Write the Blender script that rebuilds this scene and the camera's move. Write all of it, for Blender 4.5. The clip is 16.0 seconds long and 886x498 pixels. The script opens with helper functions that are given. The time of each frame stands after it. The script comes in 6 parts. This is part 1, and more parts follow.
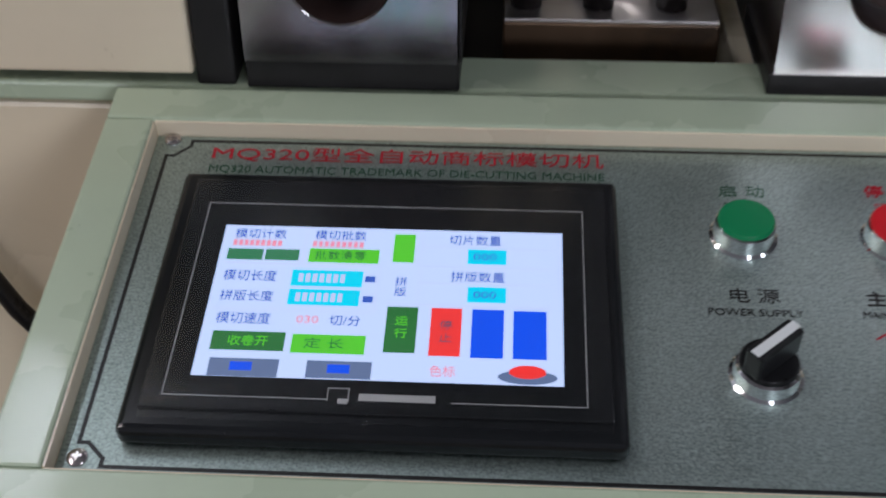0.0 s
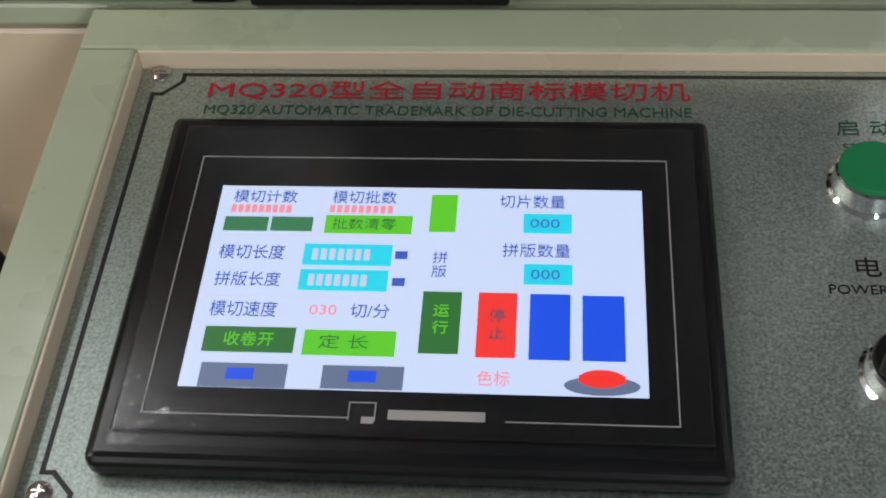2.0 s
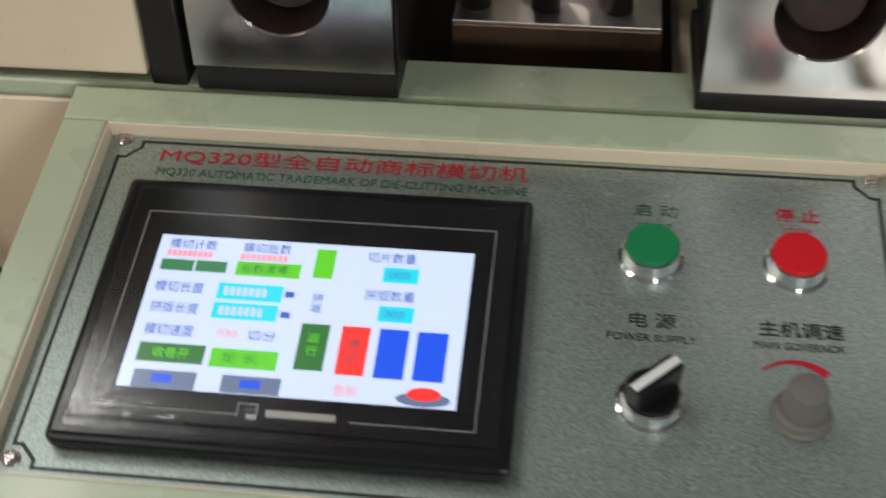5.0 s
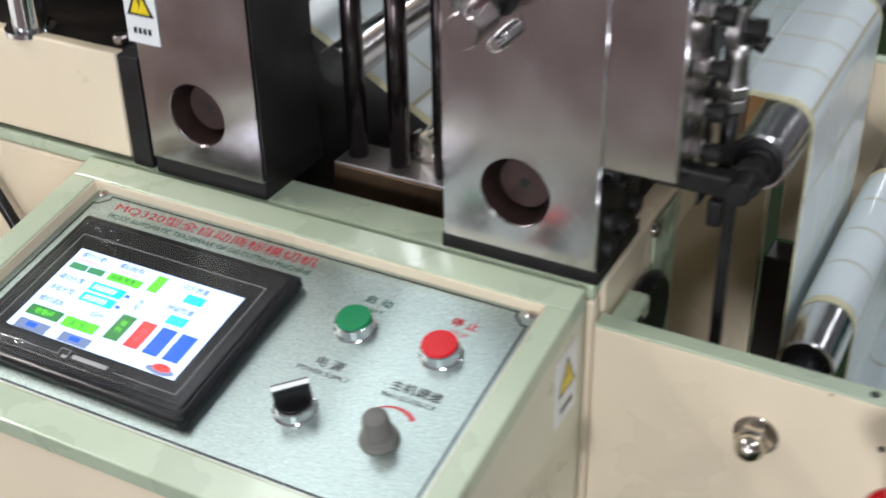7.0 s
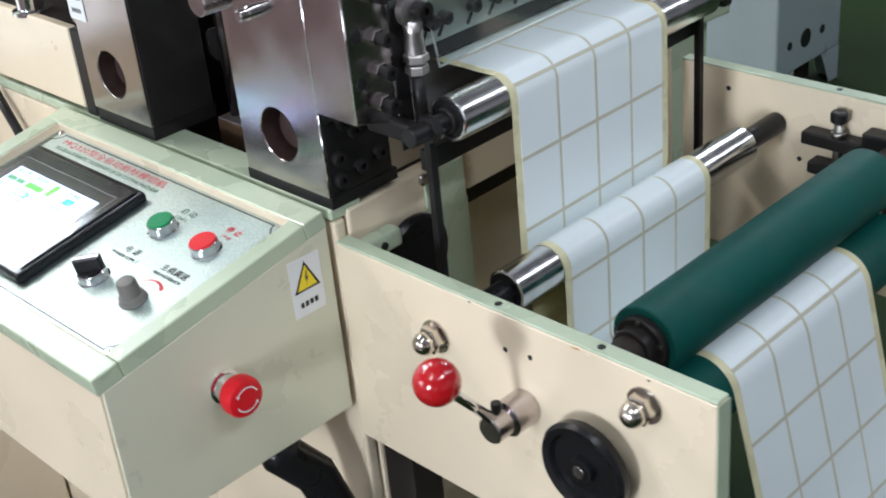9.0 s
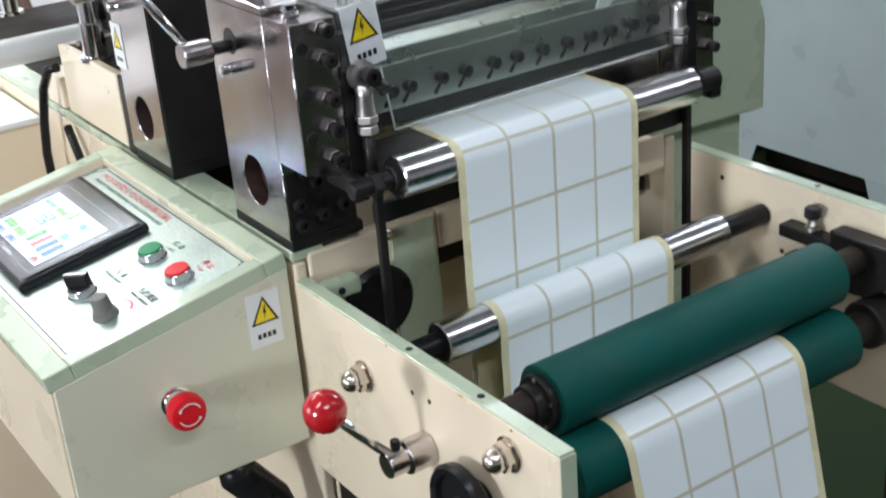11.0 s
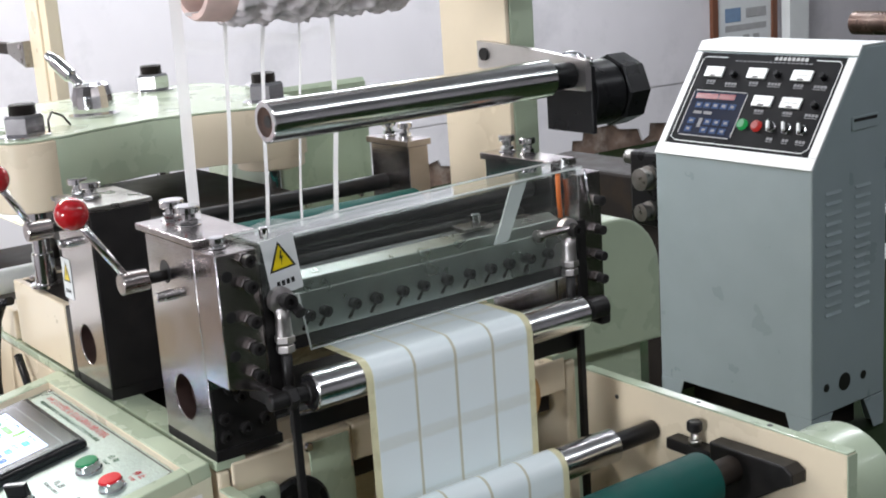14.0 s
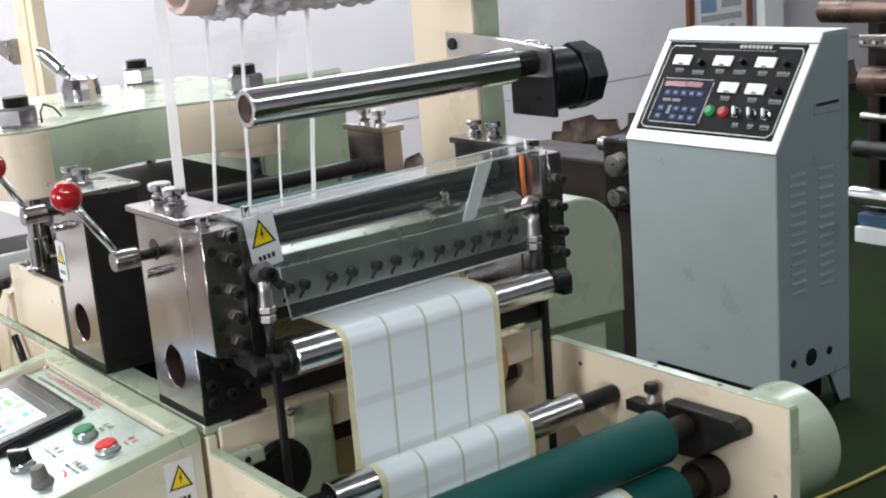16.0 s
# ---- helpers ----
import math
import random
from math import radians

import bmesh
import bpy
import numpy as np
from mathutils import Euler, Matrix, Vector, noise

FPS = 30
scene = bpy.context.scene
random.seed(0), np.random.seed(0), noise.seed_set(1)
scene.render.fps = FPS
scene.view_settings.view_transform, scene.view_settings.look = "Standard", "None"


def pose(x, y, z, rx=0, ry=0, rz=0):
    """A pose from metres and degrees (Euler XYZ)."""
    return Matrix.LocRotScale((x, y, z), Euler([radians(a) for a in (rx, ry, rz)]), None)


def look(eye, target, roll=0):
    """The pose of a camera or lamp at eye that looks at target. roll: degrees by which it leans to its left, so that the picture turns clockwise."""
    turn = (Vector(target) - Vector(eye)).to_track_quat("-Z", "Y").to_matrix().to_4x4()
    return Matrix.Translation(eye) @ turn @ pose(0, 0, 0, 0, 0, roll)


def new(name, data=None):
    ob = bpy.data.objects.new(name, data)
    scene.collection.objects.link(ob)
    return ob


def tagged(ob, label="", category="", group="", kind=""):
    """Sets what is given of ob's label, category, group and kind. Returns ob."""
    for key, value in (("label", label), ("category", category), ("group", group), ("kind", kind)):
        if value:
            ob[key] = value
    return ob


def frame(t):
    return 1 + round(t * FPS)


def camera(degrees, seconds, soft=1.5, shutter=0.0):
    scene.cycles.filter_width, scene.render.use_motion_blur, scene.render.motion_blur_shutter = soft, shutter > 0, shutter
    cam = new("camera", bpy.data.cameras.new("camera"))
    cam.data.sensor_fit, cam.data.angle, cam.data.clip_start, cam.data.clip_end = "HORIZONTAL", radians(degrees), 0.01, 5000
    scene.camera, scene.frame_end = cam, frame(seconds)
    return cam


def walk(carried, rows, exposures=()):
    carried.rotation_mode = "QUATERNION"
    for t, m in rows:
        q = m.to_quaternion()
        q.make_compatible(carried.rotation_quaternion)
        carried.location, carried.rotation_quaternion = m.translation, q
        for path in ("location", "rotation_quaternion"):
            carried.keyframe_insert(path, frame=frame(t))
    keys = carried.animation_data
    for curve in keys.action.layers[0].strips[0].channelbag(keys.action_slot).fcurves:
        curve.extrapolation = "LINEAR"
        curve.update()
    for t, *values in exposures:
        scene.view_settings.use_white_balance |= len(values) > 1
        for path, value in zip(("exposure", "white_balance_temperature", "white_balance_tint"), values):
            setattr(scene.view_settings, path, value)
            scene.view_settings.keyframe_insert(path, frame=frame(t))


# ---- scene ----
cam = camera(37.8, 16.0, 1.9, 0.6)
PATH = [
    (0, (0.172, -0.56, 1.342), (0.073, 1.057, 0.169), -0.5),
    (0.5, (0.166, -0.488, 1.303), (0.044, 1.082, 0.069), -1.3),
    (1, (0.162, -0.455, 1.289), (0.002, 1.09, 0.029), -2.4),
    (1.5, (0.164, -0.448, 1.292), (-0.006, 1.069, 0.0), -2.9),
    (2, (0.166, -0.445, 1.298), (-0.007, 1.048, -0.022), -3.4),
    (2.5, (0.171, -0.439, 1.303), (-0.021, 1.032, -0.038), -4.4),
    (3, (0.176, -0.435, 1.307), (-0.028, 1.022, -0.047), -5.2),
    (3.2, (0.177, -0.435, 1.311), (-0.026, 1.018, -0.049), -5.2),
    (5.3, (0.283, -0.581, 1.425), (0.059, 0.92, 0.123), -0.3),
    (5.5, (0.326, -0.61, 1.429), (0.03, 0.923, 0.178), -0.1),
    (6, (0.41, -0.635, 1.465), (-0.034, 0.902, 0.265), 0.6),
    (6.5, (0.533, -0.661, 1.478), (-0.102, 0.883, 0.377), -0.4),
    (7, (0.703, -0.693, 1.538), (-0.108, 0.788, 0.466), -1.3),
    (7.5, (0.913, -0.656, 1.565), (-0.117, 0.715, 0.536), -4.1),
    (8, (1.066, -0.633, 1.566), (-0.073, 0.671, 0.565), -4.6),
    (8.5, (1.175, -0.643, 1.561), (-0.027, 0.615, 0.575), -4.9),
    (8.7, (1.222, -0.636, 1.556), (-0.016, 0.591, 0.574), -5.4),
    (10.8, (1.502, -0.504, 1.546), (-0.003, 0.502, 0.695), -5.0),
    (11, (1.517, -0.491, 1.549), (-0.01, 0.503, 0.722), -4.6),
    (11.5, (1.531, -0.49, 1.559), (-0.021, 0.506, 0.786), -3.5),
    (12, (1.559, -0.483, 1.56), (-0.01, 0.525, 0.838), -3.3),
    (12.5, (1.587, -0.488, 1.563), (0.042, 0.579, 0.875), -3.0),
    (13, (1.622, -0.5, 1.57), (0.065, 0.589, 0.948), -3.2),
    (13.5, (1.659, -0.518, 1.565), (0.076, 0.604, 1.082), -3.7),
    (14, (1.675, -0.533, 1.563), (0.097, 0.602, 1.095), -3.9),
    (14.5, (1.685, -0.543, 1.56), (0.111, 0.599, 1.092), -4.0),
    (15, (1.704, -0.548, 1.559), (0.128, 0.592, 1.093), -4.3),
    (15.5, (1.735, -0.558, 1.563), (0.159, 0.583, 1.1), -4.4),
    (16, (1.776, -0.584, 1.565), (0.211, 0.567, 1.087), -4.6),
]
walk(cam, [(t, look(eye, target, roll)) for t, eye, target, roll in PATH],
     [(0, -1.42, 6000, 14), (0.5, -1.2, 6700, 13), (1, -1.26, 6700, 13), (2, -1.37, 6700, 12), (3, -1.45, 6700, 12), (5.3, -1.0, 6900, 10), (6, -0.44, 6600, 10), (7, -0.33, 6250, 11), (8, -0.1, 6100, 10), (8.5, -0.02, 6000, 10), (11, 0.02, 6050, 10), (11.5, 0.0, 6100, 10), (12, -0.05, 6150, 10), (13, -0.11, 6250, 11), (16, -0.15, 6300, 11)])

# ---- light ----
world = bpy.data.worlds.new("world")
scene.world = world
world.use_nodes = True
world.node_tree.nodes["Background"].inputs[0].default_value = (0.75, 0.85, 1.0, 1)
world.node_tree.nodes["Background"].inputs[1].default_value = 0.05

FLOOR = 0.22
CEIL = 3.6


def lamp(x, y, z, sx, sy, watts, color=(0.96, 0.98, 1.0), rx=0, ry=0):
    data = bpy.data.lights.new("area_lamp", "AREA")
    data.shape, data.size, data.size_y, data.energy, data.color = "RECTANGLE", sx, sy, watts, color
    ob = new("area_lamp", data)
    ob.matrix_basis = pose(x, y, z, rx, ry, 0)
    return ob


TUBES = [(-1.9, -0.6, 82), (-0.9, 0.95, 23), (-2.3, 2.6, 50), (1.0, -1.7, 22), (2.6, -0.4, 34), (-3.3, 0.9, 65), (2.4, 3.6, 14), (-0.6, 4.6, 34), (-3.3, 4.2, 46), (-0.4, 3.4, 30), (2.3, 1.9, 15)]
for tx, ty, watts in TUBES:
    lamp(tx, ty, CEIL - 0.42, 0.16, 1.5, watts, (1.0, 0.92, 0.82) if ty == -0.6 else (0.96, 0.98, 1.0))
    if tx < -3 or ty > 1.8 or tx == -0.9:
        lamp(tx, ty, CEIL - 0.33, 0.1, 1.5, watts * 0.4, rx=180)
# south window daylight; the first lamp is unseen fill light added for the left
lamp(-1.8, -3.86, 1.7, 1.5, 1.3, 45, (0.98, 0.98, 1.0), 90)
lamp(1.28, -3.8, 1.55, 0.55, 0.7, 95, (0.97, 0.98, 1.0), 90)


# ---- materials ----
def node_mat(name, color, rough=0.5, metal=0.0, vary=0.08, scale=20.0, bump=0.0, fine=300.0, stain=None, stain_amount=0.35,
             stain_scale=6.0, rough_vary=0.1, coat=0.0, stretch=None, spec=0.5):
    m = bpy.data.materials.new(name)
    m.use_nodes = True
    nt = m.node_tree
    nodes, links = nt.nodes, nt.links
    b = nodes["Principled BSDF"]
    b.inputs["Roughness"].default_value = rough
    b.inputs["Metallic"].default_value = metal
    b.inputs["Specular IOR Level"].default_value = spec
    b.inputs["Coat Weight"].default_value = coat
    b.inputs["Coat Roughness"].default_value = 0.08
    tc = nodes.new("ShaderNodeTexCoord")
    mp = nodes.new("ShaderNodeMapping")
    links.new(tc.outputs["Object"], mp.inputs["Vector"])
    if stretch:
        mp.inputs["Scale"].default_value = stretch
    n1 = nodes.new("ShaderNodeTexNoise")
    n1.inputs["Scale"].default_value = scale
    n1.inputs["Detail"].default_value = 5
    links.new(mp.outputs[0], n1.inputs["Vector"])
    n2 = nodes.new("ShaderNodeTexNoise")
    n2.inputs["Scale"].default_value = fine
    n2.inputs["Detail"].default_value = 3
    links.new(mp.outputs[0], n2.inputs["Vector"])
    ramp = nodes.new("ShaderNodeMapRange")
    ramp.inputs[1].default_value, ramp.inputs[2].default_value = 0.3, 0.7
    ramp.inputs[3].default_value, ramp.inputs[4].default_value = 1 - vary, 1 + vary
    links.new(n1.outputs[0], ramp.inputs[0])
    mul = nodes.new("ShaderNodeMix")
    mul.data_type, mul.blend_type = "RGBA", "MULTIPLY"
    mul.inputs[0].default_value = 1.0
    mul.inputs[6].default_value = (*color, 1)
    links.new(ramp.outputs[0], mul.inputs[7])
    out = mul.outputs[2]
    if stain:
        n3 = nodes.new("ShaderNodeTexNoise")
        n3.inputs["Scale"].default_value = stain_scale
        n3.inputs["Detail"].default_value = 8
        n3.inputs["Roughness"].default_value = 0.65
        links.new(tc.outputs["Object"], n3.inputs["Vector"])
        r3 = nodes.new("ShaderNodeMapRange")
        r3.inputs[1].default_value, r3.inputs[2].default_value = 0.52, 0.72
        r3.inputs[3].default_value, r3.inputs[4].default_value = 0.0, stain_amount
        links.new(n3.outputs[0], r3.inputs[0])
        mx = nodes.new("ShaderNodeMix")
        mx.data_type = "RGBA"
        links.new(r3.outputs[0], mx.inputs[0])
        links.new(out, mx.inputs[6])
        mx.inputs[7].default_value = (*stain, 1)
        out = mx.outputs[2]
    links.new(out, b.inputs["Base Color"])
    if rough_vary:
        rr = nodes.new("ShaderNodeMapRange")
        rr.inputs[1].default_value, rr.inputs[2].default_value = 0.3, 0.7
        rr.inputs[3].default_value, rr.inputs[4].default_value = max(0.02, rough - rough_vary), min(1, rough + rough_vary)
        links.new(n1.outputs[0], rr.inputs[0])
        links.new(rr.outputs[0], b.inputs["Roughness"])
    if bump:
        bp = nodes.new("ShaderNodeBump")
        bp.inputs["Strength"].default_value = bump
        bp.inputs["Distance"].default_value = 0.0006
        links.new(n2.outputs[0], bp.inputs["Height"])
        links.new(bp.outputs[0], b.inputs["Normal"])
    return m


def glow_mat(name, color, strength):
    m = bpy.data.materials.new(name)
    m.use_nodes = True
    b = m.node_tree.nodes["Principled BSDF"]
    b.inputs["Base Color"].default_value = (0.02, 0.02, 0.02, 1)
    b.inputs["Roughness"].default_value = 0.25
    b.inputs["Emission Color"].default_value = (*color, 1)
    b.inputs["Emission Strength"].default_value = strength
    return m


def clear_mat(name, color=(1, 1, 1), rough=0.02, ior=1.45, alpha=0.0, power=5.0, haze=0.85):
    """Clear plastic: a fresnel gloss over what lies behind."""
    m = bpy.data.materials.new(name)
    m.use_nodes = True
    nt = m.node_tree
    nodes, links = nt.nodes, nt.links
    nodes.remove(nodes["Principled BSDF"])
    out = nodes["Material Output"]
    tr, gl, lw, mx = (nodes.new(k) for k in ("ShaderNodeBsdfTransparent", "ShaderNodeBsdfGlossy", "ShaderNodeLayerWeight", "ShaderNodeMixShader"))
    pw, fr = nodes.new("ShaderNodeMath"), nodes.new("ShaderNodeMath")
    f0 = ((ior - 1) / (ior + 1)) ** 2
    lw.inputs[0].default_value = 0.5
    pw.operation, pw.inputs[1].default_value = "POWER", power
    fr.operation, fr.inputs[1].default_value, fr.inputs[2].default_value = "MULTIPLY_ADD", 1 - f0, f0
    links.new(lw.outputs["Facing"], pw.inputs[0])
    links.new(pw.outputs[0], fr.inputs[0])
    tr.inputs[0].default_value = (*color, 1)
    gl.inputs["Roughness"].default_value = rough
    links.new(fr.outputs[0], mx.inputs[0])
    links.new(tr.outputs[0], mx.inputs[1])
    links.new(gl.outputs[0], mx.inputs[2])
    last = mx
    if alpha:
        df, m2 = nodes.new("ShaderNodeBsdfDiffuse"), nodes.new("ShaderNodeMixShader")
        df.inputs[0].default_value = (haze, haze, haze, 1)
        m2.inputs[0].default_value = alpha
        links.new(mx.outputs[0], m2.inputs[1])
        lit = df
        if haze > 0.9:  # thin film that lets light through from behind
            tl, m3 = nodes.new("ShaderNodeBsdfTranslucent"), nodes.new("ShaderNodeMixShader")
            tl.inputs[0].default_value = (haze, haze, haze, 1)
            m3.inputs[0].default_value = 0.6
            links.new(df.outputs[0], m3.inputs[1])
            links.new(tl.outputs[0], m3.inputs[2])
            lit = m3
        links.new(lit.outputs[0], m2.inputs[2])
        last = m2
    links.new(last.outputs[0], out.inputs[0])
    return m


def panel_metal():
    """Frosted bright aluminium with a fine sparkle."""
    m = node_mat("frosted_aluminium", (0.41, 0.49, 0.465), 0.45, 1.0, 0.32, 800.0, 0.1, 700.0, rough_vary=0.08)
    return m


CREAM = node_mat("cream_enamel", (0.77, 0.665, 0.495), 0.32, vary=0.03, scale=9, bump=0.08, fine=260, stain=(0.55, 0.46, 0.32), stain_amount=0.05, stain_scale=60, coat=0.25)
CREAM_TINTED = node_mat("cream_with_green_bounce", (0.62, 0.62, 0.48), 0.3, vary=0.03, scale=9, bump=0.08, fine=260, coat=0.3)
GREEN = node_mat("pale_green_enamel", (0.455, 0.535, 0.39), 0.3, vary=0.05, scale=14, bump=0.08, fine=260, stain=(0.5, 0.52, 0.4), stain_amount=0.04, stain_scale=90, coat=0.25)
CHROME = node_mat("plated_steel", (0.52, 0.48, 0.475), 0.21, 1.0, 0.06, 18, 0.05, 120, stain=(0.32, 0.29, 0.26), stain_amount=0.5, stain_scale=14, rough_vary=0.06)
POLISH = node_mat("polished_chrome", (0.72, 0.72, 0.73), 0.09, 1.0, 0.03, 30, 0.02, 200, rough_vary=0.03)
ROLLM = node_mat("ground_chrome", (0.74, 0.74, 0.74), 0.2, 1.0, 0.06, 14, 0.05, 260, stretch=(1, 6, 1), rough_vary=0.05)
SHAFTM = node_mat("bright_ground_shaft", (0.78, 0.79, 0.78), 0.16, 1.0, 0.04, 14, 0.03, 260, rough_vary=0.03)
STEEL = node_mat("dull_steel", (0.33, 0.32, 0.3), 0.34, 1.0, 0.15, 40, 0.1, 300, stain=(0.12, 0.1, 0.08), stain_amount=0.6, stain_scale=20)
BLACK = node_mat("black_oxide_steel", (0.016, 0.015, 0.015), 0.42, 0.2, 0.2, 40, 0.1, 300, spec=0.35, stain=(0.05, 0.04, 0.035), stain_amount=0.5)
PLASTIC = node_mat("black_plastic", (0.01, 0.01, 0.011), 0.3, 0.0, 0.1, 30, 0.08, 1200, rough_vary=0.06, spec=0.22)
DARK = node_mat("dark_greasy_iron", (0.022, 0.018, 0.016), 0.55, 0.1, spec=0.25, vary=0.3, scale=12, bump=0.2, fine=150, stain=(0.06, 0.035, 0.015), stain_amount=0.5)
ALU = panel_metal()
RED = node_mat("red_plastic", (0.42, 0.008, 0.012), 0.1, vary=0.04, rough_vary=0.03, coat=0.6)
REDB = node_mat("red_button_plastic", (0.62, 0.012, 0.02), 0.4, vary=0.03, rough_vary=0.05, spec=0.25)
GREENB = node_mat("green_button_plastic", (0.008, 0.22, 0.08), 0.4, vary=0.03, rough_vary=0.05, spec=0.25)
RUBBER = node_mat("green_rubber", (0.002, 0.07, 0.058), 0.6, spec=0.22, vary=0.12, scale=25, bump=0.2, fine=500, stain=(0.022, 0.085, 0.072), stain_amount=0.5, stain_scale=9, rough_vary=0.1)
LABEL = node_mat("coated_label_paper", (0.83, 0.9, 0.91), 0.22, vary=0.02, scale=4, rough_vary=0.04)
LINER = node_mat("yellow_glassine_liner", (0.74, 0.7, 0.45), 0.28, vary=0.05, scale=30, rough_vary=0.05)
GAP = node_mat("liner_between_labels", (0.56, 0.55, 0.43), 0.35, vary=0.06, scale=40, rough_vary=0.05)
FLOORM = node_mat("green_floor_paint", (0.01, 0.02, 0.006), 0.65, spec=0.06, vary=0.3, scale=2.2, bump=0.1, fine=90, stain=(0.022, 0.016, 0.008), stain_amount=0.8, stain_scale=1.8, rough_vary=0.12)
TINTFLOOR = node_mat("red_brown_reflection_tint", (0.09, 0.056, 0.052), 0.6, vary=0.2, scale=3, bump=0.2, fine=90, stain=(0.1, 0.08, 0.07), stain_amount=0.5, stain_scale=2.5)
CEILM = node_mat("dull_grey_ceiling", (0.4, 0.4, 0.42), 0.8, vary=0.1, scale=1.5, rough_vary=0)
WALL = node_mat("whitewashed_wall", (0.69, 0.665, 0.69), 0.8, vary=0.06, scale=1.6, bump=0.4, fine=60, stain=(0.45, 0.44, 0.46), stain_amount=0.6, stain_scale=1.7, rough_vary=0)
BRICKDIRT = node_mat("bare_brown_plinth", (0.15, 0.1, 0.075), 0.9, vary=0.4, scale=9, bump=0.6, fine=60, stain=(0.45, 0.4, 0.36), stain_amount=0.6, stain_scale=5, rough_vary=0)
GREY = node_mat("grey_enamel", (0.36, 0.43, 0.45), 0.32, vary=0.04, scale=8, bump=0.1, fine=300, rough_vary=0.06, coat=0.15)
WHITE = node_mat("white_enamel", (0.76, 0.78, 0.77), 0.35, vary=0.03, scale=10, rough_vary=0.05)
PAPER = node_mat("white_sticker", (0.74, 0.76, 0.76), 0.35, vary=0.03, scale=60, rough_vary=0.05)
YELLOW = node_mat("warning_yellow", (0.8, 0.62, 0.01), 0.35, vary=0.03, rough_vary=0.05)
INK = node_mat("black_ink", (0.012, 0.012, 0.012), 0.4, vary=0.1, rough_vary=0)
REDINK = node_mat("red_ink", (0.5, 0.012, 0.03), 0.35, vary=0.1, rough_vary=0)
GREENINK = node_mat("green_ink", (0.02, 0.1, 0.05), 0.35, vary=0.1, rough_vary=0)
GREYINK = node_mat("pale_grey_ink", (0.4, 0.4, 0.4), 0.4, vary=0.1, rough_vary=0)
DIMINK = node_mat("dim_grey_print", (0.17, 0.17, 0.18), 0.5, vary=0.1, rough_vary=0)
KEYPAD = node_mat("dark_blue_membrane", (0.01, 0.013, 0.028), 0.6, vary=0.1, spec=0.1)
KEYBLUE = node_mat("blue_membrane_key", (0.022, 0.05, 0.13), 0.55, vary=0.15, scale=60, spec=0.15)
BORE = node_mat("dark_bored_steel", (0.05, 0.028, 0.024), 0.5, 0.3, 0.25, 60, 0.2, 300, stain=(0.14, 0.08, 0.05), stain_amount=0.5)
KNOB = node_mat("grey_knob_plastic", (0.155, 0.15, 0.138), 0.42, spec=0.2, vary=0.08, rough_vary=0.06)
ORANGE = node_mat("orange_wire", (0.75, 0.16, 0.02), 0.4, vary=0.05)
CORD = node_mat("dull_yellow_cord", (0.3, 0.24, 0.06), 0.6, vary=0.15, scale=60)
BROWN = node_mat("brown_card_core", (0.42, 0.23, 0.08), 0.6, vary=0.15, scale=40)
TAPE = clear_mat("waste_strip_film", (0.97, 0.97, 0.98), 0.25, 1.5, alpha=0.88, haze=0.95)
WIDETAPE = clear_mat("wide_waste_film", (0.97, 0.97, 0.98), 0.25, 1.5, alpha=0.55, haze=0.95)
WASTE = node_mat("crumpled_waste_film", (0.82, 0.77, 0.78), 0.24, vary=0.15, scale=35, bump=0.6, fine=50, stain=(0.42, 0.36, 0.36), stain_amount=0.5, stain_scale=20)
KNIFE = node_mat("ground_grey_steel", (0.4, 0.42, 0.4), 0.3, 0.85, 0.06, 25, 0.06, 200, stain=(0.2, 0.17, 0.12), stain_amount=0.4, stain_scale=18, rough_vary=0.05)
RUSTY = node_mat("rusty_oiled_steel", (0.12, 0.075, 0.045), 0.38, 0.7, 0.3, 18, 0.15, 200, stain=(0.03, 0.025, 0.022), stain_amount=0.8, stain_scale=14)
PANELBLK = node_mat("matt_black_panel", (0.006, 0.006, 0.007), 0.55, vary=0.1, spec=0.1)
BEZEL = node_mat("glossy_black_plastic", (0.008, 0.009, 0.0105), 0.22, 0.0, 0.1, 30, rough_vary=0.05, spec=0.36)
NUTM = node_mat("satin_nickel", (0.66, 0.61, 0.54), 0.22, 1.0, 0.08, 40, 0.05, 200)
CORE = node_mat("pink_card", (0.76, 0.57, 0.51), 0.7, vary=0.08, scale=50)
ACRYLIC = clear_mat("clear_acrylic", (0.93, 0.97, 0.95), 0.02, 1.55, alpha=0.018, power=4.2)
FILM = clear_mat("protective_film", (1, 1, 1), 0.16, 1.35, alpha=0.001, power=3.0)
WRINKLE = clear_mat("wrinkled_film", (1, 1, 1), 0.12, 1.42, power=3.5)
BRACKET = node_mat("brushed_grey_steel", (0.62, 0.59, 0.58), 0.38, 1.0, 0.08, 30, 0.1, 300, stretch=(1, 6, 1))
RODM = node_mat("oiled_dark_rod", (0.05, 0.04, 0.04), 0.22, 0.85, 0.15, 30, 0.05, 200, stain=(0.02, 0.015, 0.012), stain_amount=0.5)


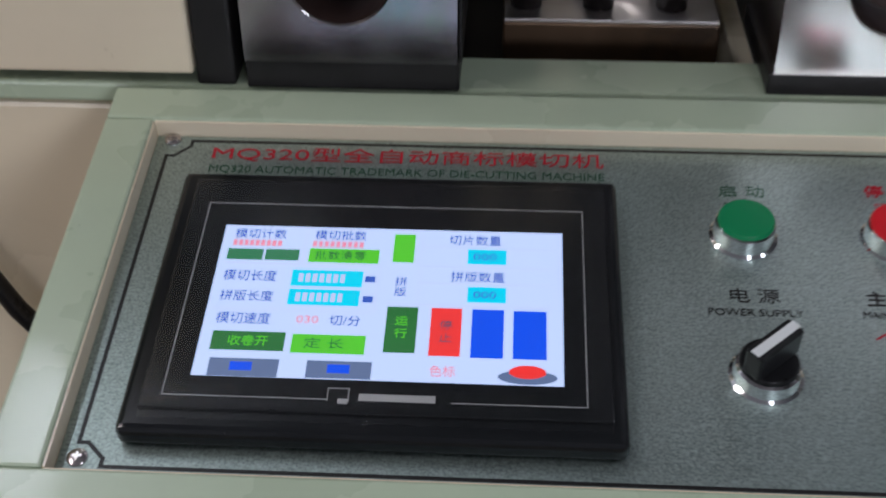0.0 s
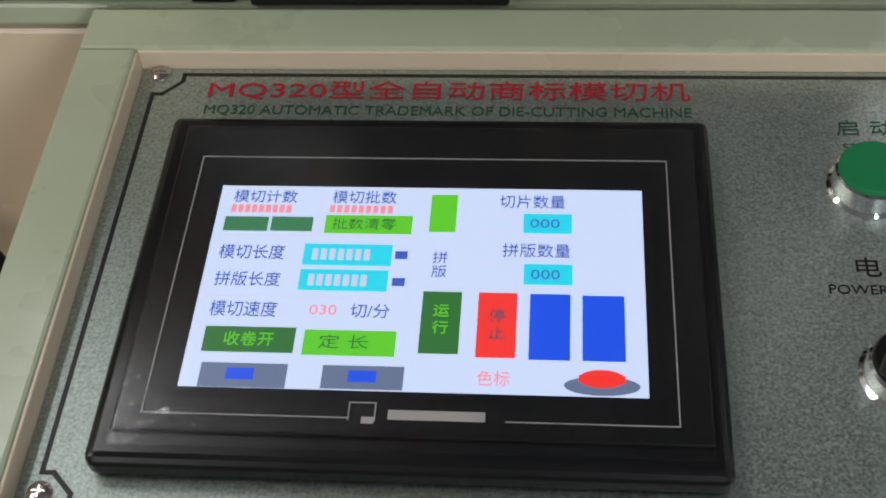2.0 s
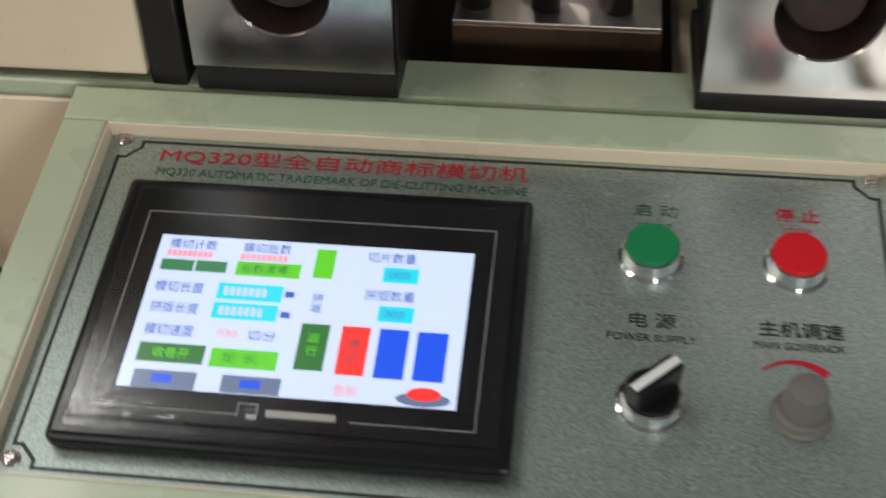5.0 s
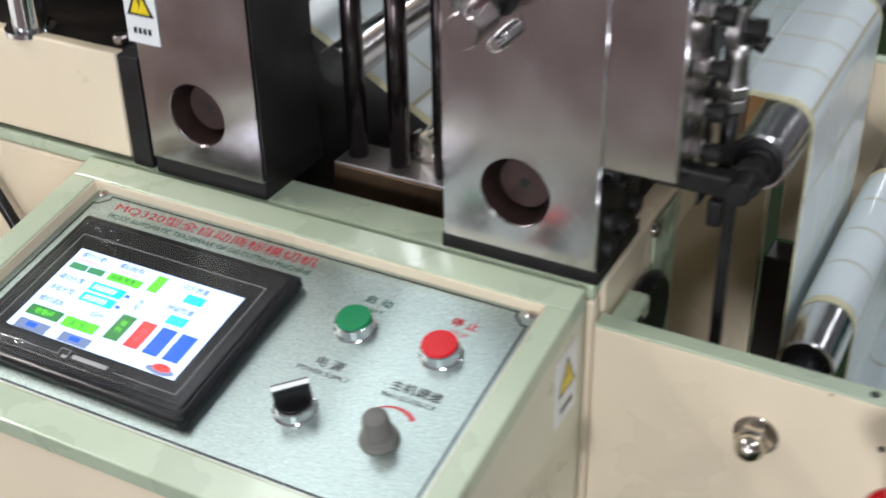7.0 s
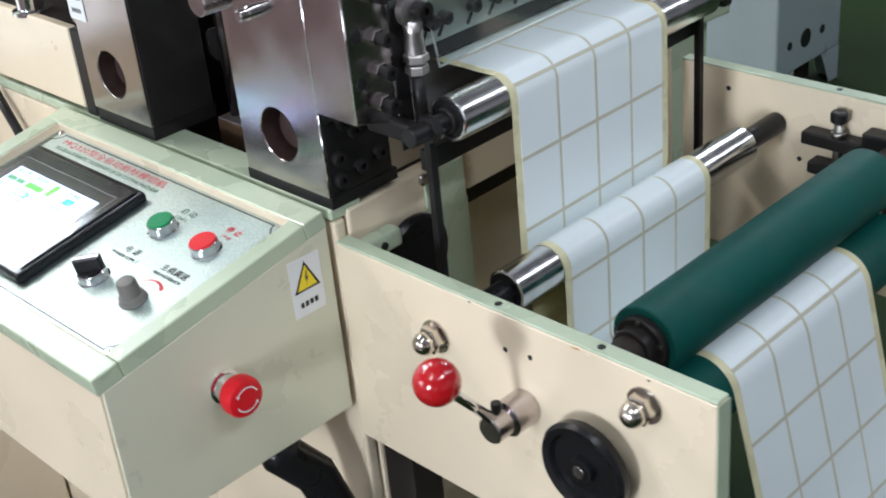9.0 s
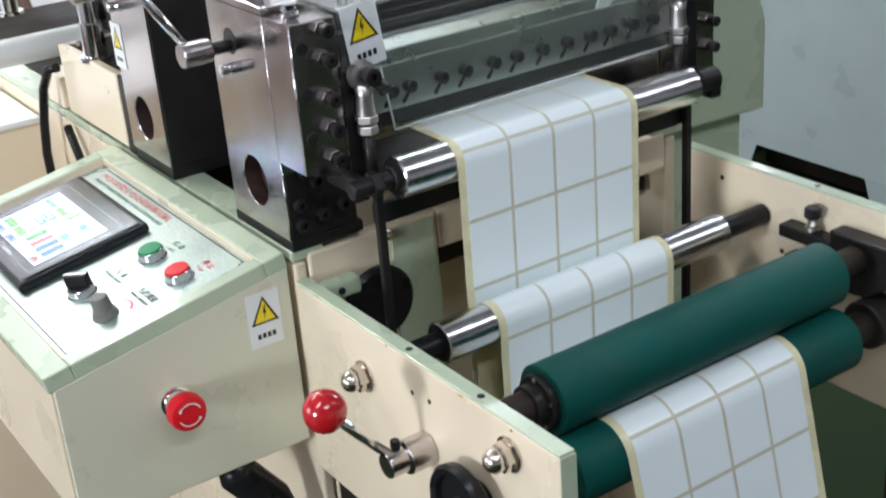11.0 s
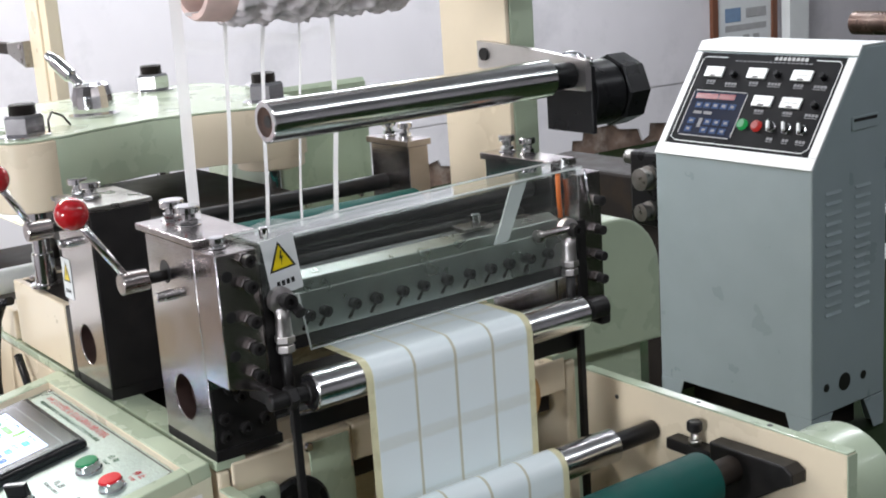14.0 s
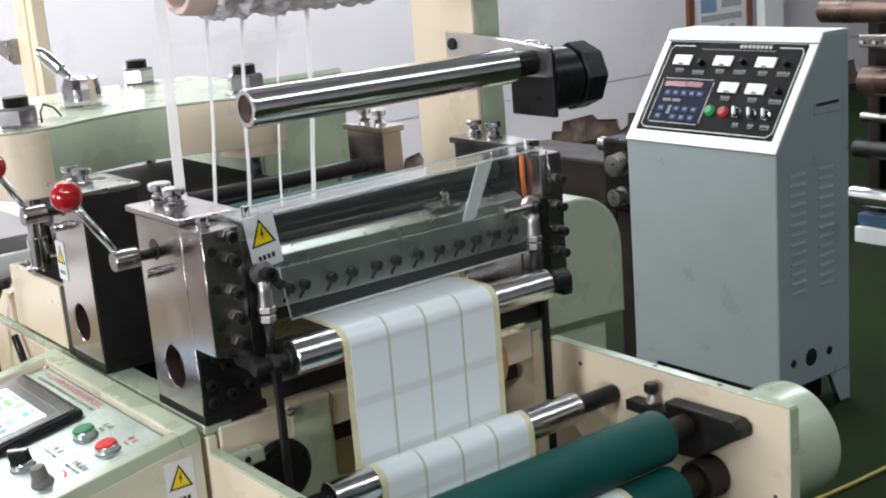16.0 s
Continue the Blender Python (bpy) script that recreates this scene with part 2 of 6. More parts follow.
# ---- mesh tools ----
def bm_box(bm, x0, x1, y0, y1, z0, z1, bevel=0.0, seg=2, m=None):
    vs = [bm.verts.new(c) for c in ((x0, y0, z0), (x1, y0, z0), (x1, y1, z0), (x0, y1, z0), (x0, y0, z1), (x1, y0, z1), (x1, y1, z1), (x0, y1, z1))]
    fs = [bm.faces.new([vs[i] for i in f]) for f in ((0, 3, 2, 1), (4, 5, 6, 7), (0, 1, 5, 4), (1, 2, 6, 5), (2, 3, 7, 6), (3, 0, 4, 7))]
    made = set(vs)
    if bevel:
        es = {e for f in fs for e in f.edges}
        got = bmesh.ops.bevel(bm, geom=list(es), offset=bevel, segments=seg, profile=0.5, affect="EDGES")
        made = set(got["verts"]) | {v for f in got["faces"] for v in f.verts}
        made |= {v for v in vs if v.is_valid}
        more = set()
        for v in made:
            more |= {w for f in v.link_faces for w in f.verts}
        made |= more
    if m is not None:
        bmesh.ops.transform(bm, matrix=m, verts=list(made))
    return bm


def frame_of(p0, p1):
    a = (Vector(p1) - Vector(p0)).normalized()
    u = a.orthogonal().normalized()
    if abs(a.z) < 0.9:
        u = a.cross(Vector((0, 0, 1))).normalized()
    return a, u, a.cross(u).normalized()


def bm_lathe(bm, p0, axis, profile, seg=32, close0=True, close1=True):
    """Rings of (distance along the axis, radius)."""
    a, u, v = frame_of((0, 0, 0), axis)
    rings = []
    for d, r in profile:
        c = Vector(p0) + a * d
        rings.append([bm.verts.new(c + (u * math.cos(2 * math.pi * k / seg) + v * math.sin(2 * math.pi * k / seg)) * max(r, 1e-5)) for k in range(seg)])
    for r0, r1 in zip(rings, rings[1:]):
        for k in range(seg):
            f = bm.faces.new((r0[k], r0[(k + 1) % seg], r1[(k + 1) % seg], r1[k]))
            f.smooth = True
    for i in range(1, len(profile) - 1):
        (d0, q0), (d1, q1), (d2, q2) = profile[i - 1], profile[i], profile[i + 1]
        turn = abs(math.atan2(q1 - q0, d1 - d0) - math.atan2(q2 - q1, d2 - d1))
        if min(turn, 2 * math.pi - turn) > 0.6:
            for k in range(seg):
                e = bm.edges.get((rings[i][k], rings[i][(k + 1) % seg]))
                if e:
                    e.smooth = False
    if close0:
        bm.faces.new(list(reversed(rings[0])))
    if close1:
        bm.faces.new(rings[-1])
    return bm


def bm_cyl(bm, p0, p1, r, seg=28, ch=0.0):
    n = (Vector(p1) - Vector(p0)).length
    ch = min(ch, n / 3, r / 2)
    prof = [(0, r), (n, r)] if not ch else [(0, r - ch), (ch, r), (n - ch, r), (n, r - ch)]
    return bm_lathe(bm, p0, Vector(p1) - Vector(p0), prof, seg)


def bm_hex(bm, p0, p1, r):
    n = (Vector(p1) - Vector(p0)).length
    bm_lathe(bm, p0, Vector(p1) - Vector(p0), [(0, r * 0.93), (n * 0.12, r), (n * 0.85, r), (n, r * 0.88)], 6)
    for f in bm.faces:
        if len(f.verts) == 4:
            f.smooth = False
    return bm


def bm_prism(bm, outline, depth_axis, d0, d1, bevel=0.0):
    """An outline of two coordinates, extruded along the third axis."""
    def at(p, d):
        q = list(p)
        q.insert(depth_axis, d)
        return q
    lo = [bm.verts.new(at(p, d0)) for p in outline]
    hi = [bm.verts.new(at(p, d1)) for p in outline]
    n = len(outline)
    f0, f1 = bm.faces.new(list(reversed(lo))), bm.faces.new(hi)
    for k in range(n):
        bm.faces.new((lo[k], lo[(k + 1) % n], hi[(k + 1) % n], hi[k]))
    bmesh.ops.recalc_face_normals(bm, faces=bm.faces)
    if bevel:
        bmesh.ops.bevel(bm, geom=list({e for f in (f0, f1) for e in f.edges}), offset=bevel, segments=2, profile=0.5, affect="EDGES")
    return bm


def smooth_sides(bm, limit=0.5):
    """Smooth shading, but for edges sharper than the limit."""
    for f in bm.faces:
        f.smooth = True
    for e in bm.edges:
        e.smooth = len(e.link_faces) == 2 and e.calc_face_angle(0) < limit


def bm_ball(bm, c, r, seg=32, rings=18, squash=1.0):
    prof = [(-r * squash * math.cos(math.pi * k / rings), r * math.sin(math.pi * k / rings)) for k in range(rings + 1)]
    return bm_lathe(bm, c, (0, 0, 1), prof, seg, False, False)


def bm_tube(bm, pts, r, seg=10):
    """A round bar bent along points."""
    pts = [Vector(p) for p in pts]
    rings = []
    side = None
    for k, p in enumerate(pts):
        d = (pts[min(k + 1, len(pts) - 1)] - pts[max(k - 1, 0)]).normalized()
        side = (side - d * side.dot(d)).normalized() if side else d.orthogonal().normalized()
        w = d.cross(side)
        rings.append([bm.verts.new(p + (side * math.cos(2 * math.pi * j / seg) + w * math.sin(2 * math.pi * j / seg)) * r) for j in range(seg)])
    for a, b in zip(rings, rings[1:]):
        for j in range(seg):
            bm.faces.new((a[j], a[(j + 1) % seg], b[(j + 1) % seg], b[j])).smooth = True
    bm.faces.new(list(reversed(rings[0])))
    bm.faces.new(rings[-1])
    return bm


def B():
    return bmesh.new()


def mesh_of(name, bm, material):
    bmesh.ops.recalc_face_normals(bm, faces=bm.faces)
    me = bpy.data.meshes.new(name)
    bm.to_mesh(me)
    bm.free()
    me.materials.append(material)
    return me


def thing(name, at, label, category, group="", kind=""):
    """An Empty at the base of a thing."""
    e = new(name)
    e.empty_display_size = 0.05
    e.matrix_basis = pose(*at)
    return tagged(e, label, category, group, kind)


def part(name, bm, material, parent, label=""):
    ob = new(name, mesh_of(name, bm, material))
    if parent is not None:
        ob.parent = parent
        if parent.type == "EMPTY":
            ob.matrix_parent_inverse = parent.matrix_basis.inverted()
    return tagged(ob, label)


def solo(name, bm, material, label, category="", group="", kind=""):
    return tagged(new(name, mesh_of(name, bm, material)), label, category, group, kind)


def words(name, text, m, size, material, parent, width=None, label="", bold=0.0):
    """Flat lettering laid in the plane of m, its left edge and base line at the origin."""
    cu = bpy.data.curves.new(name, "FONT")
    cu.body, cu.size, cu.align_x = text, size, "LEFT"
    cu.extrude, cu.offset, cu.resolution_u = 0.0001, bold, 3
    tmp = bpy.data.objects.new(name, cu)
    scene.collection.objects.link(tmp)
    bpy.context.view_layer.update()
    me = bpy.data.meshes.new_from_object(tmp.evaluated_get(bpy.context.evaluated_depsgraph_get()))
    bpy.data.objects.remove(tmp)
    if width and len(me.vertices):
        xs = [v.co.x for v in me.vertices]
        k = width / (max(xs) - min(xs))
        for v in me.vertices:
            v.co.x = (v.co.x - min(xs)) * k
    me.transform(m)
    me.materials.clear()
    me.materials.append(material)
    ob = new(name, me)
    if parent is not None:
        ob.parent = parent
        if parent.type == "EMPTY":
            ob.matrix_parent_inverse = parent.matrix_basis.inverted()
    return tagged(ob, label)


# ---- the room ----
def room():
    bm = B()
    bm_box(bm, -4.3, 7.0, -4.0, 9.0, FLOOR - 0.1, FLOOR)
    solo("floor", bm, FLOORM, "worn green painted concrete floor", "floor", kind="structure")
    for name, a in (("wall_west", (-4.3, -4.07, -4.0, 9.0)), ("wall_east", (6.8, 7.0, -4.0, 9.0)), ("wall_north", (-4.07, 6.8, 8.8, 9.0))):
        bm = B()
        bm_box(bm, *a, FLOOR + (0.34 if name == "wall_west" else 0), CEIL)
        solo(name, bm, WALL, "stained whitewashed factory wall", "wall", kind="structure")
    bm = B()
    for a in ((-4.07, -2.6, FLOOR, CEIL), (-1.0, 0.9, FLOOR, CEIL), (2.3, 6.8, FLOOR, CEIL), (0.9, 2.3, FLOOR, 1.0), (0.9, 2.3, 2.4, CEIL), (-2.6, -1.0, FLOOR, 1.0), (-2.6, -1.0, 2.4, CEIL)):
        bm_box(bm, a[0], a[1], -4.0, -3.8, a[2], a[3])
    solo("wall_south", bm, WALL, "stained whitewashed factory wall with a window opening and an added second one", "wall", kind="structure")
    # The second window is unseen, added to let fill light reach the left fronts.
    for name, xa, xb in (("window_1", 0.9, 2.3), ("window_fill", -2.6, -1.0)):
        bm = B()
        xm_ = (xa + xb) / 2
        for a in ((xa, xa + 0.05, 1.0, 2.4), (xb - 0.05, xb, 1.0, 2.4), (xa + 0.05, xb - 0.05, 1.0, 1.05), (xa + 0.05, xb - 0.05, 2.35, 2.4), (xm_ - 0.02, xm_ + 0.02, 1.05, 2.35)):
            bm_box(bm, a[0], a[1], -3.85, -3.81, a[2], a[3])
        solo(name, bm, WHITE, "white painted frame of an unseen window", "window", kind="structure")
    bm = B()
    bm_box(bm, -4.3, -4.085, -4.0, 8.8, FLOOR, FLOOR + 0.34)
    solo("baseboard", bm, BRICKDIRT, "dirty brown bare brick plinth of the wall", "plinth", kind="structure")
    # broken plaster over the plinth, its lower edge ragged
    bm = B()
    rng = random.Random(11)
    edge, y = [], -3.9
    while y < 8.7:
        h = rng.uniform(0.02, 0.17)
        w = rng.uniform(0.06, 0.3)
        edge += [(y, FLOOR + h), (y + w * 0.85, FLOOR + h + rng.uniform(-0.03, 0.03))]
        y += w
    for (ya, za), (yb_, zb_) in zip(edge, edge[1:]):
        v = [bm.verts.new(c) for c in ((-4.07, ya, za), (-4.07, yb_, zb_), (-4.07, yb_, FLOOR + 0.345), (-4.07, ya, FLOOR + 0.345))]
        w_ = [bm.verts.new((-4.085, p.co.y, p.co.z)) for p in v]
        bm.faces.new(v)
        bm.faces.new((v[0], w_[0], w_[1], v[1]))
    solo("trim", bm, WALL, "broken edge of the whitewash plaster over the plinth", "plaster", kind="structure")
    # Unseen brown strip, added only to warm the reflections in the plated blocks.
    bm = B()
    bm_box(bm, -4.07, 0.9, -3.8, -0.75, FLOOR - 0.05, FLOOR + 0.004)
    solo("floor_reflection_tint", bm, TINTFLOOR, "unseen reddish brown strip added to tint reflections in the blocks", "floor", kind="structure")
    bm = B()
    bm_box(bm, -4.3, 7.0, -4.0, 9.0, CEIL, CEIL + 0.1)
    solo("ceiling", bm, CEILM, "dull grey factory ceiling", "ceiling", kind="structure")
    for tx, ty, _ in TUBES:
        bm = B()
        bm_box(bm, tx - 0.1, tx + 0.1, ty - 0.78, ty + 0.78, CEIL - 0.4, CEIL - 0.34, 0.01)
        bm_cyl(bm, (tx, ty - 0.6, CEIL - 0.35), (tx, ty - 0.6, CEIL), 0.006, 8)
        bm_cyl(bm, (tx, ty + 0.6, CEIL - 0.35), (tx, ty + 0.6, CEIL), 0.006, 8)
        solo("tube_lamp", bm, WHITE, "white hanging fluorescent lamp housing", "lamp", "ceiling lamps")


room()

TILT = pose(0, 0, 1.0, 10)


# ---- machine base ----
def machine_base():
    t = thing("machine_cabinet", (-0.4, 0.3, FLOOR), "cream enamelled base cabinet of the die-cutting machine", "machine cabinet")
    bm = B()
    bm_box(bm, -1.25, 0.428, 0.036, 0.05, FLOOR, 1.0, 0.003)
    part("front_panel", bm, CREAM, t)
    bm = B()
    bm_box(bm, -1.25, 0.428, 0.552, 0.57, FLOOR, 1.0, 0.003)
    part("back_panel", bm, CREAM, t)
    bm = B()
    bm_box(bm, 0.41, 0.43, 0.052, 0.211, FLOOR, 1.008, 0.003)
    part("end_panel", bm, CREAM, t, "cream end panel under the rollers")
    # recess behind the hanging web
    bm = B()
    bm_box(bm, 0.41, 0.43, 0.2115, 0.55, 0.962, 1.008, 0.003)
    part("lintel", bm, CREAM, t)
    bm = B()
    bm_box(bm, 0.3, 0.312, 0.052, 0.55, FLOOR, 0.99, 0.002)
    part("recess_panel", bm, CREAM, t, "cream panel deep in the shaded recess")
    bm = B()
    bm_box(bm, 0.4302, 0.4322, 0.18, 0.209, FLOOR + 0.3, 0.958, 0.0008)
    part("edge_strip", bm, GREEN, t, "pale green edge strip")
    bm = B()
    bm_box(bm, -1.25, 0.428, 0.034, 0.072, 1.002, 1.0135, 0.002)
    part("top_rail", bm, GREEN, t, "pale green top rail")
    bm = B()
    bm_box(bm, -1.25, 0.428, 0.53, 0.574, 1.002, 1.0135, 0.002)
    part("top_rail", bm, GREEN, t, "pale green top rail")
    bm = B()
    bm_box(bm, -1.2, 0.405, 0.06, 0.54, 0.93, 0.95)
    part("bed", bm, DARK, t, "dark greasy bed inside the machine")
    bm = B()
    bm_box(bm, 0.431, 0.4335, 0.15, 0.205, 0.84, 1.004, 0.001)
    part("access_plate", bm, GREEN, t, "pale green access plate")
    bm = B()
    bm_cyl(bm, (0.43, 0.149, 1.0), (0.437, 0.149, 1.0), 0.006, 14, 0.002)
    part("screw", bm, CHROME, t)
    bm = B()
    bm_cyl(bm, (0.432, 0.125, 0.93), (0.445, 0.125, 0.93), 0.042, 30, 0.004)
    part("pulley", bm, PLASTIC, t, "black pulley on the end panel")
    bm = B()
    bm_box(bm, 0.431, 0.45, 0.055, 0.1, 0.955, 0.975, 0.004)
    part("terminal_box", bm, GREEN, t, "small pale green terminal box")
    bm = B()
    bm_cyl(bm, (0.45, 0.075, 0.965), (0.452, 0.075, 0.965), 0.004, 12)
    part("socket", bm, INK, t)
    return t


machine_base()


def infeed_box():
    t = thing("infeed_box", (-0.1, 0.1, 1.0135), "cream enamelled box on the machine base beside the first cheek", "machine box")
    bm = B()
    bm_box(bm, -0.2, 0.006, 0.033, 0.045, 1.02, 1.115, 0.002)
    bm_box(bm, -0.2, -0.188, 0.045, 0.5, 1.02, 1.115, 0.002)
    part("front_panel", bm, CREAM, t)
    bm = B()
    bm_box(bm, -0.2, 0.006, 0.045, 0.125, 1.1, 1.1135, 0.002)
    part("top_plate", bm, DARK, t, "dark oily top plate")
    bm = B()
    bm_box(bm, 0.007, 0.028, 0.034, 0.12, 1.0135, 1.115, 0.002)
    part("gasket", bm, BLACK, t, "black strip beside the box")
    for sx in (-0.17, -0.005):
        bm = B()
        bm_cyl(bm, (sx, 0.055, 1.113), (sx, 0.055, 1.122), 0.007, 14, 0.002)
        part("screw", bm, CHROME, t)
    return t


infeed_box()


# ---- the console ----
def console():
    t = thing("control_console", (0.2, -0.1, 0.791), "cream console box with a green framed sloping control panel", "control console")
    bm = B()
    bm_prism(bm, [(0.03, 0.791), (0.03, 1.001), (-0.228, 0.956), (-0.228, 0.80), (-0.212, 0.791)], 0, -0.031, 0.424)
    bmesh.ops.bevel(bm, geom=list(bm.edges), offset=0.003, segments=2, affect="EDGES")
    part("body", bm, CREAM, t)
    # Same cream paint; the green floor light on this end is in its colour.
    bm = B()
    bm_prism(bm, [(0.029, 0.793), (0.029, 0.9985), (-0.226, 0.9535), (-0.226, 0.802), (-0.211, 0.793)], 0, 0.4205, 0.4246, 0.0012)
    part("end_face", bm, CREAM_TINTED, t, "cream end face with green floor light in its colour")
    # sloping frame, four bars round the recess
    x0, x1, y0, y1 = -0.034, 0.4245, -0.236, 0.0295
    u0, u1, v0, v1 = -0.0095, 0.4045, -0.208, 0.0045
    zf = 0.0105
    for a in ((x0, x1, v1, y1), (x0, x1, y0, v0), (x0, u0, v0, v1), (u1, x1, v0, v1)):
        bm = B()
        bm_box(bm, *a, -0.0075, zf, 0.0016, 2)
        bm.transform(TILT)
        part("frame_bar", bm, GREEN, t, "pale green painted frame bar")
    for a in ((u0 + 0.0004, u1 - 0.0004, v1 - 0.001, v1 + 0.0005), (u0 + 0.0004, u1 - 0.0004, v0 - 0.0005, v0 + 0.001), (u0 - 0.0005, u0 + 0.001, v0 + 0.001, v1 - 0.001), (u1 - 0.001, u1 + 0.0005, v0 + 0.001, v1 - 0.001)):
        bm = B()
        bm_box(bm, *a, -0.006, zf - 0.0014, 0.0003, 1)
        bm.transform(TILT)
        part("recess_wall", bm, CREAM, t, "cream side of the panel recess")
    bm = B()
    bm_box(bm, u0 + 0.0012, u1 - 0.0012, v0 + 0.0012, v1 - 0.0012, -0.006, 0.0, 0.0004, 1)
    bm.transform(TILT)
    plate = part("panel_plate", bm, ALU, t, "frosted aluminium control panel")
    # engraved black border with notched corners
    c = 0.0115
    L, R, T, Bt = -0.0012, 0.3958, -0.0004, -0.1998
    pts = [(L + c, T), (R - c, T), (R - c, T - 0.004), (R - 0.004, T - c), (R, T - c), (R, Bt + c), (R - 0.004, Bt + c), (R - c, Bt + 0.004), (R - c, Bt), (L + c, Bt), (L + c, Bt + 0.004), (L + 0.004, Bt + c), (L, Bt + c), (L, T - c), (L + 0.004, T - c), (L + c, T - 0.004)]
    bm = B()
    for p, q in zip(pts, pts[1:] + pts[:1]):
        d = Vector((q[0] - p[0], q[1] - p[1], 0)).normalized() * 0.0008
        n = Vector((-d.y, d.x, 0)) * 1.15
        a, b = Vector((*p, 0.00012)) - d, Vector((*q, 0.00012)) + d
        bm.faces.new([bm.verts.new(v) for v in (a - n, b - n, b + n, a + n)])
    bm.transform(TILT)
    part("border_line", bm, INK, plate, "black engraved border line")
    for sx, sy in ((0, 0), (0.394, 0), (0, -0.196), (0.394, -0.196)):
        bm = B()
        bm_lathe(bm, (sx, sy, 0), (0, 0, 1), [(0, 0.0044), (0.0008, 0.0043), (0.0016, 0.003), (0.0018, 0.001)], 20)
        bm_box(bm, sx - 0.0022, sx + 0.0022, sy - 0.0004, sy + 0.0004, 0.0014, 0.0022)
        bm_box(bm, sx - 0.0004, sx + 0.0004, sy - 0.0022, sy + 0.0022, 0.0014, 0.0022)
        bm.transform(TILT)
        part("screw", bm, CHROME, t, "small cross-head screw")
    up = lambda x, y, z=0.0002: TILT @ pose(x, y, z)  # noqa: E731
    words("title", "MQ320型全自动商标模切机", up(0.0222, -0.0132), 0.0112, REDINK, plate, 0.1965, "red printed title", 0.0)
    words("subtitle", "MQ320 AUTOMATIC TRADEMARK OF DIE-CUTTING MACHINE", up(0.0222, -0.0232), 0.0074, GREENINK, plate, 0.1965, "small green printed line")
    words("caption", "启 动", up(0.2735, -0.0315), 0.009, GREENINK, plate, 0.022)
    words("caption", "START", up(0.275, -0.0405), 0.0058, GREENINK, plate, 0.018)
    words("caption", "停 止", up(0.3435, -0.0295), 0.009, REDINK, plate, 0.022, "", 0.00015)
    words("caption", "STOP", up(0.347, -0.0385), 0.0058, REDINK, plate, 0.014)
    words("caption", "电 源", up(0.2725, -0.1), 0.0095, INK, plate, 0.022)
    words("caption", "POWER SUPPLY", up(0.262, -0.1085), 0.0058, INK, plate, 0.042)
    words("caption", "主机调速", up(0.333, -0.1), 0.0095, INK, plate, 0.039, "", 0.00012)
    words("caption", "MAIN GOVERNOR", up(0.33, -0.108), 0.0058, INK, plate, 0.042)
    # red speed wedge
    bm = B()
    ring = []
    for k in range(15):
        a = radians(136 - k * 6.4)
        w = 0.0008 + 0.0035 * k / 14
        ring.append(((math.cos(a), math.sin(a)), w))
    outer = [bm.verts.new((0.349 + c[0] * 0.0222, -0.1355 + c[1] * 0.0222, 0.0002)) for c, w in ring]
    inner = [bm.verts.new((0.349 + c[0] * (0.0222 - w), -0.1355 + c[1] * (0.0222 - w), 0.0002)) for c, w in ring]
    for k in range(14):
        bm.faces.new((outer[k], outer[k + 1], inner[k + 1], inner[k]))
    bm.transform(TILT)
    part("speed_wedge", bm, REDINK, plate, "red printed speed wedge")

    def socket_ring(x, y, r=0.0145, h=0.0105):
        bm = B()
        bm_lathe(bm, (x, y, 0), (0, 0, 1), [(0, r + 0.0012), (0.001, r + 0.0014), (0.002, r), (h - 0.001, r - 0.0006), (h, r - 0.0016), (h, r - 0.0035)], 36)
        bm.transform(TILT)
        return bm

    for x, y, mat_, label in ((0.2822, -0.059, GREENB, "green"), (0.352, -0.0592, REDB, "red")):
        b = part("push_button", socket_ring(x, y), POLISH, t, f"{label} push button in a chrome ring")
        bm = B()
        bm_lathe(bm, (x, y, 0.006), (0, 0, 1), [(0, 0.0132), (0.0052, 0.0132), (0.0064, 0.0124), (0.0067, 0.006), (0.0066, 0)], 36, True, False)
        bm.transform(TILT)
        part("cap", bm, mat_, b, f"{label} plastic cap")
    sx, sy = 0.283, -0.1425
    s = part("selector_switch", socket_ring(sx, sy, 0.0145, 0.009), POLISH, t, "black selector switch in a chrome ring")
    bm = B()
    bm_lathe(bm, (sx, sy, 0.006), (0, 0, 1), [(0, 0.0128), (0.004, 0.0128), (0.0052, 0.012), (0.0054, 0)], 32, True, False)
    bm.transform(TILT)
    part("dial", bm, PLASTIC, s, "black plastic dial")
    turn = pose(sx, sy, 0, 0, 0, 42)
    bm = B()
    bm_box(bm, -0.0125, 0.0135, -0.0046, 0.0046, 0.01, 0.0245, 0.0012)
    bm.transform(TILT @ turn)
    part("grip", bm, PLASTIC, s, "black grip")
    bm = B()
    bm_box(bm, -0.0125, 0.0134, -0.0021, 0.0021, 0.02445, 0.0248)
    bm.transform(TILT @ turn)
    part("pointer", bm, PAPER, s, "white pointer strip")
    kx, ky = 0.3495, -0.143
    bm = B()
    bm_lathe(bm, (kx, ky, 0), (0, 0, 1), [(0, 0.0135), (0.0015, 0.0138), (0.003, 0.0125), (0.006, 0.0122), (0.007, 0.0108)], 36)
    bm.transform(TILT)
    k = part("speed_knob", bm, KNOB, t, "grey ribbed speed knob")
    bm = B()
    prof = [(0.006, 0.0102), (0.02, 0.0092), (0.0225, 0.0085), (0.0233, 0.006), (0.0233, 0)]
    bm_lathe(bm, (kx, ky, 0), (0, 0, 1), prof, 40, True, False)
    for v in bm.verts:
        w = v.co - Vector((kx, ky, v.co.z))
        if w.length > 0.0075:
            a = math.atan2(w.y, w.x)
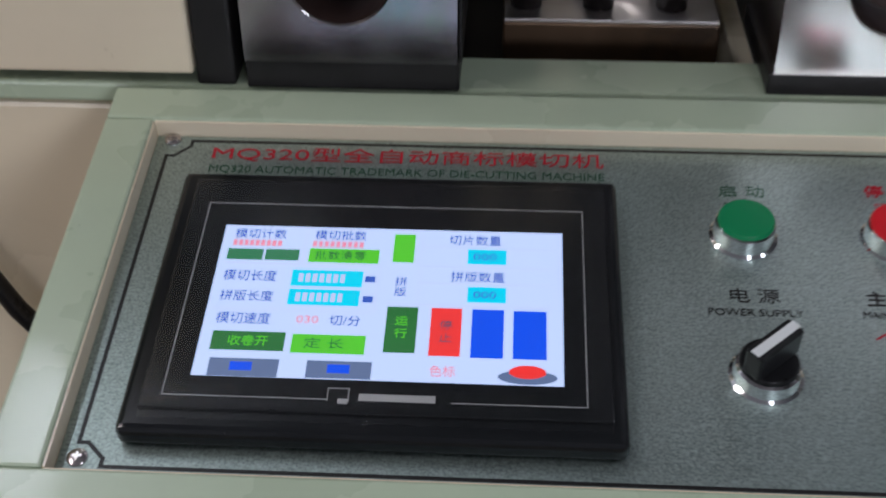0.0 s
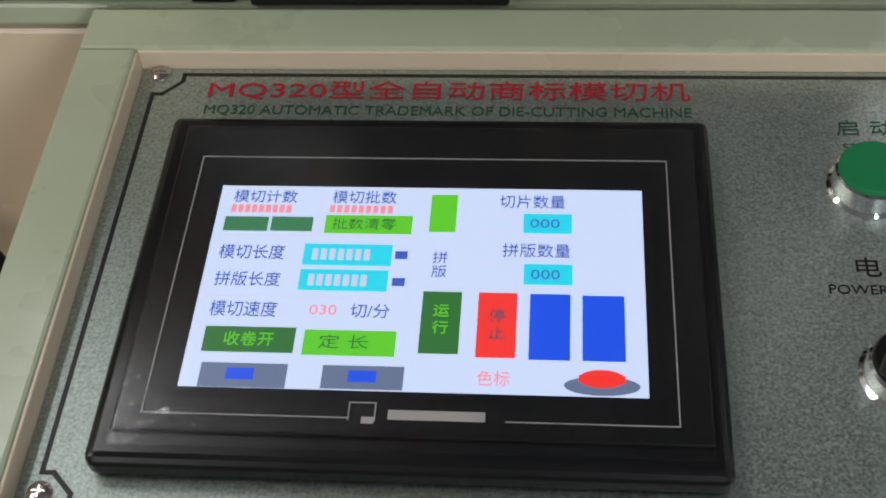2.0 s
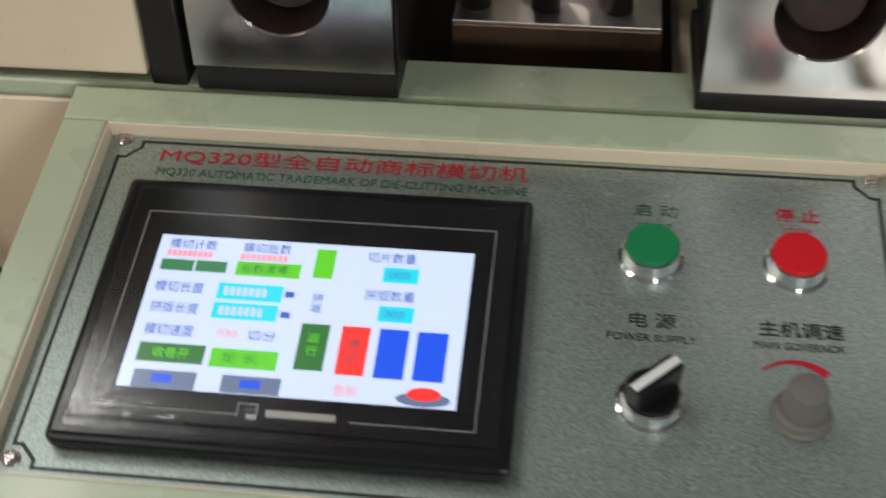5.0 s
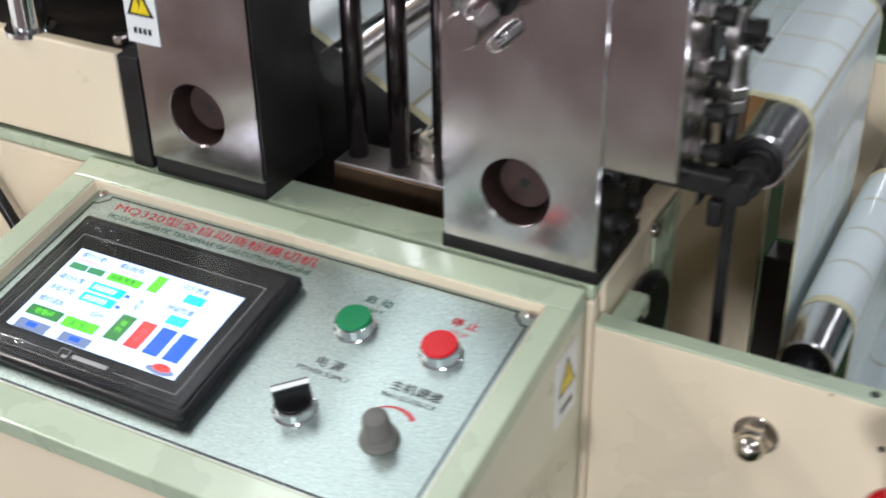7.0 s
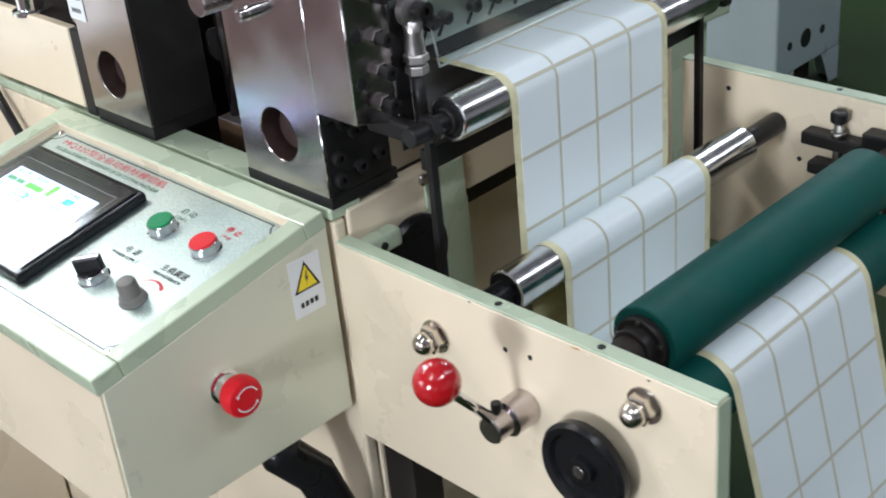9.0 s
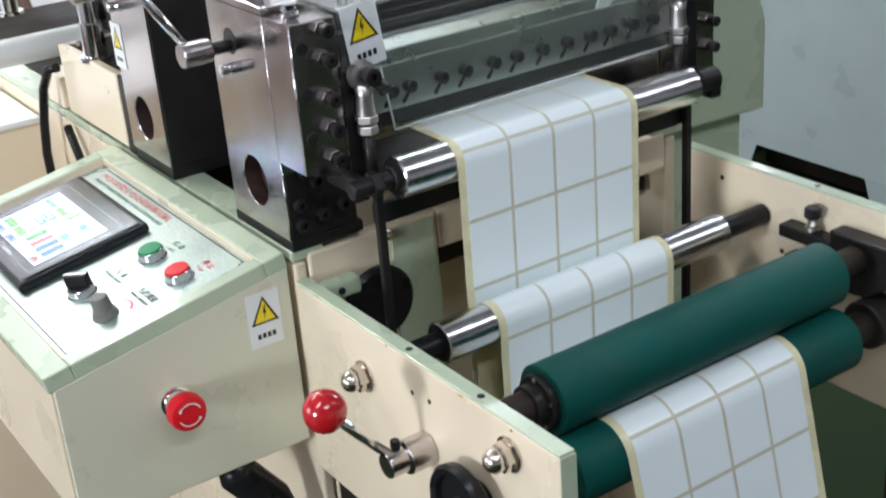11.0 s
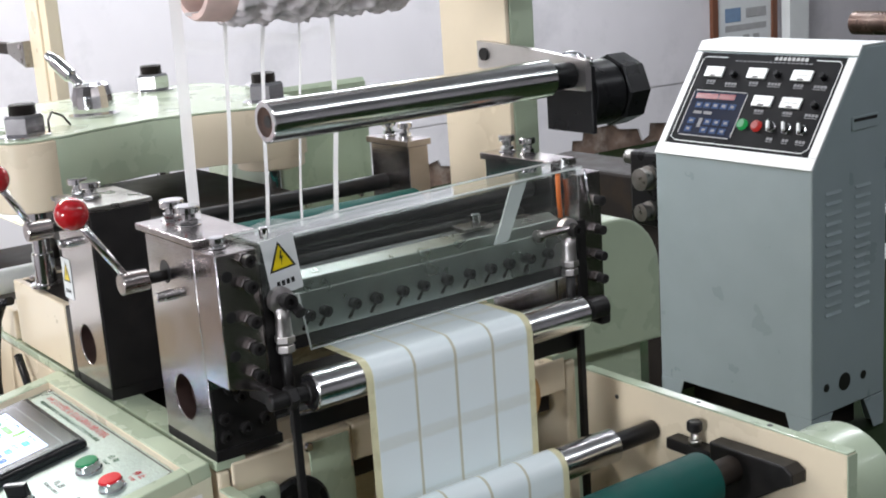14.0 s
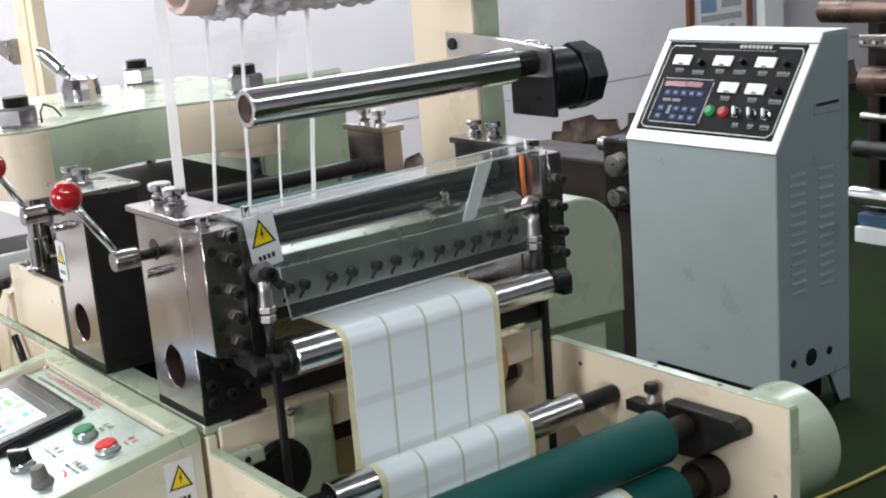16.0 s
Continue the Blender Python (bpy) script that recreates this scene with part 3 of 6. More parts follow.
            v.co -= w.normalized() * (0.0005 if int(round(a / (2 * math.pi) * 40)) % 2 else 0)
    bm.transform(TILT)
    part("cap", bm, KNOB, k)
    # emergency stop on the end face
    bm = B()
    ex, ey, ez = 0.4245, -0.1115, 0.8965
    bm_lathe(bm, (ex, ey, ez), (1, 0, 0), [(0, 0.0165), (0.002, 0.0165), (0.003, 0.014), (0.016, 0.0135)], 32)
    e = part("emergency_stop", bm, POLISH, t, "red mushroom emergency stop button")
    bm = B()
    bm_lathe(bm, (ex, ey, ez), (1, 0, 0), [(0.0135, 0.012), (0.016, 0.0175), (0.021, 0.0195), (0.029, 0.0195), (0.0325, 0.018), (0.034, 0.014), (0.0336, 0.006), (0.0335, 0)], 40, True, False)
    part("cap", bm, REDB, e, "red mushroom cap")
    for a0 in (20, 200):
        bm = B()
        prev = None
        for j in range(13):
            a = radians(a0 + j * 10)
            w = [bm.verts.new((ex + 0.0344, ey + math.cos(a) * r, ez + math.sin(a) * r)) for r in (0.0112, 0.0126)]
            if prev:
                bm.faces.new((prev[0], prev[1], w[1], w[0]))
            prev = w
        a = radians(a0 + 135)
        tip = bm.verts.new((ex + 0.0344, ey + math.cos(a) * 0.0119, ez + math.sin(a) * 0.0119))
        a = radians(a0 + 120)
        w = [bm.verts.new((ex + 0.0344, ey + math.cos(a) * r, ez + math.sin(a) * r)) for r in (0.0095, 0.0143)]
        bm.faces.new((w[0], w[1], tip))
        part("arrow", bm, PAPER, e, "white turning arrow")
    return t


console()


def warning_sticker(name, m, label, parent=None, w=0.0365, h=0.058):
    """A sticker in its own xy plane, its lower left corner at the origin of m."""
    bm = B()
    bm_box(bm, 0, w, 0, h, 0, 0.0004)
    bm.transform(m)
    t = solo(name, bm, PAPER, label, "sticker", "warning stickers")
    cx, top, bot, half = w / 2, h * 0.93, h * 0.42, w * 0.42
    for k, (mt, ins, z) in enumerate(((INK, 0.0, 0.00055), (YELLOW, 0.0022, 0.0007))):
        bm = B()
        bm.faces.new([bm.verts.new(c) for c in ((cx - half + ins * 1.75, bot + ins, z), (cx + half - ins * 1.75, bot + ins, z), (cx, top - ins * 2, z))])
        bm.transform(m)
        part("triangle", bm, mt, t, "yellow warning triangle" if k else "black triangle border")
    bm = B()
    z = 0.00085
    bm.faces.new([bm.verts.new((cx + a * w, h * b, z)) for a, b in ((0.02, 0.76), (-0.05, 0.62), (0.0, 0.62), (-0.03, 0.5), (0.07, 0.66), (0.02, 0.66), (0.06, 0.76))])
    bm.transform(m)
    part("symbol", bm, INK, t, "black pictogram")
    for k in range(4):
        bm = B()
        a = w * (0.22 + 0.15 * k)
        bm_box(bm, a, a + w * 0.1, h * 0.15, h * 0.24, 0.0005, 0.0007)
        bm.transform(m)
        part("caption_mark", bm, INK, t)
    return t


# yz plane facing +x: local x -> +y, local y -> +z
FACE_X = Matrix(((0, 0, 1, 0), (1, 0, 0, 0), (0, 1, 0, 0), (0, 0, 0, 1)))
# xz plane facing -y: local x -> +x, local y -> +z
FACE_Y = Matrix(((1, 0, 0, 0), (0, 0, -1, 0), (0, 1, 0, 0), (0, 0, 0, 1)))
warning_sticker("warning_sticker", Matrix.Translation((0.4247, -0.0222, 0.9208)) @ FACE_X, "white electric-shock warning sticker with a yellow triangle", w=0.0375, h=0.0605)


# ---- cheek blocks ----
def bored_front(bm, x0, x1, z0, z1, y0, y1, cx, cz, r, seg=40):
    """A block whose front face has a round bore of some depth."""
    corners = [(x1, cz), (x1, z1), (x0, z1), (x0, z0), (x1, z0)]
    ring = [(cx + r * math.cos(2 * math.pi * k / seg), cz + r * math.sin(2 * math.pi * k / seg)) for k in range(seg)]

    def edge(k):
        a = 2 * math.pi * k / seg
        dx, dz = math.cos(a), math.sin(a)
        s = min(((x1 - cx) / dx if dx > 1e-9 else (x0 - cx) / dx if dx < -1e-9 else 9), ((z1 - cz) / dz if dz > 1e-9 else (z0 - cz) / dz if dz < -1e-9 else 9))
        return (cx + dx * s, cz + dz * s)
    sq = [edge(k) for k in range(seg)]
    for cxy in ((x1, z1), (x0, z1), (x0, z0), (x1, z0)):
        k = min(range(seg), key=lambda j: (sq[j][0] - cxy[0]) ** 2 + (sq[j][1] - cxy[1]) ** 2)
        sq[k] = cxy
    fo = [bm.verts.new((x, y0, z)) for x, z in sq]
    rim = [bm.verts.new((cx + (p[0] - cx) * 1.03, y0, cz + (p[1] - cz) * 1.03)) for p in ring]
    fi = [bm.verts.new((x, y0 + 0.0012, z)) for x, z in ring]
    deep = [bm.verts.new((x, y0 + (y1 - y0) * 0.55, z)) for x, z in ring]
    bo = [bm.verts.new((x, y1, z)) for x, z in sq]
    for k in range(seg):
        j = (k + 1) % seg
        bm.faces.new((fo[k], fo[j], rim[j], rim[k]))
        bm.faces.new((rim[k], rim[j], fi[j], fi[k]))
        bm.faces.new((fi[k], fi[j], deep[j], deep[k])).smooth = True
        bm.faces.new((fo[k], bo[k], bo[j], fo[j]))
    bm.faces.new(deep)
    bm.faces.new(list(reversed(bo)))
    return bm


def soft_edges(bm, x0, x1, z0, z1, y0, y1, w=0.0011):
    """Bevel the long outer edges of a bored block."""
    def side(v):
        return sum((abs(v.co.x - x0) < 1e-6, abs(v.co.x - x1) < 1e-6, abs(v.co.y - y0) < 1e-6, abs(v.co.y - y1) < 1e-6, abs(v.co.z - z0) < 1e-6, abs(v.co.z - z1) < 1e-6))
    es = []
    for e in bm.edges:
        a, b = e.verts
        if side(a) >= 2 and side(b) >= 2 and len(e.link_faces) == 2 and e.calc_face_angle(0) > 1.0:
            es.append(e)
    bmesh.ops.bevel(bm, geom=es, offset=w, segments=2, profile=0.5, affect="EDGES")


def bore_lining(cx, cz, r, y0, y1):
    bm = B()
    bm_lathe(bm, (cx, y0 + 0.0015, cz), (0, 1, 0), [(0, r - 0.0002), ((y1 - y0) * 0.54, r - 0.0003), ((y1 - y0) * 0.54, r * 0.77), ((y1 - y0) * 0.215, r * 0.77), ((y1 - y0) * 0.2, r * 0.74), ((y1 - y0) * 0.2, 0)], 40, False, False)
    return bm


def centre_hole(cx, cz, y):
    bm = B()
    bm_cyl(bm, (cx, y, cz), (cx, y - 0.0006, cz), 0.0038, 18)
    return bm


def bolt(x, y, z, axis=(0, 0, 1), r=0.008, h=0.01, neck=0.006, wr=0.0105):
    """A hexagon-head bolt with a washer; its seat at x, y, z."""
    bm = B()
    a = Vector(axis).normalized()
    p = Vector((x, y, z))
    bm_cyl(bm, p, p + a * 0.002, wr, 20, 0.0005)
    bm_cyl(bm, p, p + a * (neck + 0.002), r * 0.6, 16)
    bm_hex(bm, p + a * 0.002, p + a * (0.002 + neck * 0.5), r * 0.85)
    bm_cyl(bm, p, p + a * (neck + 0.004), r * 0.55, 16)
    bm_lathe(bm, p + a * (neck + h * 0.2), a, [(0, r * 0.97), (h * 0.1, r * 1.05), (h * 0.6, r * 1.05), (h * 0.72, r * 0.95), (h * 0.74, 0)], 28, True, False)
    return bm


def cheek_first():
    t = thing("first_cheek", (0.089, 0.07, 1.0135), "plated steel cheek block with a round bore on a black foot", "cheek block", "cheek blocks")
    bm = B()
    bm_box(bm, 0.034, 0.145, 0.0325, 0.115, 1.0135, 1.03, 0.001)
    part("foot", bm, BLACK, t, "black steel foot")
    bm = B()
    bored_front(bm, 0.034, 0.144, 1.03, 1.262, 0.031, 0.112, 0.085, 1.0775, 0.0265)
    soft_edges(bm, 0.034, 0.144, 1.03, 1.262, 0.031, 0.112)
    part("block", bm, CHROME, t)
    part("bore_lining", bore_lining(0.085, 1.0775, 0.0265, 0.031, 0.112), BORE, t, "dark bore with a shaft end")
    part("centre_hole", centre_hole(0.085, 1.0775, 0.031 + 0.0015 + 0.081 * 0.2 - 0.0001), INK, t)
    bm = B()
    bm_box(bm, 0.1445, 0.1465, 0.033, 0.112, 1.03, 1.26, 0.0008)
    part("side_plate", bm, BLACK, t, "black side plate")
    bm = B()
    bm_box(bm, 0.028, 0.15, 0.028, 0.116, 1.2625, 1.268, 0.001)
    part("top_plate", bm, STEEL, t, "steel cap plate")
    for x in (0.045, 0.09):
        part("bolt", bolt(x, 0.06, 1.268, r=0.0125, h=0.012, neck=0.011, wr=0.0135), POLISH, t, "bright hexagon bolt")
    return t


def cheek_second():
    t = thing("second_cheek", (0.37, 0.07, 1.0135), "plated steel cheek block of the cutting unit with a round bore", "cheek block", "cheek blocks")
    bm = B()
    bm_box(bm, 0.303, 0.43, 0.036, 0.12, 1.0135, 1.0255, 0.001)
    part("foot", bm, BLACK, t, "black steel foot")
    bm = B()
    bored_front(bm, 0.3055, 0.4275, 1.0255, 1.258, 0.036, 0.115, 0.3635, 1.0745, 0.0268)
    soft_edges(bm, 0.3055, 0.4275, 1.0255, 1.258, 0.036, 0.115)
    part("block", bm, CHROME, t)
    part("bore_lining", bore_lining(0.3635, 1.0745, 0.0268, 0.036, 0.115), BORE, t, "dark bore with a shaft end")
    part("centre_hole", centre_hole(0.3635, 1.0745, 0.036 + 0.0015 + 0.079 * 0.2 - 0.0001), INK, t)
    bm = B()
    bm_prism(bm, [(0.0345, 1.112), (0.083, 1.098), (0.083, 1.258), (0.0345, 1.258)], 0, 0.428, 0.482, 0.0011)
    part("knife_cheek", bm, CHROME, t, "plated knife cheek bolted to the block")
    bm = B()
    bm_box(bm, 0.278, 0.428, 0.036, 0.112, 1.2585, 1.266, 0.0011)
    part("top_plate", bm, CHROME, t, "plated cap plate")
    # Thin chrome rods added on the corners to draw bright edge highlights.
    for x, y, z0, z1 in ((0.4286, 0.0351, 1.1125, 1.2575), (0.4814, 0.0351, 1.1125, 1.2575), (0.427, 0.0366, 1.0265, 1.111)):
        bm = B()
        bm_cyl(bm, (x, y, z0), (x, y, z1), 0.0012, 10)
        part("edge", bm, POLISH, t, "thin chrome rod for a bright edge highlight")
    # Thin added sheet that darkens the block's own side, no separate plate.
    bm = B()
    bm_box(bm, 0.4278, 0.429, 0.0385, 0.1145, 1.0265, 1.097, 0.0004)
    part("side_plate", bm, BLACK, t, "thin black sheet for oily grime on the block's side")
    for x, y in ((0.297, 0.076), (0.346, 0.072)):
        part("bolt", bolt(x, y, 1.266, r=0.014, h=0.012, neck=0.012, wr=0.0145), POLISH, t, "bright hexagon bolt")
    part("bolt", bolt(0.448, 0.055, 1.2582, r=0.0085, h=0.009, neck=0.004, wr=0.0095), POLISH, t, "small bright bolt")
    for z in (1.147, 1.19, 1.234):
        bm = B()
        bm_lathe(bm, (0.4818, 0.046, z), (1, 0, 0), [(0, 0.0064), (0.0005, 0.0062), (0.0007, 0.0055)], 20)
        part("bore", bm, INK, t, "dark threaded hole")
    for z in (1.124, 1.154, 1.184, 1.222, 1.25):
        p = Vector((0.482, 0.0655, z))
        bm = B()
        bm_hex(bm, p, p + Vector((0.007, 0, 0)), 0.008)
        b = part("clamp_bolt", bm, CHROME, t, "bolt with a bright lock nut")
        bm = B()
        bm_lathe(bm, p, (1, 0, 0), [(0.006, 0.0045), (0.012, 0.0045), (0.012, 0.0068), (0.0195, 0.0068), (0.02, 0.0055), (0.02, 0.003), (0.017, 0.003)], 18)
        part("head", bm, BLACK, b, "black socket head")
    for y, z in ((0.05, 1.04), (0.05, 1.062), (0.075, 1.045), (0.072, 1.083), (0.1, 1.05), (0.06, 1.095)):
        bm = B()
        bm_lathe(bm, (0.4275, y, z), (1, 0, 0), [(0, 0.0075), (0.008, 0.0075), (0.0085, 0.006), (0.0085, 0.0035), (0.004, 0.0033)], 18)
        part("socket_screw", bm, BLACK, t, "black socket screw")
    return t


cheek_first()
cheek_second()
warning_sticker("warning_sticker", Matrix.Translation((0.0275, 0.0305, 1.132)) @ FACE_Y, "white crush-hazard warning sticker with a yellow triangle", w=0.0315, h=0.055)


def lock_lever(name, x, hub_y0, hub_y1, z, ball, label):
    t = thing(name, (x, hub_y1, z), label, "lever", "ball levers")
    bm = B()
    bm_cyl(bm, (x, hub_y0, z), (x, hub_y1, z), 0.0125, 28, 0.001)
    part("hub", bm, CHROME, t, "chrome hub")
    bm = B()
    bm_cyl(bm, (x, hub_y1 - 0.002, z), (x, 0.05, z), 0.0065, 24)
    part("shaft", bm, BLACK, t, "dark shaft")
    bm = B()
    bm_lathe(bm, (x, 0.0358 if x > 0.2 else 0.0308, z + 0.004), (0, -1, 0), [(0, 0.0135), (0.0004, 0.0132), (0.0005, 0.012)], 28)
    part("shaft_hole", bm, INK, t, "dark slot round the shaft")
    p = Vector((x, hub_y0 + 0.012, z))
    q = Vector(ball)
    bm = B()
    bm_lathe(bm, p, q - p, [(0, 0.0042), ((q - p).length * 0.5, 0.0048), ((q - p).length, 0.004)], 18)
    part("rod", bm, POLISH, t, "chrome rod")
    bm = B()
    bm_ball(bm, ball, 0.0185)
    part("ball", bm, RED, t, "glossy red ball grip")
    bm = B()
    bm_lathe(bm, (x + 0.006, 0.036 if x > 0.2 else 0.031, z - 0.022), (0, -1, 0), [(0, 0.0065), (0.008, 0.0065), (0.009, 0.0055), (0.011, 0.0058), (0.017, 0.0058), (0.018, 0.004)], 20)
    part("stop_pin", bm, POLISH, t, "chrome stop pin")
    return t


lock_lever("lock_lever", 0.35, -0.018, 0.013, 1.216, (0.345, -0.06, 1.3025), "chrome lock lever with a red ball on the second cheek")
lock_lever("lock_lever", 0.072, -0.024, 0.008, 1.236, (0.077, -0.055, 1.31), "chrome lock lever with a red ball on the first cheek")


def guide_rods():
    t = thing("rod_carrier", (0.215, 0.12, 0.95), "steel block carrying three upright dark rods", "rod carrier")
    bm = B()
    bm_box(bm, 0.166, 0.287, 0.1, 0.14, 0.951, 1.021, 0.0015)
    part("block", bm, RUSTY, t)
    bm = B()
    bm_box(bm, 0.1668, 0.2862, 0.1008, 0.1392, 1.0206, 1.0226, 0.0005)
    part("top_face", bm, BRACKET, t, "bare ground steel top face")
    for x in (0.179, 0.22, 0.261):
        bm = B()
        bm_cyl(bm, (x, 0.12, 1.02), (x, 0.12, 1.24), 0.0088, 24)
        part("rod", bm, RODM, t, "dark oiled steel rod")
    # clamp that holds the end of the thin guide bar
    bm = B()
    bm_box(bm, 0.205, 0.252, 0.1295, 0.1385, 1.0228, 1.033, 0.002)
    bm_lathe(bm, (0.233, 0.129, 1.037), (0, 1, 0), [(0, 0.0095), (0.0005, 0.0125), (0.009, 0.0125), (0.0095, 0.0095)], 24)
    part("bar_clamp", bm, NUTM, t, "bright clamp on the guide bar")
    bm = B()
    bm_cyl(bm, (0.246, 0.134, 1.034), (0.246, 0.134, 1.043), 0.0045, 16, 0.001)
    part("clamp_screw", bm, BLACK, t)
    return t


guide_rods()


# ---- side plates ----
def side_plate(name, y0, y1, x0, x1, z0, z1, label):
    t = thing(name, ((x0 + x1) / 2, (y0 + y1) / 2, z0), label, "side plate", "side plates")
    bm = B()
    bm_box(bm, x0, x1, y0, y1, z0, z1 - 0.0025, 0.0015)
    part("plate", bm, CREAM, t)
    bm = B()
    bm_box(bm, x0, x1, y0, y1, z1 - 0.0024, z1, 0.001)
    part("top_edge", bm, GREEN, t, "pale green painted top edge")
    bm = B()
    bm_box(bm, x1 + 0.0002, x1 + 0.0012, y0, y1, z0, z1 - 0.003)
    part("end_edge", bm, GREEN, t, "pale green painted end edge")
    for x in (x0 + 0.2, x0 + 0.31):
        bm = B()
        bm_cyl(bm, (x, (y0 + y1) / 2, z1 - 0.001), (x, (y0 + y1) / 2, z1 + 0.0004), 0.0035, 14)
        part("screw_hole", bm, INK, t, "dark screw hole")
    return t


near = side_plate("near_side_plate", 0.033, 0.049, 0.43, 0.853, 0.758, 0.983, "cream enamelled side plate with pale green edges")
for x, z in ((0.642, 0.946), (0.67, 0.949)):
    bm = B()
    bm_cyl(bm, (x, 0.0325, z), (x, 0.0335, z), 0.0025, 12)
    part("screw_hole", bm, INK, near, "dark screw hole")
far_plate = side_plate("far_side_plate", 0.572, 0.588, 0.44, 0.862, 0.758, 0.99, "cream enamelled side plate with pale green edges")
for x, z in ((0.6, 0.9), (0.66, 0.93), (0.84, 0.87), (0.85, 0.855), (0.505, 0.965)):
    bm = B()
    bm_cyl(bm, (x, 0.5712, z), (x, 0.5725, z), 0.003, 12)
    part("screw_hole", bm, INK, far_plate, "dark screw hole")


def leg_frame():
    t = thing("machine_stand", (0.6, 0.3, FLOOR), "dark grey steel stand under the side plates", "stand")
    for y in (0.05, 0.53):
        bm = B()
        bm_box(bm, 0.437, 0.48, y, y + 0.04, FLOOR, 0.757, 0.003)
        part("leg", bm, DARK, t)
        bm = B()
        bm_box(bm, 0.79, 0.83, y, y + 0.04, FLOOR, 0.757, 0.003)
        part("leg", bm, DARK, t)
    for x in (0.44, 0.79):
        bm = B()
        bm_box(bm, x, x + 0.035, 0.092, 0.528, 0.4, 0.44, 0.003)
        part("rail", bm, DARK, t)
    return t


leg_frame()


def cap_nut(x, z):
    t = thing("cap_nut", (x, 0.033, z), "shiny domed cap nut on the side plate", "cap nut", "cap nuts")
    bm = B()
    bm_cyl(bm, (x, 0.033, z), (x, 0.0305, z), 0.0165, 28, 0.0006)
    part("washer", bm, NUTM, t)
    bm = B()
    bm_hex(bm, (x, 0.0305, z), (x, 0.0205, z), 0.0135)
    part("nut", bm, NUTM, t)
    bm = B()
    bm_lathe(bm, (x, 0.021, z), (0, -1, 0), [(0, 0.011), (0.006, 0.0108), (0.011, 0.008), (0.0135, 0.004), (0.0142, 0)], 28, True, False)
    part("dome", bm, NUTM, t)
    return t


cap_nut(0.557, 0.9265)
cap_nut(0.788, 0.953)
for x, z, w, m_ in ((0.716, 0.9786, 0.009, BROWN), (0.731, 0.9768, 0.004, LINER), (0.602, 0.9795, 0.003, INK), (0.79, 0.9775, 0.0035, INK)):
    bm = B()
    bm_prism(bm, [(x, z), (x + w * 0.4, z - 0.0009), (x + w, z - 0.0004), (x + w * 0.7, z + 0.0006)], 1, 0.0322, 0.0328)
    part("paint_chip", bm, m_, near, "small chip in the paint")


def nip_lever():
    hx, hz = 0.662, 0.897
    t = thing("nip_lever", (hx, 0.033, hz), "chrome nip lever with a glossy red ball on the side plate", "lever", "ball levers")
    bm = B()
    bm_cyl(bm, (hx, 0.033, hz), (hx, 0.006, hz), 0.0165, 32, 0.001)
    part("hub", bm, CHROME, t, "chrome hub")
    bm = B()
    bm_cyl(bm, (hx, 0.007, hz), (hx, -0.014, hz), 0.0125, 28, 0.001)
    part("collar", bm, CHROME, t)
    bm = B()
    bm_cyl(bm, (hx - 0.004, 0.0, hz + 0.012), (hx - 0.004, 0.0, hz + 0.02), 0.0045, 14, 0.0006)
    part("set_screw", bm, BLACK, t)
    p, q = Vector((hx, -0.004, hz + 0.004)), Vector((0.664, -0.068, 0.978))
    bm = B()
    bm_lathe(bm, p, q - p, [(0, 0.0048), ((q - p).length, 0.0045)], 18)
    part("rod", bm, POLISH, t, "chrome rod")
    bm = B()
    bm_ball(bm, q, 0.0195)
    part("ball", bm, RED, t, "glossy red ball grip")
    return t


nip_lever()


def hand_wheel():
    x, z = 0.742, 0.882
    t = thing("hand_wheel", (x, 0.033, z), "black plastic hand wheel on the side plate", "hand wheel")
    bm = B()
    bm_lathe(bm, (x, 0.033, z), (0, -1, 0), [(0, 0.02), (0.012, 0.02), (0.012, 0.036), (0.016, 0.042), (0.024, 0.043), (0.028, 0.04), (0.026, 0.034), (0.021, 0.032), (0.021, 0.012), (0.027, 0.011), (0.027, 0.0)], 44, True, False)
    part("rim", bm, PLASTIC, t)
    bm = B()
    bm_cyl(bm, (x, 0.006, z), (x, 0.003, z), 0.006, 18, 0.001)
    part("screw", bm, STEEL, t)
    return t


hand_wheel()


# ---- rollers ----
R1, R2, RG, RH = (0.516, 1.098), (0.570, 0.938), (0.722, 0.9385), (0.745, 0.872)


def roller(name, c, r, y0, y1, sy0, sy1, sr, mat_, shaft_mat, label):
    t = thing(name, (c[0], (y0 + y1) / 2, c[1]), label, "roller", "rollers")
    n = y1 - y0
    bm = B()
    bm_lathe(bm, (c[0], y0, c[1]), (0, 1, 0), [(0.002, r * 0.55), (0.0, r * 0.6), (0, r - 0.0015), (0.0012, r), (n - 0.0012, r), (n, r - 0.0015), (n, r * 0.6), (n - 0.002, r * 0.55)], 64)
    part("barrel", bm, mat_, t)
    bm = B()
    bm_cyl(bm, (c[0], sy0, c[1]), (c[0], y0 + 0.003, c[1]), sr, 28, 0.001)
    part("shaft_end", bm, shaft_mat, t, "dark shaft end")
    bm = B()
    bm_cyl(bm, (c[0], y1 - 0.003, c[1]), (c[0], sy1, c[1]), sr, 28, 0.001)
    part("shaft_end", bm, shaft_mat, t, "dark shaft end")
    return t


roll1 = roller("guide_roller", R1, 0.0215, 0.112, 0.505, 0.062, 0.545, 0.009, ROLLM, BLACK, "polished chrome guide roller under the label web")
bm = B()
bm_cyl(bm, (R1[0], 0.106, R1[1]), (R1[0], 0.1145, R1[1]), 0.0125, 30, 0.001)
part("bearing", bm, BLACK, roll1, "black bearing")
bm = B()
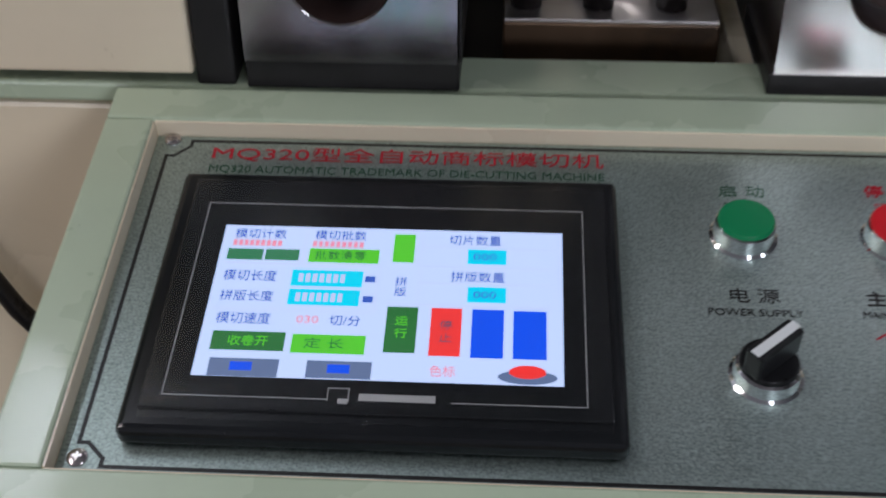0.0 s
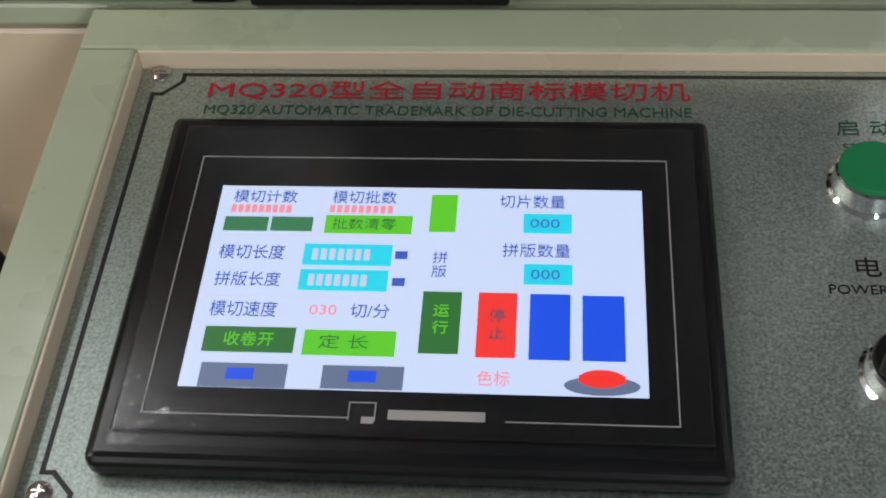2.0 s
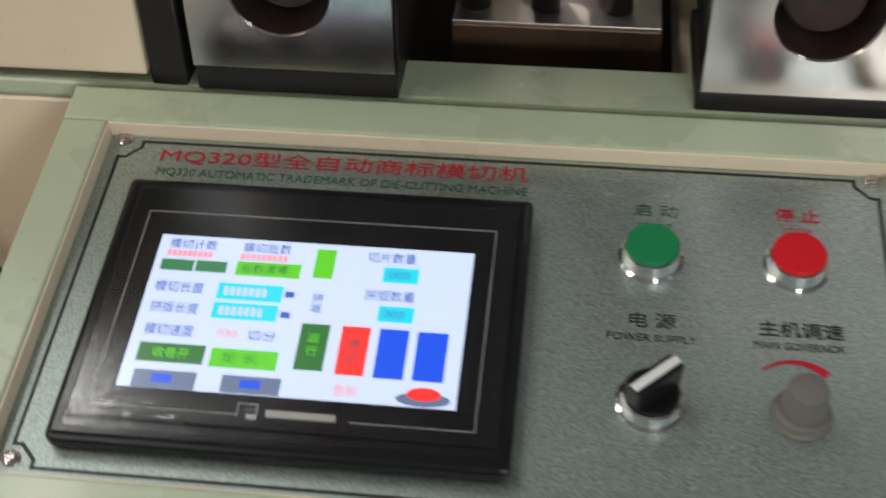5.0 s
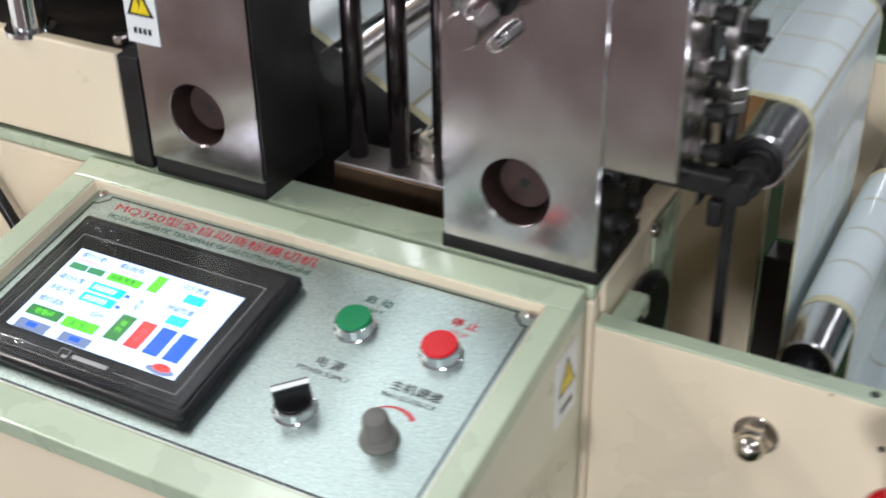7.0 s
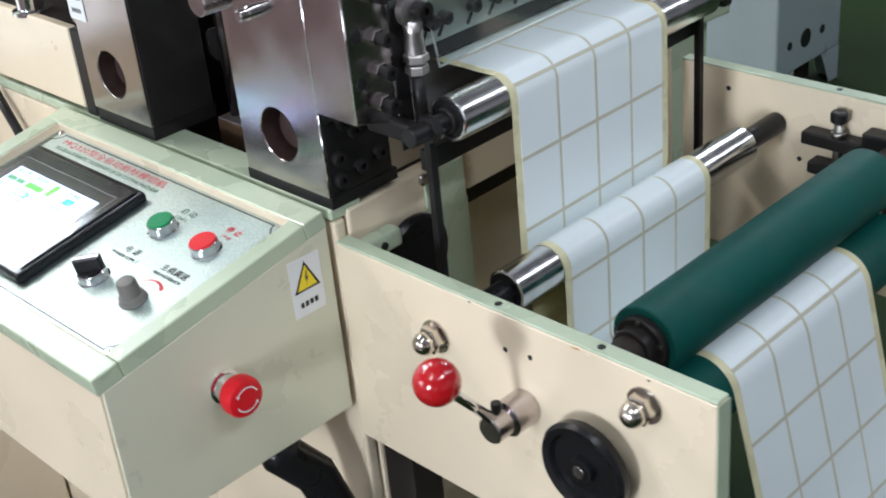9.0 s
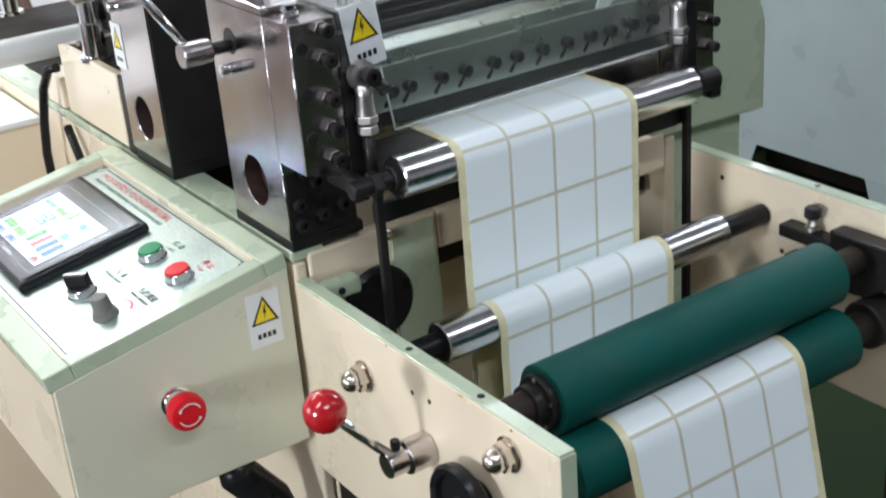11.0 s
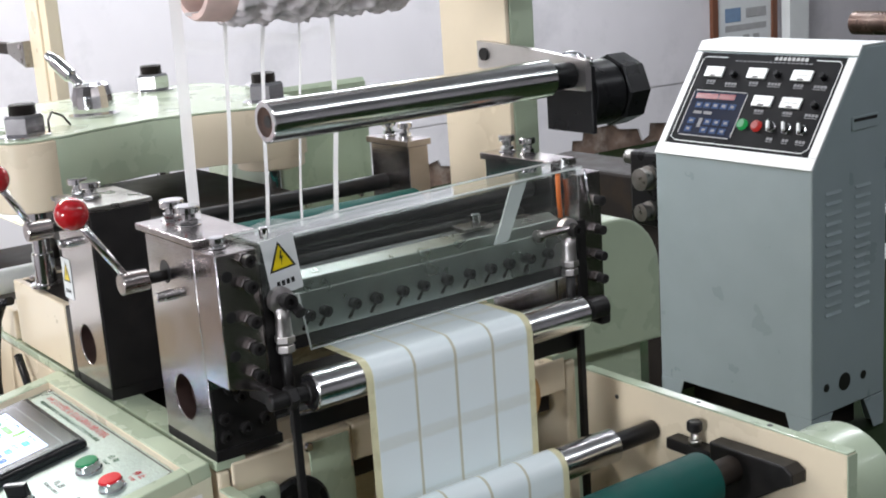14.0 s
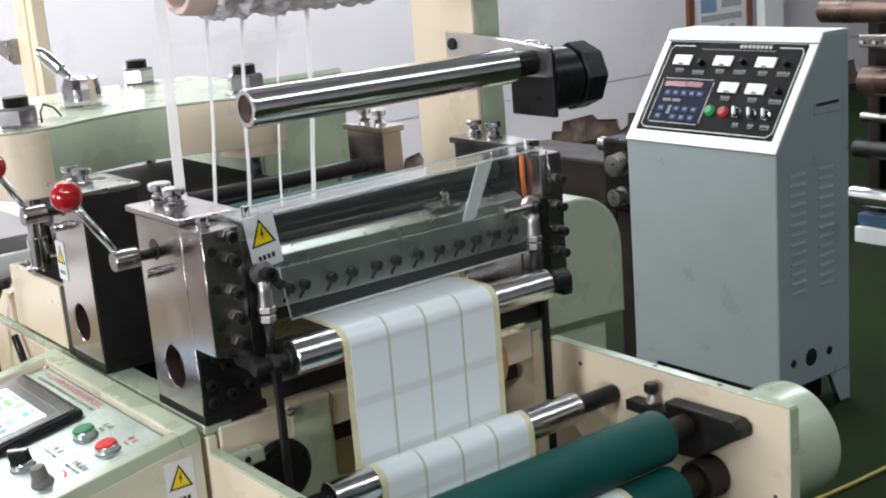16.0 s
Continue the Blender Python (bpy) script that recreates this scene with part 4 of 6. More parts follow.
bm_hex(bm, (R1[0], 0.083, R1[1]), (R1[0], 0.094, R1[1]), 0.0135)
part("nut", bm, BLACK, roll1, "black nut")
bm = B()
bm_cyl(bm, (R1[0], 0.515, R1[1]), (R1[0], 0.545, R1[1]), 0.014, 24, 0.002)
part("bearing", bm, BLACK, roll1, "black bearing")
roll2 = roller("guide_roller", R2, 0.0215, 0.112, 0.498, 0.05, 0.571, 0.0125, ROLLM, PLASTIC, "polished chrome guide roller between the side plates")
# R1's dark disc stands in for its shaded recess; R2 has a cap.
for c, rr, m_, owner in ((R1, 0.0184, PLASTIC, roll1), (R2, 0.0198, PLASTIC, roll2)):
    bm = B()
    bm_lathe(bm, (c[0], 0.1116, c[1]), (0, 1, 0), [(0, 0.008), (0, rr - 0.001), (0.0006, rr)], 40)
    part("end_cap", bm, m_, owner, "dark disc over the roller end")
nip_top = roller("nip_roller", RG, 0.034, 0.12, 0.497, 0.06, 0.55, 0.016, RUBBER, DARK, "dark green rubber covered nip roller")
roller("nip_roller", RH, 0.034, 0.12, 0.495, 0.05, 0.572, 0.017, RUBBER, DARK, "dark green rubber covered nip roller")
bm = B()
bm_lathe(bm, (RG[0], 0.1195, RG[1]), (0, -1, 0), [(0, 0.0265), (0.006, 0.0265), (0.0075, 0.025), (0.0075, 0.02), (0.018, 0.02), (0.019, 0.0185)], 36)
hub = part("bearing_hub", bm, BLACK, nip_top, "black oily bearing hub")
for k in range(5):
    a = radians(20 + 72 * k)
    bm = B()
    bm_cyl(bm, (RG[0] + 0.0232 * math.cos(a), 0.1122, RG[1] + 0.0232 * math.sin(a)), (RG[0] + 0.0232 * math.cos(a), 0.1105, RG[1] + 0.0232 * math.sin(a)), 0.0022, 10)
    part("screw", bm, STEEL, hub)
bm = B()
bm_cyl(bm, (RH[0], 0.535, RH[1]), (RH[0], 0.5715, RH[1]), 0.027, 30, 0.002)
solo("bearing_sleeve", bm, DARK, "dark greasy bearing sleeve on the far side plate", "bearing")


def roller_bracket():
    t = thing("roller_bracket", (0.5, 0.3, 0.75), "black steel bracket frame under the upper guide roller", "bracket")
    for y in (0.092, 0.508):
        bm = B()
        bm_box(bm, 0.499, 0.507, y + 0.002, y + 0.011, 0.76, 1.09, 0.0015)
        part("upright", bm, BLACK, t)
    bm = B()
    bm_box(bm, 0.486, 0.496, 0.1, 0.52, 1.045, 1.066, 0.0015)
    part("cross_bar", bm, BLACK, t)
    bm = B()
    bm_box(bm, 0.45, 0.512, 0.072, 0.086, 1.086, 1.104, 0.003)
    part("holder", bm, BLACK, t, "black shaft holder")
    bm = B()
    bm_box(bm, 0.445, 0.522, 0.535, 0.552, 1.074, 1.104, 0.004)
    part("holder", bm, BLACK, t, "black shaft holder")
    return t


roller_bracket()


def nip_bearing():
    t = thing("roller_clamp", (0.75, 0.56, 0.9), "black steel roller clamp on the far side plate", "clamp")
    bm = B()
    bm_prism(bm, [(0.686, 0.961), (0.797, 0.963), (0.808, 0.956), (0.808, 0.943), (0.793, 0.935), (0.735, 0.897), (0.705, 0.895), (0.688, 0.91)], 1, 0.546, 0.571, 0.0025)
    part("arm", bm, BLACK, t)
    bm = B()
    bm_box(bm, 0.613, 0.685, 0.549, 0.571, 0.931, 0.946, 0.002)
    part("lug", bm, BLACK, t)
    bm = B()
    bm_box(bm, 0.622, 0.685, 0.549, 0.571, 0.898, 0.912, 0.002)
    part("lug", bm, BLACK, t)
    bm = B()
    bm_cyl(bm, (0.654, 0.557, 0.893), (0.654, 0.557, 0.966), 0.005, 16)
    bm_cyl(bm, (0.654, 0.557, 0.946), (0.654, 0.557, 0.953), 0.008, 16)
    part("screw", bm, STEEL, t, "adjusting screw")
    bm = B()
    bm_cyl(bm, (0.654, 0.557, 0.963), (0.654, 0.557, 0.976), 0.0095, 20, 0.002)
    part("knob", bm, BLACK, t)
    return t


nip_bearing()

def drive_cover():
    t = thing("drive_cover", (0.775, 0.66, 0.82), "pale green round drive cover behind the far side plate", "drive cover")
    n = 0.105
    bm = B()
    bm_lathe(bm, (0.775, 0.589, 0.895), (0, 1, 0), [(0.004, 0.071), (n - 0.02, 0.076), (n - 0.006, 0.074), (n, 0.066), (n, 0)], 56, False, False)
    part("shell", bm, GREEN, t)
    bm = B()
    bm_lathe(bm, (0.775, 0.589, 0.895), (0, 1, 0), [(0, 0.06), (0, 0.0745), (0.0045, 0.0745), (0.0045, 0.06)], 56, False, False)
    part("rim", bm, GREEN, t, "pale green flange rim")
    for k in range(6):
        a = radians(30 + 60 * k)
        x, z = 0.775 + 0.07 * math.cos(a), 0.895 + 0.07 * math.sin(a)
        bm = B()
        bm_cyl(bm, (x, 0.594, z), (x, 0.598, z), 0.004, 12, 0.001)
        part("screw", bm, CHROME, t)
    return t


drive_cover()


# ---- the label web ----
def arc(cx, cz, r, a0, a1, n):
    return [(cx + r * math.cos(radians(a0 + (a1 - a0) * k / n)), cz + r * math.sin(radians(a0 + (a1 - a0) * k / n))) for k in range(n + 1)]


RW = 0.0222
nip_a = math.degrees(math.atan2(RG[1] - RH[1], RG[0] - RH[0]))
# the dip under the thin guide bar
DIP = arc(0.233, 1.037, 0.0092, 240, 318, 8)
PATHXZ = [(-1.9, R1[1] + RW), (-0.6, R1[1] + RW), (0.04, R1[1] + RW), (0.075, 1.1165), (0.12, 1.0905)] + DIP + [(0.335, 1.102), (0.352, 1.1145), (0.375, R1[1] + RW), (0.47, R1[1] + RW)] + arc(*R1, RW, 90, 0, 14) + [(R1[0] + RW, 0.9), (R1[0] + RW, 0.72)]
xm, xr = R1[0] + RW, R2[0] - RW
PATHXZ += arc((xm + xr) / 2, 0.7, (xr - xm) / 2, 180, 360, 8) + [(xr, 0.8)] + arc(*R2, RW, 180, 0, 24) + [(R2[0] + RW, 0.86)]
PATHXZ += arc(R2[0] + RW + 0.013, 0.84, 0.013, 180, 310, 8)
PATHXZ += arc(*RH, 0.0346, nip_a + 6, 14, 16)
ex, ez = PATHXZ[-1]
sx, sz = math.sin(radians(14)), -math.cos(radians(14))
PATHXZ += [(ex + sx * 0.2, ez + sz * 0.2), (ex + sx * 0.5, ez + sz * 0.5), (ex + sx * 0.54 - 0.05, 0.27), (0.3, 0.25), (-1.8, 0.25)]
CUM = [0.0]
for p, q in zip(PATHXZ, PATHXZ[1:]):
    CUM.append(CUM[-1] + math.hypot(q[0] - p[0], q[1] - p[1]))


def on_path(s):
    s = min(max(s, 0.0), CUM[-1] - 1e-6)
    k = max(j for j in range(len(CUM) - 1) if CUM[j] <= s)
    f = (s - CUM[k]) / (CUM[k + 1] - CUM[k])
    (x0, z0), (x1, z1) = PATHXZ[k], PATHXZ[k + 1]
    return x0 + (x1 - x0) * f, z0 + (z1 - z0) * f, math.atan2(z1 - z0, x1 - x0)


def ribbon(y0, y1, off, i0=0, i1=None):
    bm = B()
    pts = PATHXZ[i0:i1]
    rows = []
    for k, (x, z) in enumerate(pts):
        (xa, za), (xb, zb) = pts[max(k - 1, 0)], pts[min(k + 1, len(pts) - 1)]
        d = Vector((xb - xa, zb - za)).normalized()
        nx, nz = -d.y, d.x
        rows.append([bm.verts.new((x + nx * o, y, z + nz * o)) for y, o in ((y0, off), (y1, off), (y1, off - 0.0003), (y0, off - 0.0003))])
    for a, b in zip(rows, rows[1:]):
        for j in range(4):
            f = bm.faces.new((a[j], a[(j + 1) % 4], b[(j + 1) % 4], b[j]))
            f.smooth = True
            bm.edges.get((a[j], b[j])).smooth = False
    bm.faces.new(rows[0])
    bm.faces.new(list(reversed(rows[-1])))
    return bm


COLUMNS = ((0.18, 0.2333), (0.2367, 0.2897), (0.2933, 0.3443), (0.3477, 0.398))
WEB = thing("label_web", (0.516, 0.28, 1.12), "white self-adhesive labels in four columns on a yellowish liner", "label web")
part("liner", ribbon(0.171, 0.4075, 0.0), LINER, WEB, "yellowish liner edges")
for ya, yb in COLUMNS:
    part("label_column", ribbon(ya, yb, 0.00035), LABEL, WEB, "column of glossy white labels")
for (a, b), (c, d) in zip(COLUMNS, COLUMNS[1:]):
    part("column_gap", ribbon(b, c, 0.0002), GAP, WEB, "beige gap between label columns")
PITCH = 0.0745
GAPS = []
for k in range(48):
    bm = B()
    bm_box(bm, -0.0019, 0.0019, 0.18 - 0.28, 0.398 - 0.28, -0.0002, 0.00052)
    me = mesh_of("row_gap", bm, GAP) if not GAPS else GAPS[0].data
    GAPS.append(new("row_gap", me))


# ---- the touch screen ----
def touch_screen():
    t = thing("touch_screen", (0.12, -0.115, 0.985), "black framed touch screen terminal showing a bright menu page", "touch screen")
    bm = B()
    bm_box(bm, 0.0148, 0.2232, -0.1895, -0.0345, 0.0, 0.0112, 0.0036, 3)
    bm.transform(TILT)
    body = part("bezel", bm, BEZEL, t)
    bm = B()
    bm_box(bm, 0.0225, 0.2172, -0.1785, -0.0415, 0.0111, 0.0128, 0.0008, 2)
    bm.transform(TILT)
    part("front_frame", bm, BEZEL, t)
    z = 0.013
    L, R, T, Bo = 0.0318, 0.2063, -0.0584, -0.1719
    segs = [((L, T), (R, T)), ((R, T), (R, Bo)), ((R, Bo), (0.151, Bo)), ((0.1, Bo), (L, Bo)), ((L, Bo), (L, T))]
    bm = B()
    for (xa, ya), (xb, yb) in segs:
        if ya == yb:
            bm_box(bm, min(xa, xb), max(xa, xb), ya - 0.0002, ya + 0.0002, z - 0.0003, z)
        else:
            bm_box(bm, xa - 0.0002, xa + 0.0002, min(ya, yb), max(ya, yb), z - 0.0003, z)
    bm.transform(TILT)
    part("outline", bm, GREYINK, body, "thin pale outline")
    # loose protective film over the lower rim
    bm = B()
    nx, ny = 60, 10
    grid = []
    for j in range(ny + 1):
        for k in range(nx + 1):
            x, y = 0.024 + 0.16 * k / nx, -0.1775 + 0.0115 * j / ny
            h = 0.0007 * noise.noise(Vector((x * 55, y * 190, 3.1))) + 0.0003 * noise.noise(Vector((x * 160, y * 300, 0.4)))
            grid.append(bm.verts.new((x, y, 0.0142 + h)))
    for j in range(ny):
        for k in range(nx):
            a = j * (nx + 1) + k
            bm.faces.new((grid[a], grid[a + 1], grid[a + nx + 2], grid[a + nx + 1])).smooth = True
    bm.transform(TILT)
    part("loose_film", bm, WRINKLE, body, "wrinkled clear protective film")
    # maker's mark as plain shapes
    bm = B()
    for a in ((0.1, 0.1004, -0.1729, -0.1659), (0.1, 0.109, -0.1663, -0.1659), (0.1086, 0.109, -0.1729, -0.1659), (0.1045, 0.1086, -0.1739, -0.1714), (0.113, 0.1445, -0.1722, -0.1686)):
        bm_box(bm, *a, z - 0.0003, z)
    bm.transform(TILT)
    part("mark", bm, GREYINK, body, "plain pale maker's mark")
    SX, SY, SW, SH = 0.0419, -0.0731, 0.155, 0.0885
    page = []

    def rect(name, u0, u1, v0, v1, mat_, lift=0.0, label=""):
        bm = B()
        bm_box(bm, SX + u0 * SW, SX + u1 * SW, SY - v1 * SH, SY - v0 * SH, z + lift - 0.0001, z + lift)
        bm.transform(TILT)
        ob = part(name, bm, mat_, page[0] if page else t, label)
        return ob

    E = 2.5
    white = glow_mat("screen_white", (0.62, 0.75, 1.04), E)
    line = glow_mat("screen_line", (0.62, 0.66, 0.9), E)
    lime = glow_mat("screen_lime", (0.1, 0.62, 0.02), E)
    moss = glow_mat("screen_moss", (0.02, 0.16, 0.03), E)
    teal = glow_mat("screen_teal", (0.03, 0.2, 0.08), E)
    cyan = glow_mat("screen_cyan", (0.0, 0.7, 0.92), E)
    blue = glow_mat("screen_blue", (0.0, 0.08, 0.85), E)
    red = glow_mat("screen_red", (0.95, 0.035, 0.03), E)
    slate = glow_mat("screen_slate", (0.12, 0.17, 0.3), E)
    ink = glow_mat("screen_ink", (0.04, 0.11, 0.5), E)
    dark = glow_mat("screen_dark", (0.03, 0.07, 0.12), E)
    pink = glow_mat("screen_pink", (0.95, 0.3, 0.38), E)
    page.append(rect("display", 0, 1, 0, 1, white, 0.0, "bright backlit display page"))
    for u0, u1, v0, v1 in ((0.01, 0.47, 0.265, 0.27), (0.01, 0.47, 0.575, 0.58), (0.245, 0.248, 0.02, 0.27), (0.47, 0.473, 0.27, 0.58), (0.59, 0.592, 0.03, 0.5), (0.59, 0.98, 0.12, 0.124), (0.59, 0.98, 0.255, 0.259), (0.59, 0.98, 0.37, 0.374), (0.498, 0.98, 0.515, 0.519), (0.978, 0.98, 0.03, 0.515)):
        rect("rule", u0, u1, v0, v1, line, 0.0001)
    for u0, u1, v0, v1, m_ in ((0.023, 0.128, 0.17, 0.246, teal), (0.135, 0.234, 0.168, 0.244, teal), (0.263, 0.468, 0.155, 0.252, lime), (0.508, 0.57, 0.038, 0.237, lime),
                               (0.726, 0.838, 0.134, 0.236, cyan), (0.731, 0.84, 0.393, 0.495, cyan), (0.224, 0.429, 0.308, 0.417, cyan), (0.224, 0.426, 0.438, 0.543, cyan),
                               (0.509, 0.596, 0.538, 0.829, moss), (0.633, 0.719, 0.538, 0.841, red), (0.747, 0.836, 0.54, 0.846, blue), (0.862, 0.954, 0.543, 0.846, blue),
                               (0.034, 0.237, 0.724, 0.842, moss), (0.256, 0.459, 0.731, 0.848, lime), (0.042, 0.232, 0.892, 1.0, slate), (0.308, 0.484, 0.892, 0.996, slate)):
        rect("key", u0, u1, v0, v1, m_, 0.0002)
    for cu, cv, rx, ry, m_, lift in ((0.903, 0.955, 0.08, 0.042, slate, 0.0002), (0.903, 0.925, 0.049, 0.04, red, 0.0004)):
        bm = B()
        bm.faces.new([bm.verts.new((SX + (cu + rx * math.cos(a)) * SW, SY - (cv + ry * math.sin(a)) * SH, z + lift)) for a in np.linspace(0, 2 * math.pi, 25)[:-1]])
        bm.transform(TILT)
        part("stop_icon", bm, m_, page[0])
    rect("stop_icon", 0.854, 0.952, 0.91, 0.94, red, 0.0004)

    def tx(text, u0, u1, v0, v1, m_, lift=0.0003):
        h = (v1 - v0) * SH
        words("lettering", text, TILT @ pose(SX + u0 * SW, SY - v1 * SH + h * 0.12, z + lift), h * 1.08, m_, page[0], (u1 - u0) * SW)

    tx("模切计数", 0.034, 0.187, 0.027, 0.096, ink)
    tx("模切批数", 0.272, 0.425, 0.025, 0.094, ink)
    tx("切片数量", 0.669, 0.822, 0.037, 0.108, ink)
    tx("拼版数量", 0.681, 0.835, 0.293, 0.363, ink)
    tx("拼", 0.523, 0.557, 0.341, 0.4, ink)
    tx("版", 0.523, 0.557, 0.41, 0.47, ink)
    tx("模切长度", 0.027, 0.18, 0.321, 0.395, ink)
    tx("拼版长度", 0.03, 0.181, 0.459, 0.53, ink)
    tx("模切速度", 0.034, 0.186, 0.604, 0.679, ink)
    tx("030", 0.259, 0.32, 0.607, 0.667, pink)
    tx("切/分", 0.351, 0.438, 0.606, 0.674, ink)
    tx("色标", 0.64, 0.709, 0.903, 0.969, pink)
    tx("000", 0.742, 0.81, 0.155, 0.215, ink)
    tx("000", 0.747, 0.812, 0.415, 0.475, ink)
    tx("运", 0.535, 0.57, 0.6, 0.66, lime)
    tx("行", 0.535, 0.57, 0.68, 0.74, lime)
    tx("停", 0.658, 0.694, 0.62, 0.68, dark)
    tx("止", 0.658, 0.694, 0.7, 0.76, dark)
    tx("收卷开", 0.08, 0.19, 0.75, 0.815, lime)
    tx("定 长", 0.29, 0.4, 0.755, 0.82, moss)
    tx("批数清零", 0.28, 0.43, 0.172, 0.235, moss)
    for k in range(9):
        rect("digit_mark", 0.033 + k * 0.0165, 0.045 + k * 0.0165, 0.105, 0.146, pink, 0.0002)
        rect("digit_mark", 0.269 + k * 0.0172, 0.281 + k * 0.0172, 0.102, 0.142, pink, 0.0002)
    for k in range(7):
        rect("digit_mark", 0.245 + k * 0.02, 0.258 + k * 0.02, 0.335, 0.39, line, 0.0004)
        rect("digit_mark", 0.245 + k * 0.02, 0.258 + k * 0.02, 0.465, 0.52, line, 0.0004)
    for v in (0.34, 0.475):
        rect("unit_mark", 0.436, 0.465, v, v + 0.04, ink, 0.0002)
    for u in (0.1, 0.365):
        rect("key_caption", u, u + 0.06, 0.915, 0.965, blue, 0.0004)
    # loose protective film over the front
    bm = B()
    nx, ny = 60, 46
    rng = random.Random(5)
    waves = [(rng.uniform(60, 420), rng.uniform(-300, 300), rng.uniform(0, 6.3), rng.uniform(0.2, 1)) for _ in range(9)]
    grid = []
    for j in range(ny + 1):
        row = []
        for i in range(nx + 1):
            u, v = i / nx, j / ny
            x, y = 0.0235 + u * 0.193, -0.1845 + v * 0.1415
            loose = max(0.0, 1 - v / 0.17) ** 2 * (0.35 + 0.65 * max(0, 1 - abs(u - 0.3) / 0.4)) + 0.5 * max(0.0, (v - 0.93) / 0.07) + 0.15 * max(0.0, (0.04 - u) / 0.04)
            w = sum(a * math.sin(kx * x + ky * y * 1.5 + ph) for kx, ky, ph, a in waves) / 5
            row.append(bm.verts.new((x, y, z + 0.0007 + 0.00012 * loose * (1 + w))))
        grid.append(row)
    for j in range(ny):
        for i in range(nx):
            bm.faces.new((grid[j][i], grid[j][i + 1], grid[j + 1][i + 1], grid[j + 1][i])).smooth = True
    bm.transform(TILT)
    f = part("film", bm, FILM, t, "clear wrinkled protective film")
    f.visible_shadow = False
    return t


touch_screen()


# ---- knife unit ----
def knife_unit():
    t = thing("knife_unit", (0.44, 0.3, 1.12), "grey steel cross-cutting knife beam with a row of black screws", "knife unit")
    bm = B()
    bm_box(bm, 0.42, 0.455, 0.116, 0.535, 1.142, 1.19, 0.0015)
    part("knife_beam", bm, KNIFE, t)
    bm = B()
    bm_box(bm, 0.405, 0.449, 0.116, 0.535, 1.125, 1.142, 0.001)
    part("knife_blade", bm, BLACK, t, "dark lower blade")
    bm = B()
    bm_prism(bm, [(0.452, 1.1905), (0.4535, 1.2035), (0.4525, 1.2048), (0.438, 1.2105), (0.434, 1.2105), (0.43, 1.1905)], 1, 0.14, 0.53, 0.0008)
    part("top_plate", bm, KNIFE, t, "grey top bar with a bright upper edge")
    # Black box standing in for the shaded gap behind the knife.
    bm = B()
    bm_box(bm, 0.392, 0.4295, 0.142, 0.528, 1.1905, 1.203, 0.001)
    part("gap_filler", bm, BLACK, t, "black filler for the dark gap behind the knife")
    ys = (0.152, 0.174, 0.213, 0.243, 0.28, 0.31, 0.345, 0.379, 0.412, 0.441, 0.474, 0.505)
    for k, y in enumerate(ys):
        bm = B()
        bm_lathe(bm, (0.455, y, 1.164), (1, 0, 0), [(0, 0.0065), (0.009, 0.0065), (0.0098, 0.0055), (0.0098, 0.003), (0.006, 0.0028)], 18)
        part("socket_screw", bm, BLACK, t, "black socket screw")
        # Dark slanting marks drawn in for the screws' shadows and reflections.
        bm = B()
        bm_prism(bm, [(y - 0.001, 1.1575), (y + 0.0045, 1.1595), (y - 0.0045, 1.1465), (y - 0.0075, 1.1465), (y - 0.0085, 1.149)], 0, 0.4548, 0.4554)
        part("slot", bm, DARK, t, "dark slanting mark for a screw's shadow")
    bm = B()
    bm_box(bm, 0.415, 0.447, 0.385, 0.43, 1.2108, 1.216, 0.001)
    part("clip", bm, CHROME, t, "small bright clip")
    bm = B()
    bm_cyl(bm, (0.43, 0.415, 1.216), (0.43, 0.415, 1.23), 0.0065, 16, 0.002)
    part("clip_knob", bm, POLISH, t)
    for x, z, r, m_ in ((0.385, 1.235, 0.012, BLACK), (0.345, 1.205, 0.016, BLACK), (0.365, 1.2, 0.008, BLACK)):
        bm = B()
        bm_cyl(bm, (x, 0.116, z), (x, 0.54, z), r, 28)
        part("shaft", bm, m_, t, "dark cross shaft")
    bm = B()
    lo, hi = ((0.46, 0.418, 1.193), (0.46, 0.438, 1.193)), ((0.452, 0.482, 1.266), (0.452, 0.458, 1.266))
    v = [bm.verts.new((x + d, y, z)) for d in (0, 0.003) for x, y, z in lo + hi]
    for f in ((0, 1, 2, 3), (4, 7, 6, 5), (0, 4, 5, 1), (1, 5, 6, 2), (2, 6, 7, 3), (3, 7, 4, 0)):
        bm.faces.new([v[k] for k in f])
    part("strut", bm, clear_mat("frosted_acrylic", (0.8, 0.82, 0.83), 0.2, 1.49, alpha=0.45), t, "frosted slanting acrylic strut")
    # far knife cheek
    bm = B()
    bm_box(bm, 0.433, 0.482, 0.54, 0.578, 1.09, 1.262, 0.001)
    part("far_cheek", bm, CHROME, t, "plated far knife cheek")
    bm = B()
    bm_box(bm, 0.4822, 0.486, 0.532, 0.546, 1.07, 1.205)
    part("slide", bm, BLACK, t, "black slide bar")
    for z in (1.125, 1.155, 1.189, 1.227):
        bm = B()
        bm_hex(bm, (0.482, 0.565, z), (0.488, 0.565, z), 0.0075)
        b = part("clamp_bolt", bm, CHROME, t)
        bm = B()
        bm_cyl(bm, (0.487, 0.565, z), (0.5, 0.565, z), 0.0062, 16, 0.001)
        part("head", bm, BLACK, b)
    bm = B()
    bm_box(bm, 0.4822, 0.484, 0.084, 0.1, 1.07, 1.24)
    part("slide", bm, BLACK, t, "black slide bar")
    # rod-end links
    for y in (0.099, 0.508):
        bm = B()
